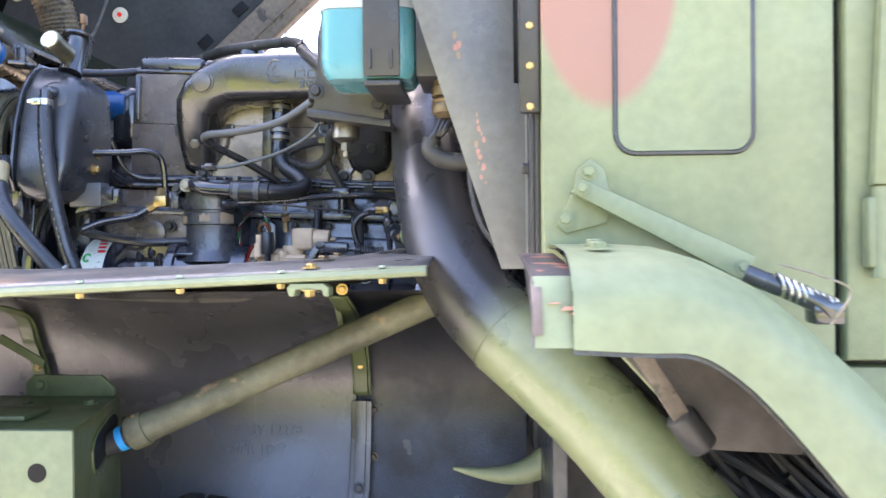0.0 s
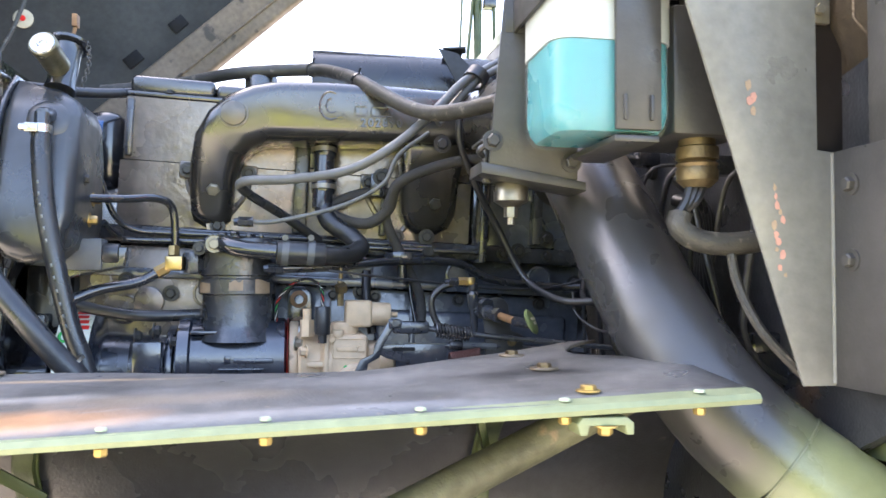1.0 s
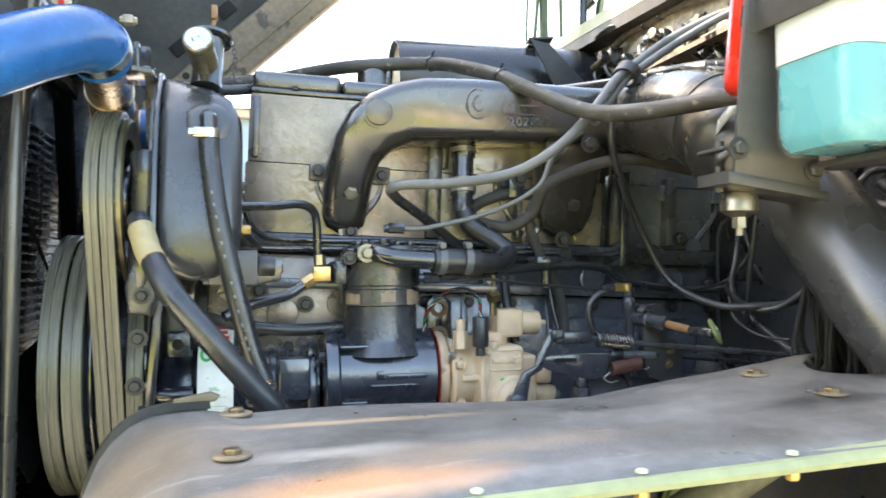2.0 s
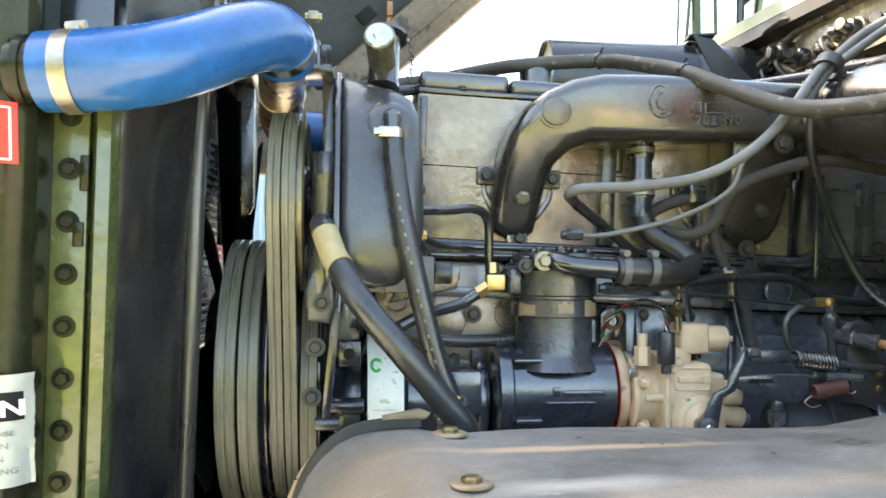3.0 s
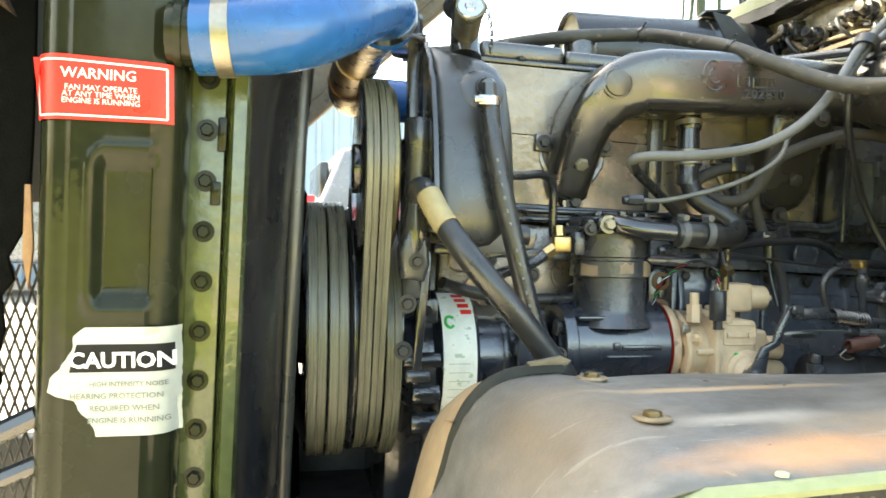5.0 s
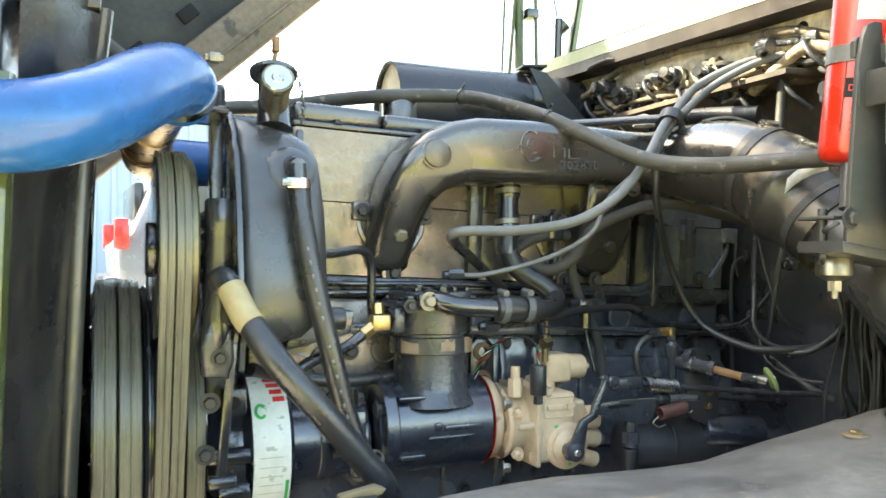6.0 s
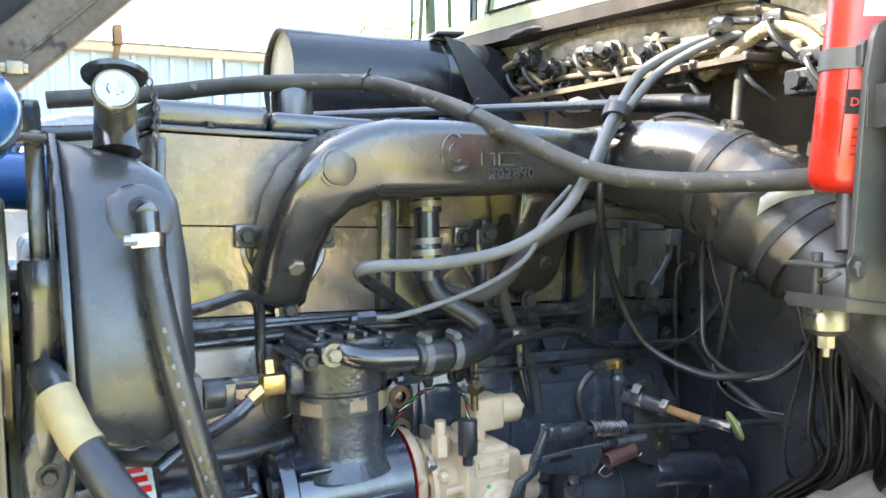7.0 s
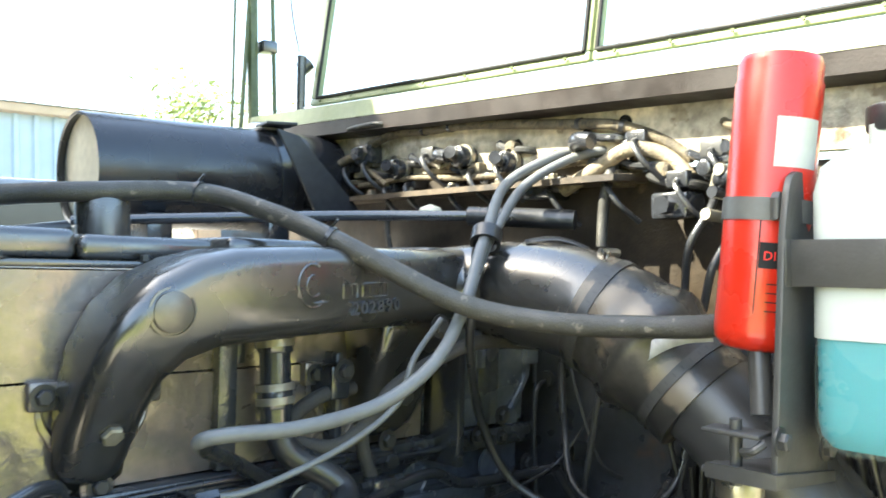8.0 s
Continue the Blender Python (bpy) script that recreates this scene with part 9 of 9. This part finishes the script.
def hood():
    """Opened hood tipped forward: the inside of its far cheek with its bright frame beam, and the panel beyond."""
    h = thing("engine_hood", "raised hood with dark inner liner and dirty tan frame beam", "hood", at=(-1.6, 3.2, 2.3))
    lo, hi = (-1.40, 1.945), (-0.02, 3.20)
    part("frame_beam", Shape().prism([lo, hi, (hi[0] + 0.205, hi[1] + 0.01), (lo[0] + 0.175, lo[1] - 0.02)], 3.20, 3.26, "y", 0.012, 3), BEAM, h)
    part("beam_fold", Shape().prism([(lo[0] + 0.115, lo[1]), (hi[0] + 0.135, hi[1] + 0.01), (hi[0] + 0.147, hi[1] + 0.01), (lo[0] + 0.127, lo[1])], 3.192, 3.20, "y", 0.003), BEAM, h)
    part("cheek_liner", Shape().prism([(lo[0] + 0.05, lo[1] + 0.02), (hi[0] + 0.05, hi[1] + 0.02), (-0.7, 3.6), (-1.5, 3.5), (-2.3, 1.7), (-1.75, 1.75), (-1.42, 1.90)], 3.29, 3.32, "y", 0.004), LINER, h)
    for d in (0.22, 0.52, 0.83):
        p = (lo[0] + (hi[0] - lo[0]) * d + 0.018, 3.199, lo[1] + (hi[1] - lo[1]) * d - 0.014)
        part("bolt_hole", Shape().cyl(p, (p[0], 3.197, p[2]), 0.011, seg=10), INK_BLACK, h)
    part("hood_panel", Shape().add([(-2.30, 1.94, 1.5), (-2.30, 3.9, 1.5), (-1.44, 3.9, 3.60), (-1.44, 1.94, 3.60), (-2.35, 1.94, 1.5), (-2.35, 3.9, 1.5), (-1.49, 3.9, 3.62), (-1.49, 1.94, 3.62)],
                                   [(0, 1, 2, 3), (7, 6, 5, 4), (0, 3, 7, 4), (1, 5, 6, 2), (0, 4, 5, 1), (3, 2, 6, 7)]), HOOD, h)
    for p in ((-1.437, 3.288, 2.426), (-1.85, 3.288, 2.52)):
        part("grommet", Shape().lathe([(0, 0.03), (0.006, 0.03), (0.008, 0.02)], p, (p[0], 3.0, p[2]), 20), CREAM, h, "white round grommet")
        part("grommet_centre", Shape().cyl((p[0], p[1] - 0.009, p[2]), (p[0], p[1] - 0.012, p[2]), 0.009), RED_LABEL, h)
    for x, z in ((-1.102, 2.315), (-0.965, 2.439), (-0.82, 2.57)):
        part("notch", Shape().box((x - 0.028, 3.284, z - 0.02), (x + 0.028, 3.291, z + 0.02), 0.002, Matrix.Translation((x, 0, z)) @ Matrix.Rotation(-0.74, 4, "Y") @ Matrix.Translation((-x, 0, -z))), INK_BLACK, h)
    d = thing("corrugated_duct", "ribbed grey flexible duct hanging under the hood", "duct", at=(-1.42, 2.7, 2.3))
    axis = smooth([(-1.55, 2.75, 2.55), (-1.47, 2.75, 2.42), (-1.42, 2.78, 2.30), (-1.41, 2.80, 2.2), (-1.43, 2.80, 2.1)], 16)
    part("duct", Shape().tube(axis, 0.05, 20, 1, radii=[0.055 + 0.006 * (i % 2) for i in range(len(axis))]), LOOM, d)
    c = thing("hood_cable", "thin grey cable hanging from the hood", "cable", at=(-1.3, 2.9, 2.4))
    part("cable", Shape().tube([(-1.30, 3.0, 2.8), (-1.30, 2.95, 2.5), (-1.33, 2.9, 2.3), (-1.38, 2.85, 2.15)], 0.006, 8), RUBBER_GREY, c)


hood()
line_thing("hood_hose", "black braided hose under the hood", [(-1.42, 2.1, 2.12), (-1.30, 2.1, 2.085), (-1.23, 2.1, 2.07), (-1.165, 2.1, 2.025), (-1.11, 2.1, 1.98)], 0.0125, BRAID)
gs = thing("grille_frame", "dark grille side panel with a wire mesh opening", "grille", at=(-1.7, 1.7, 1.5))
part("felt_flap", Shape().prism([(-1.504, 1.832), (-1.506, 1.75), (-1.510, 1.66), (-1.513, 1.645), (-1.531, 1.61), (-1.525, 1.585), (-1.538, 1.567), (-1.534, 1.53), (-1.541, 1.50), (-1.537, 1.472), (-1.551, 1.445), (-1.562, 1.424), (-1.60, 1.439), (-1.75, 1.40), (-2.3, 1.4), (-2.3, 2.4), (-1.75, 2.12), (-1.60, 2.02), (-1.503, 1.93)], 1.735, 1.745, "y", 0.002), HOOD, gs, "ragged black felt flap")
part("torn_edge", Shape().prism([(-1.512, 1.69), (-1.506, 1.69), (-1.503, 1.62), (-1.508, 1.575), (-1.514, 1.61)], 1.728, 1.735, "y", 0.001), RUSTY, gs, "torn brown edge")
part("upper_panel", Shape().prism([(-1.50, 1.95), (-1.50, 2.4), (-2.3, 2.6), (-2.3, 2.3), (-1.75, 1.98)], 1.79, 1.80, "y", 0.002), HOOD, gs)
part("rusty_hinge", Shape().prism([(-1.64, 1.895), (-1.56, 1.898), (-1.516, 1.868), (-1.53, 1.90), (-1.565, 1.945), (-1.62, 1.955), (-1.64, 1.935)], 1.69, 1.72, "y", 0.006), RUST_FLAKE, gs, "rusty hinge strap")
part("lower_rail", Shape().tube([(-1.75, 1.74, 1.32), (-1.598, 1.74, 1.388), (-1.50, 1.74, 1.434)], 0.012, 8), BLACK, gs)
part("lower_rail", Shape().tube([(-1.75, 1.74, 1.262), (-1.572, 1.74, 1.349), (-1.50, 1.74, 1.38)], 0.010, 8), BLACK, gs)
for k in range(26):
    x = -1.80 + 0.012 * k
    part("mesh_wire", Shape().tube([(x, 1.80, 1.20), (x + 0.13, 1.80, 1.60)], 0.0018, 5), BRACKET, gs)
    part("mesh_wire", Shape().tube([(x + 0.13, 1.803, 1.20), (x, 1.803, 1.60)], 0.0018, 5), BRACKET, gs)
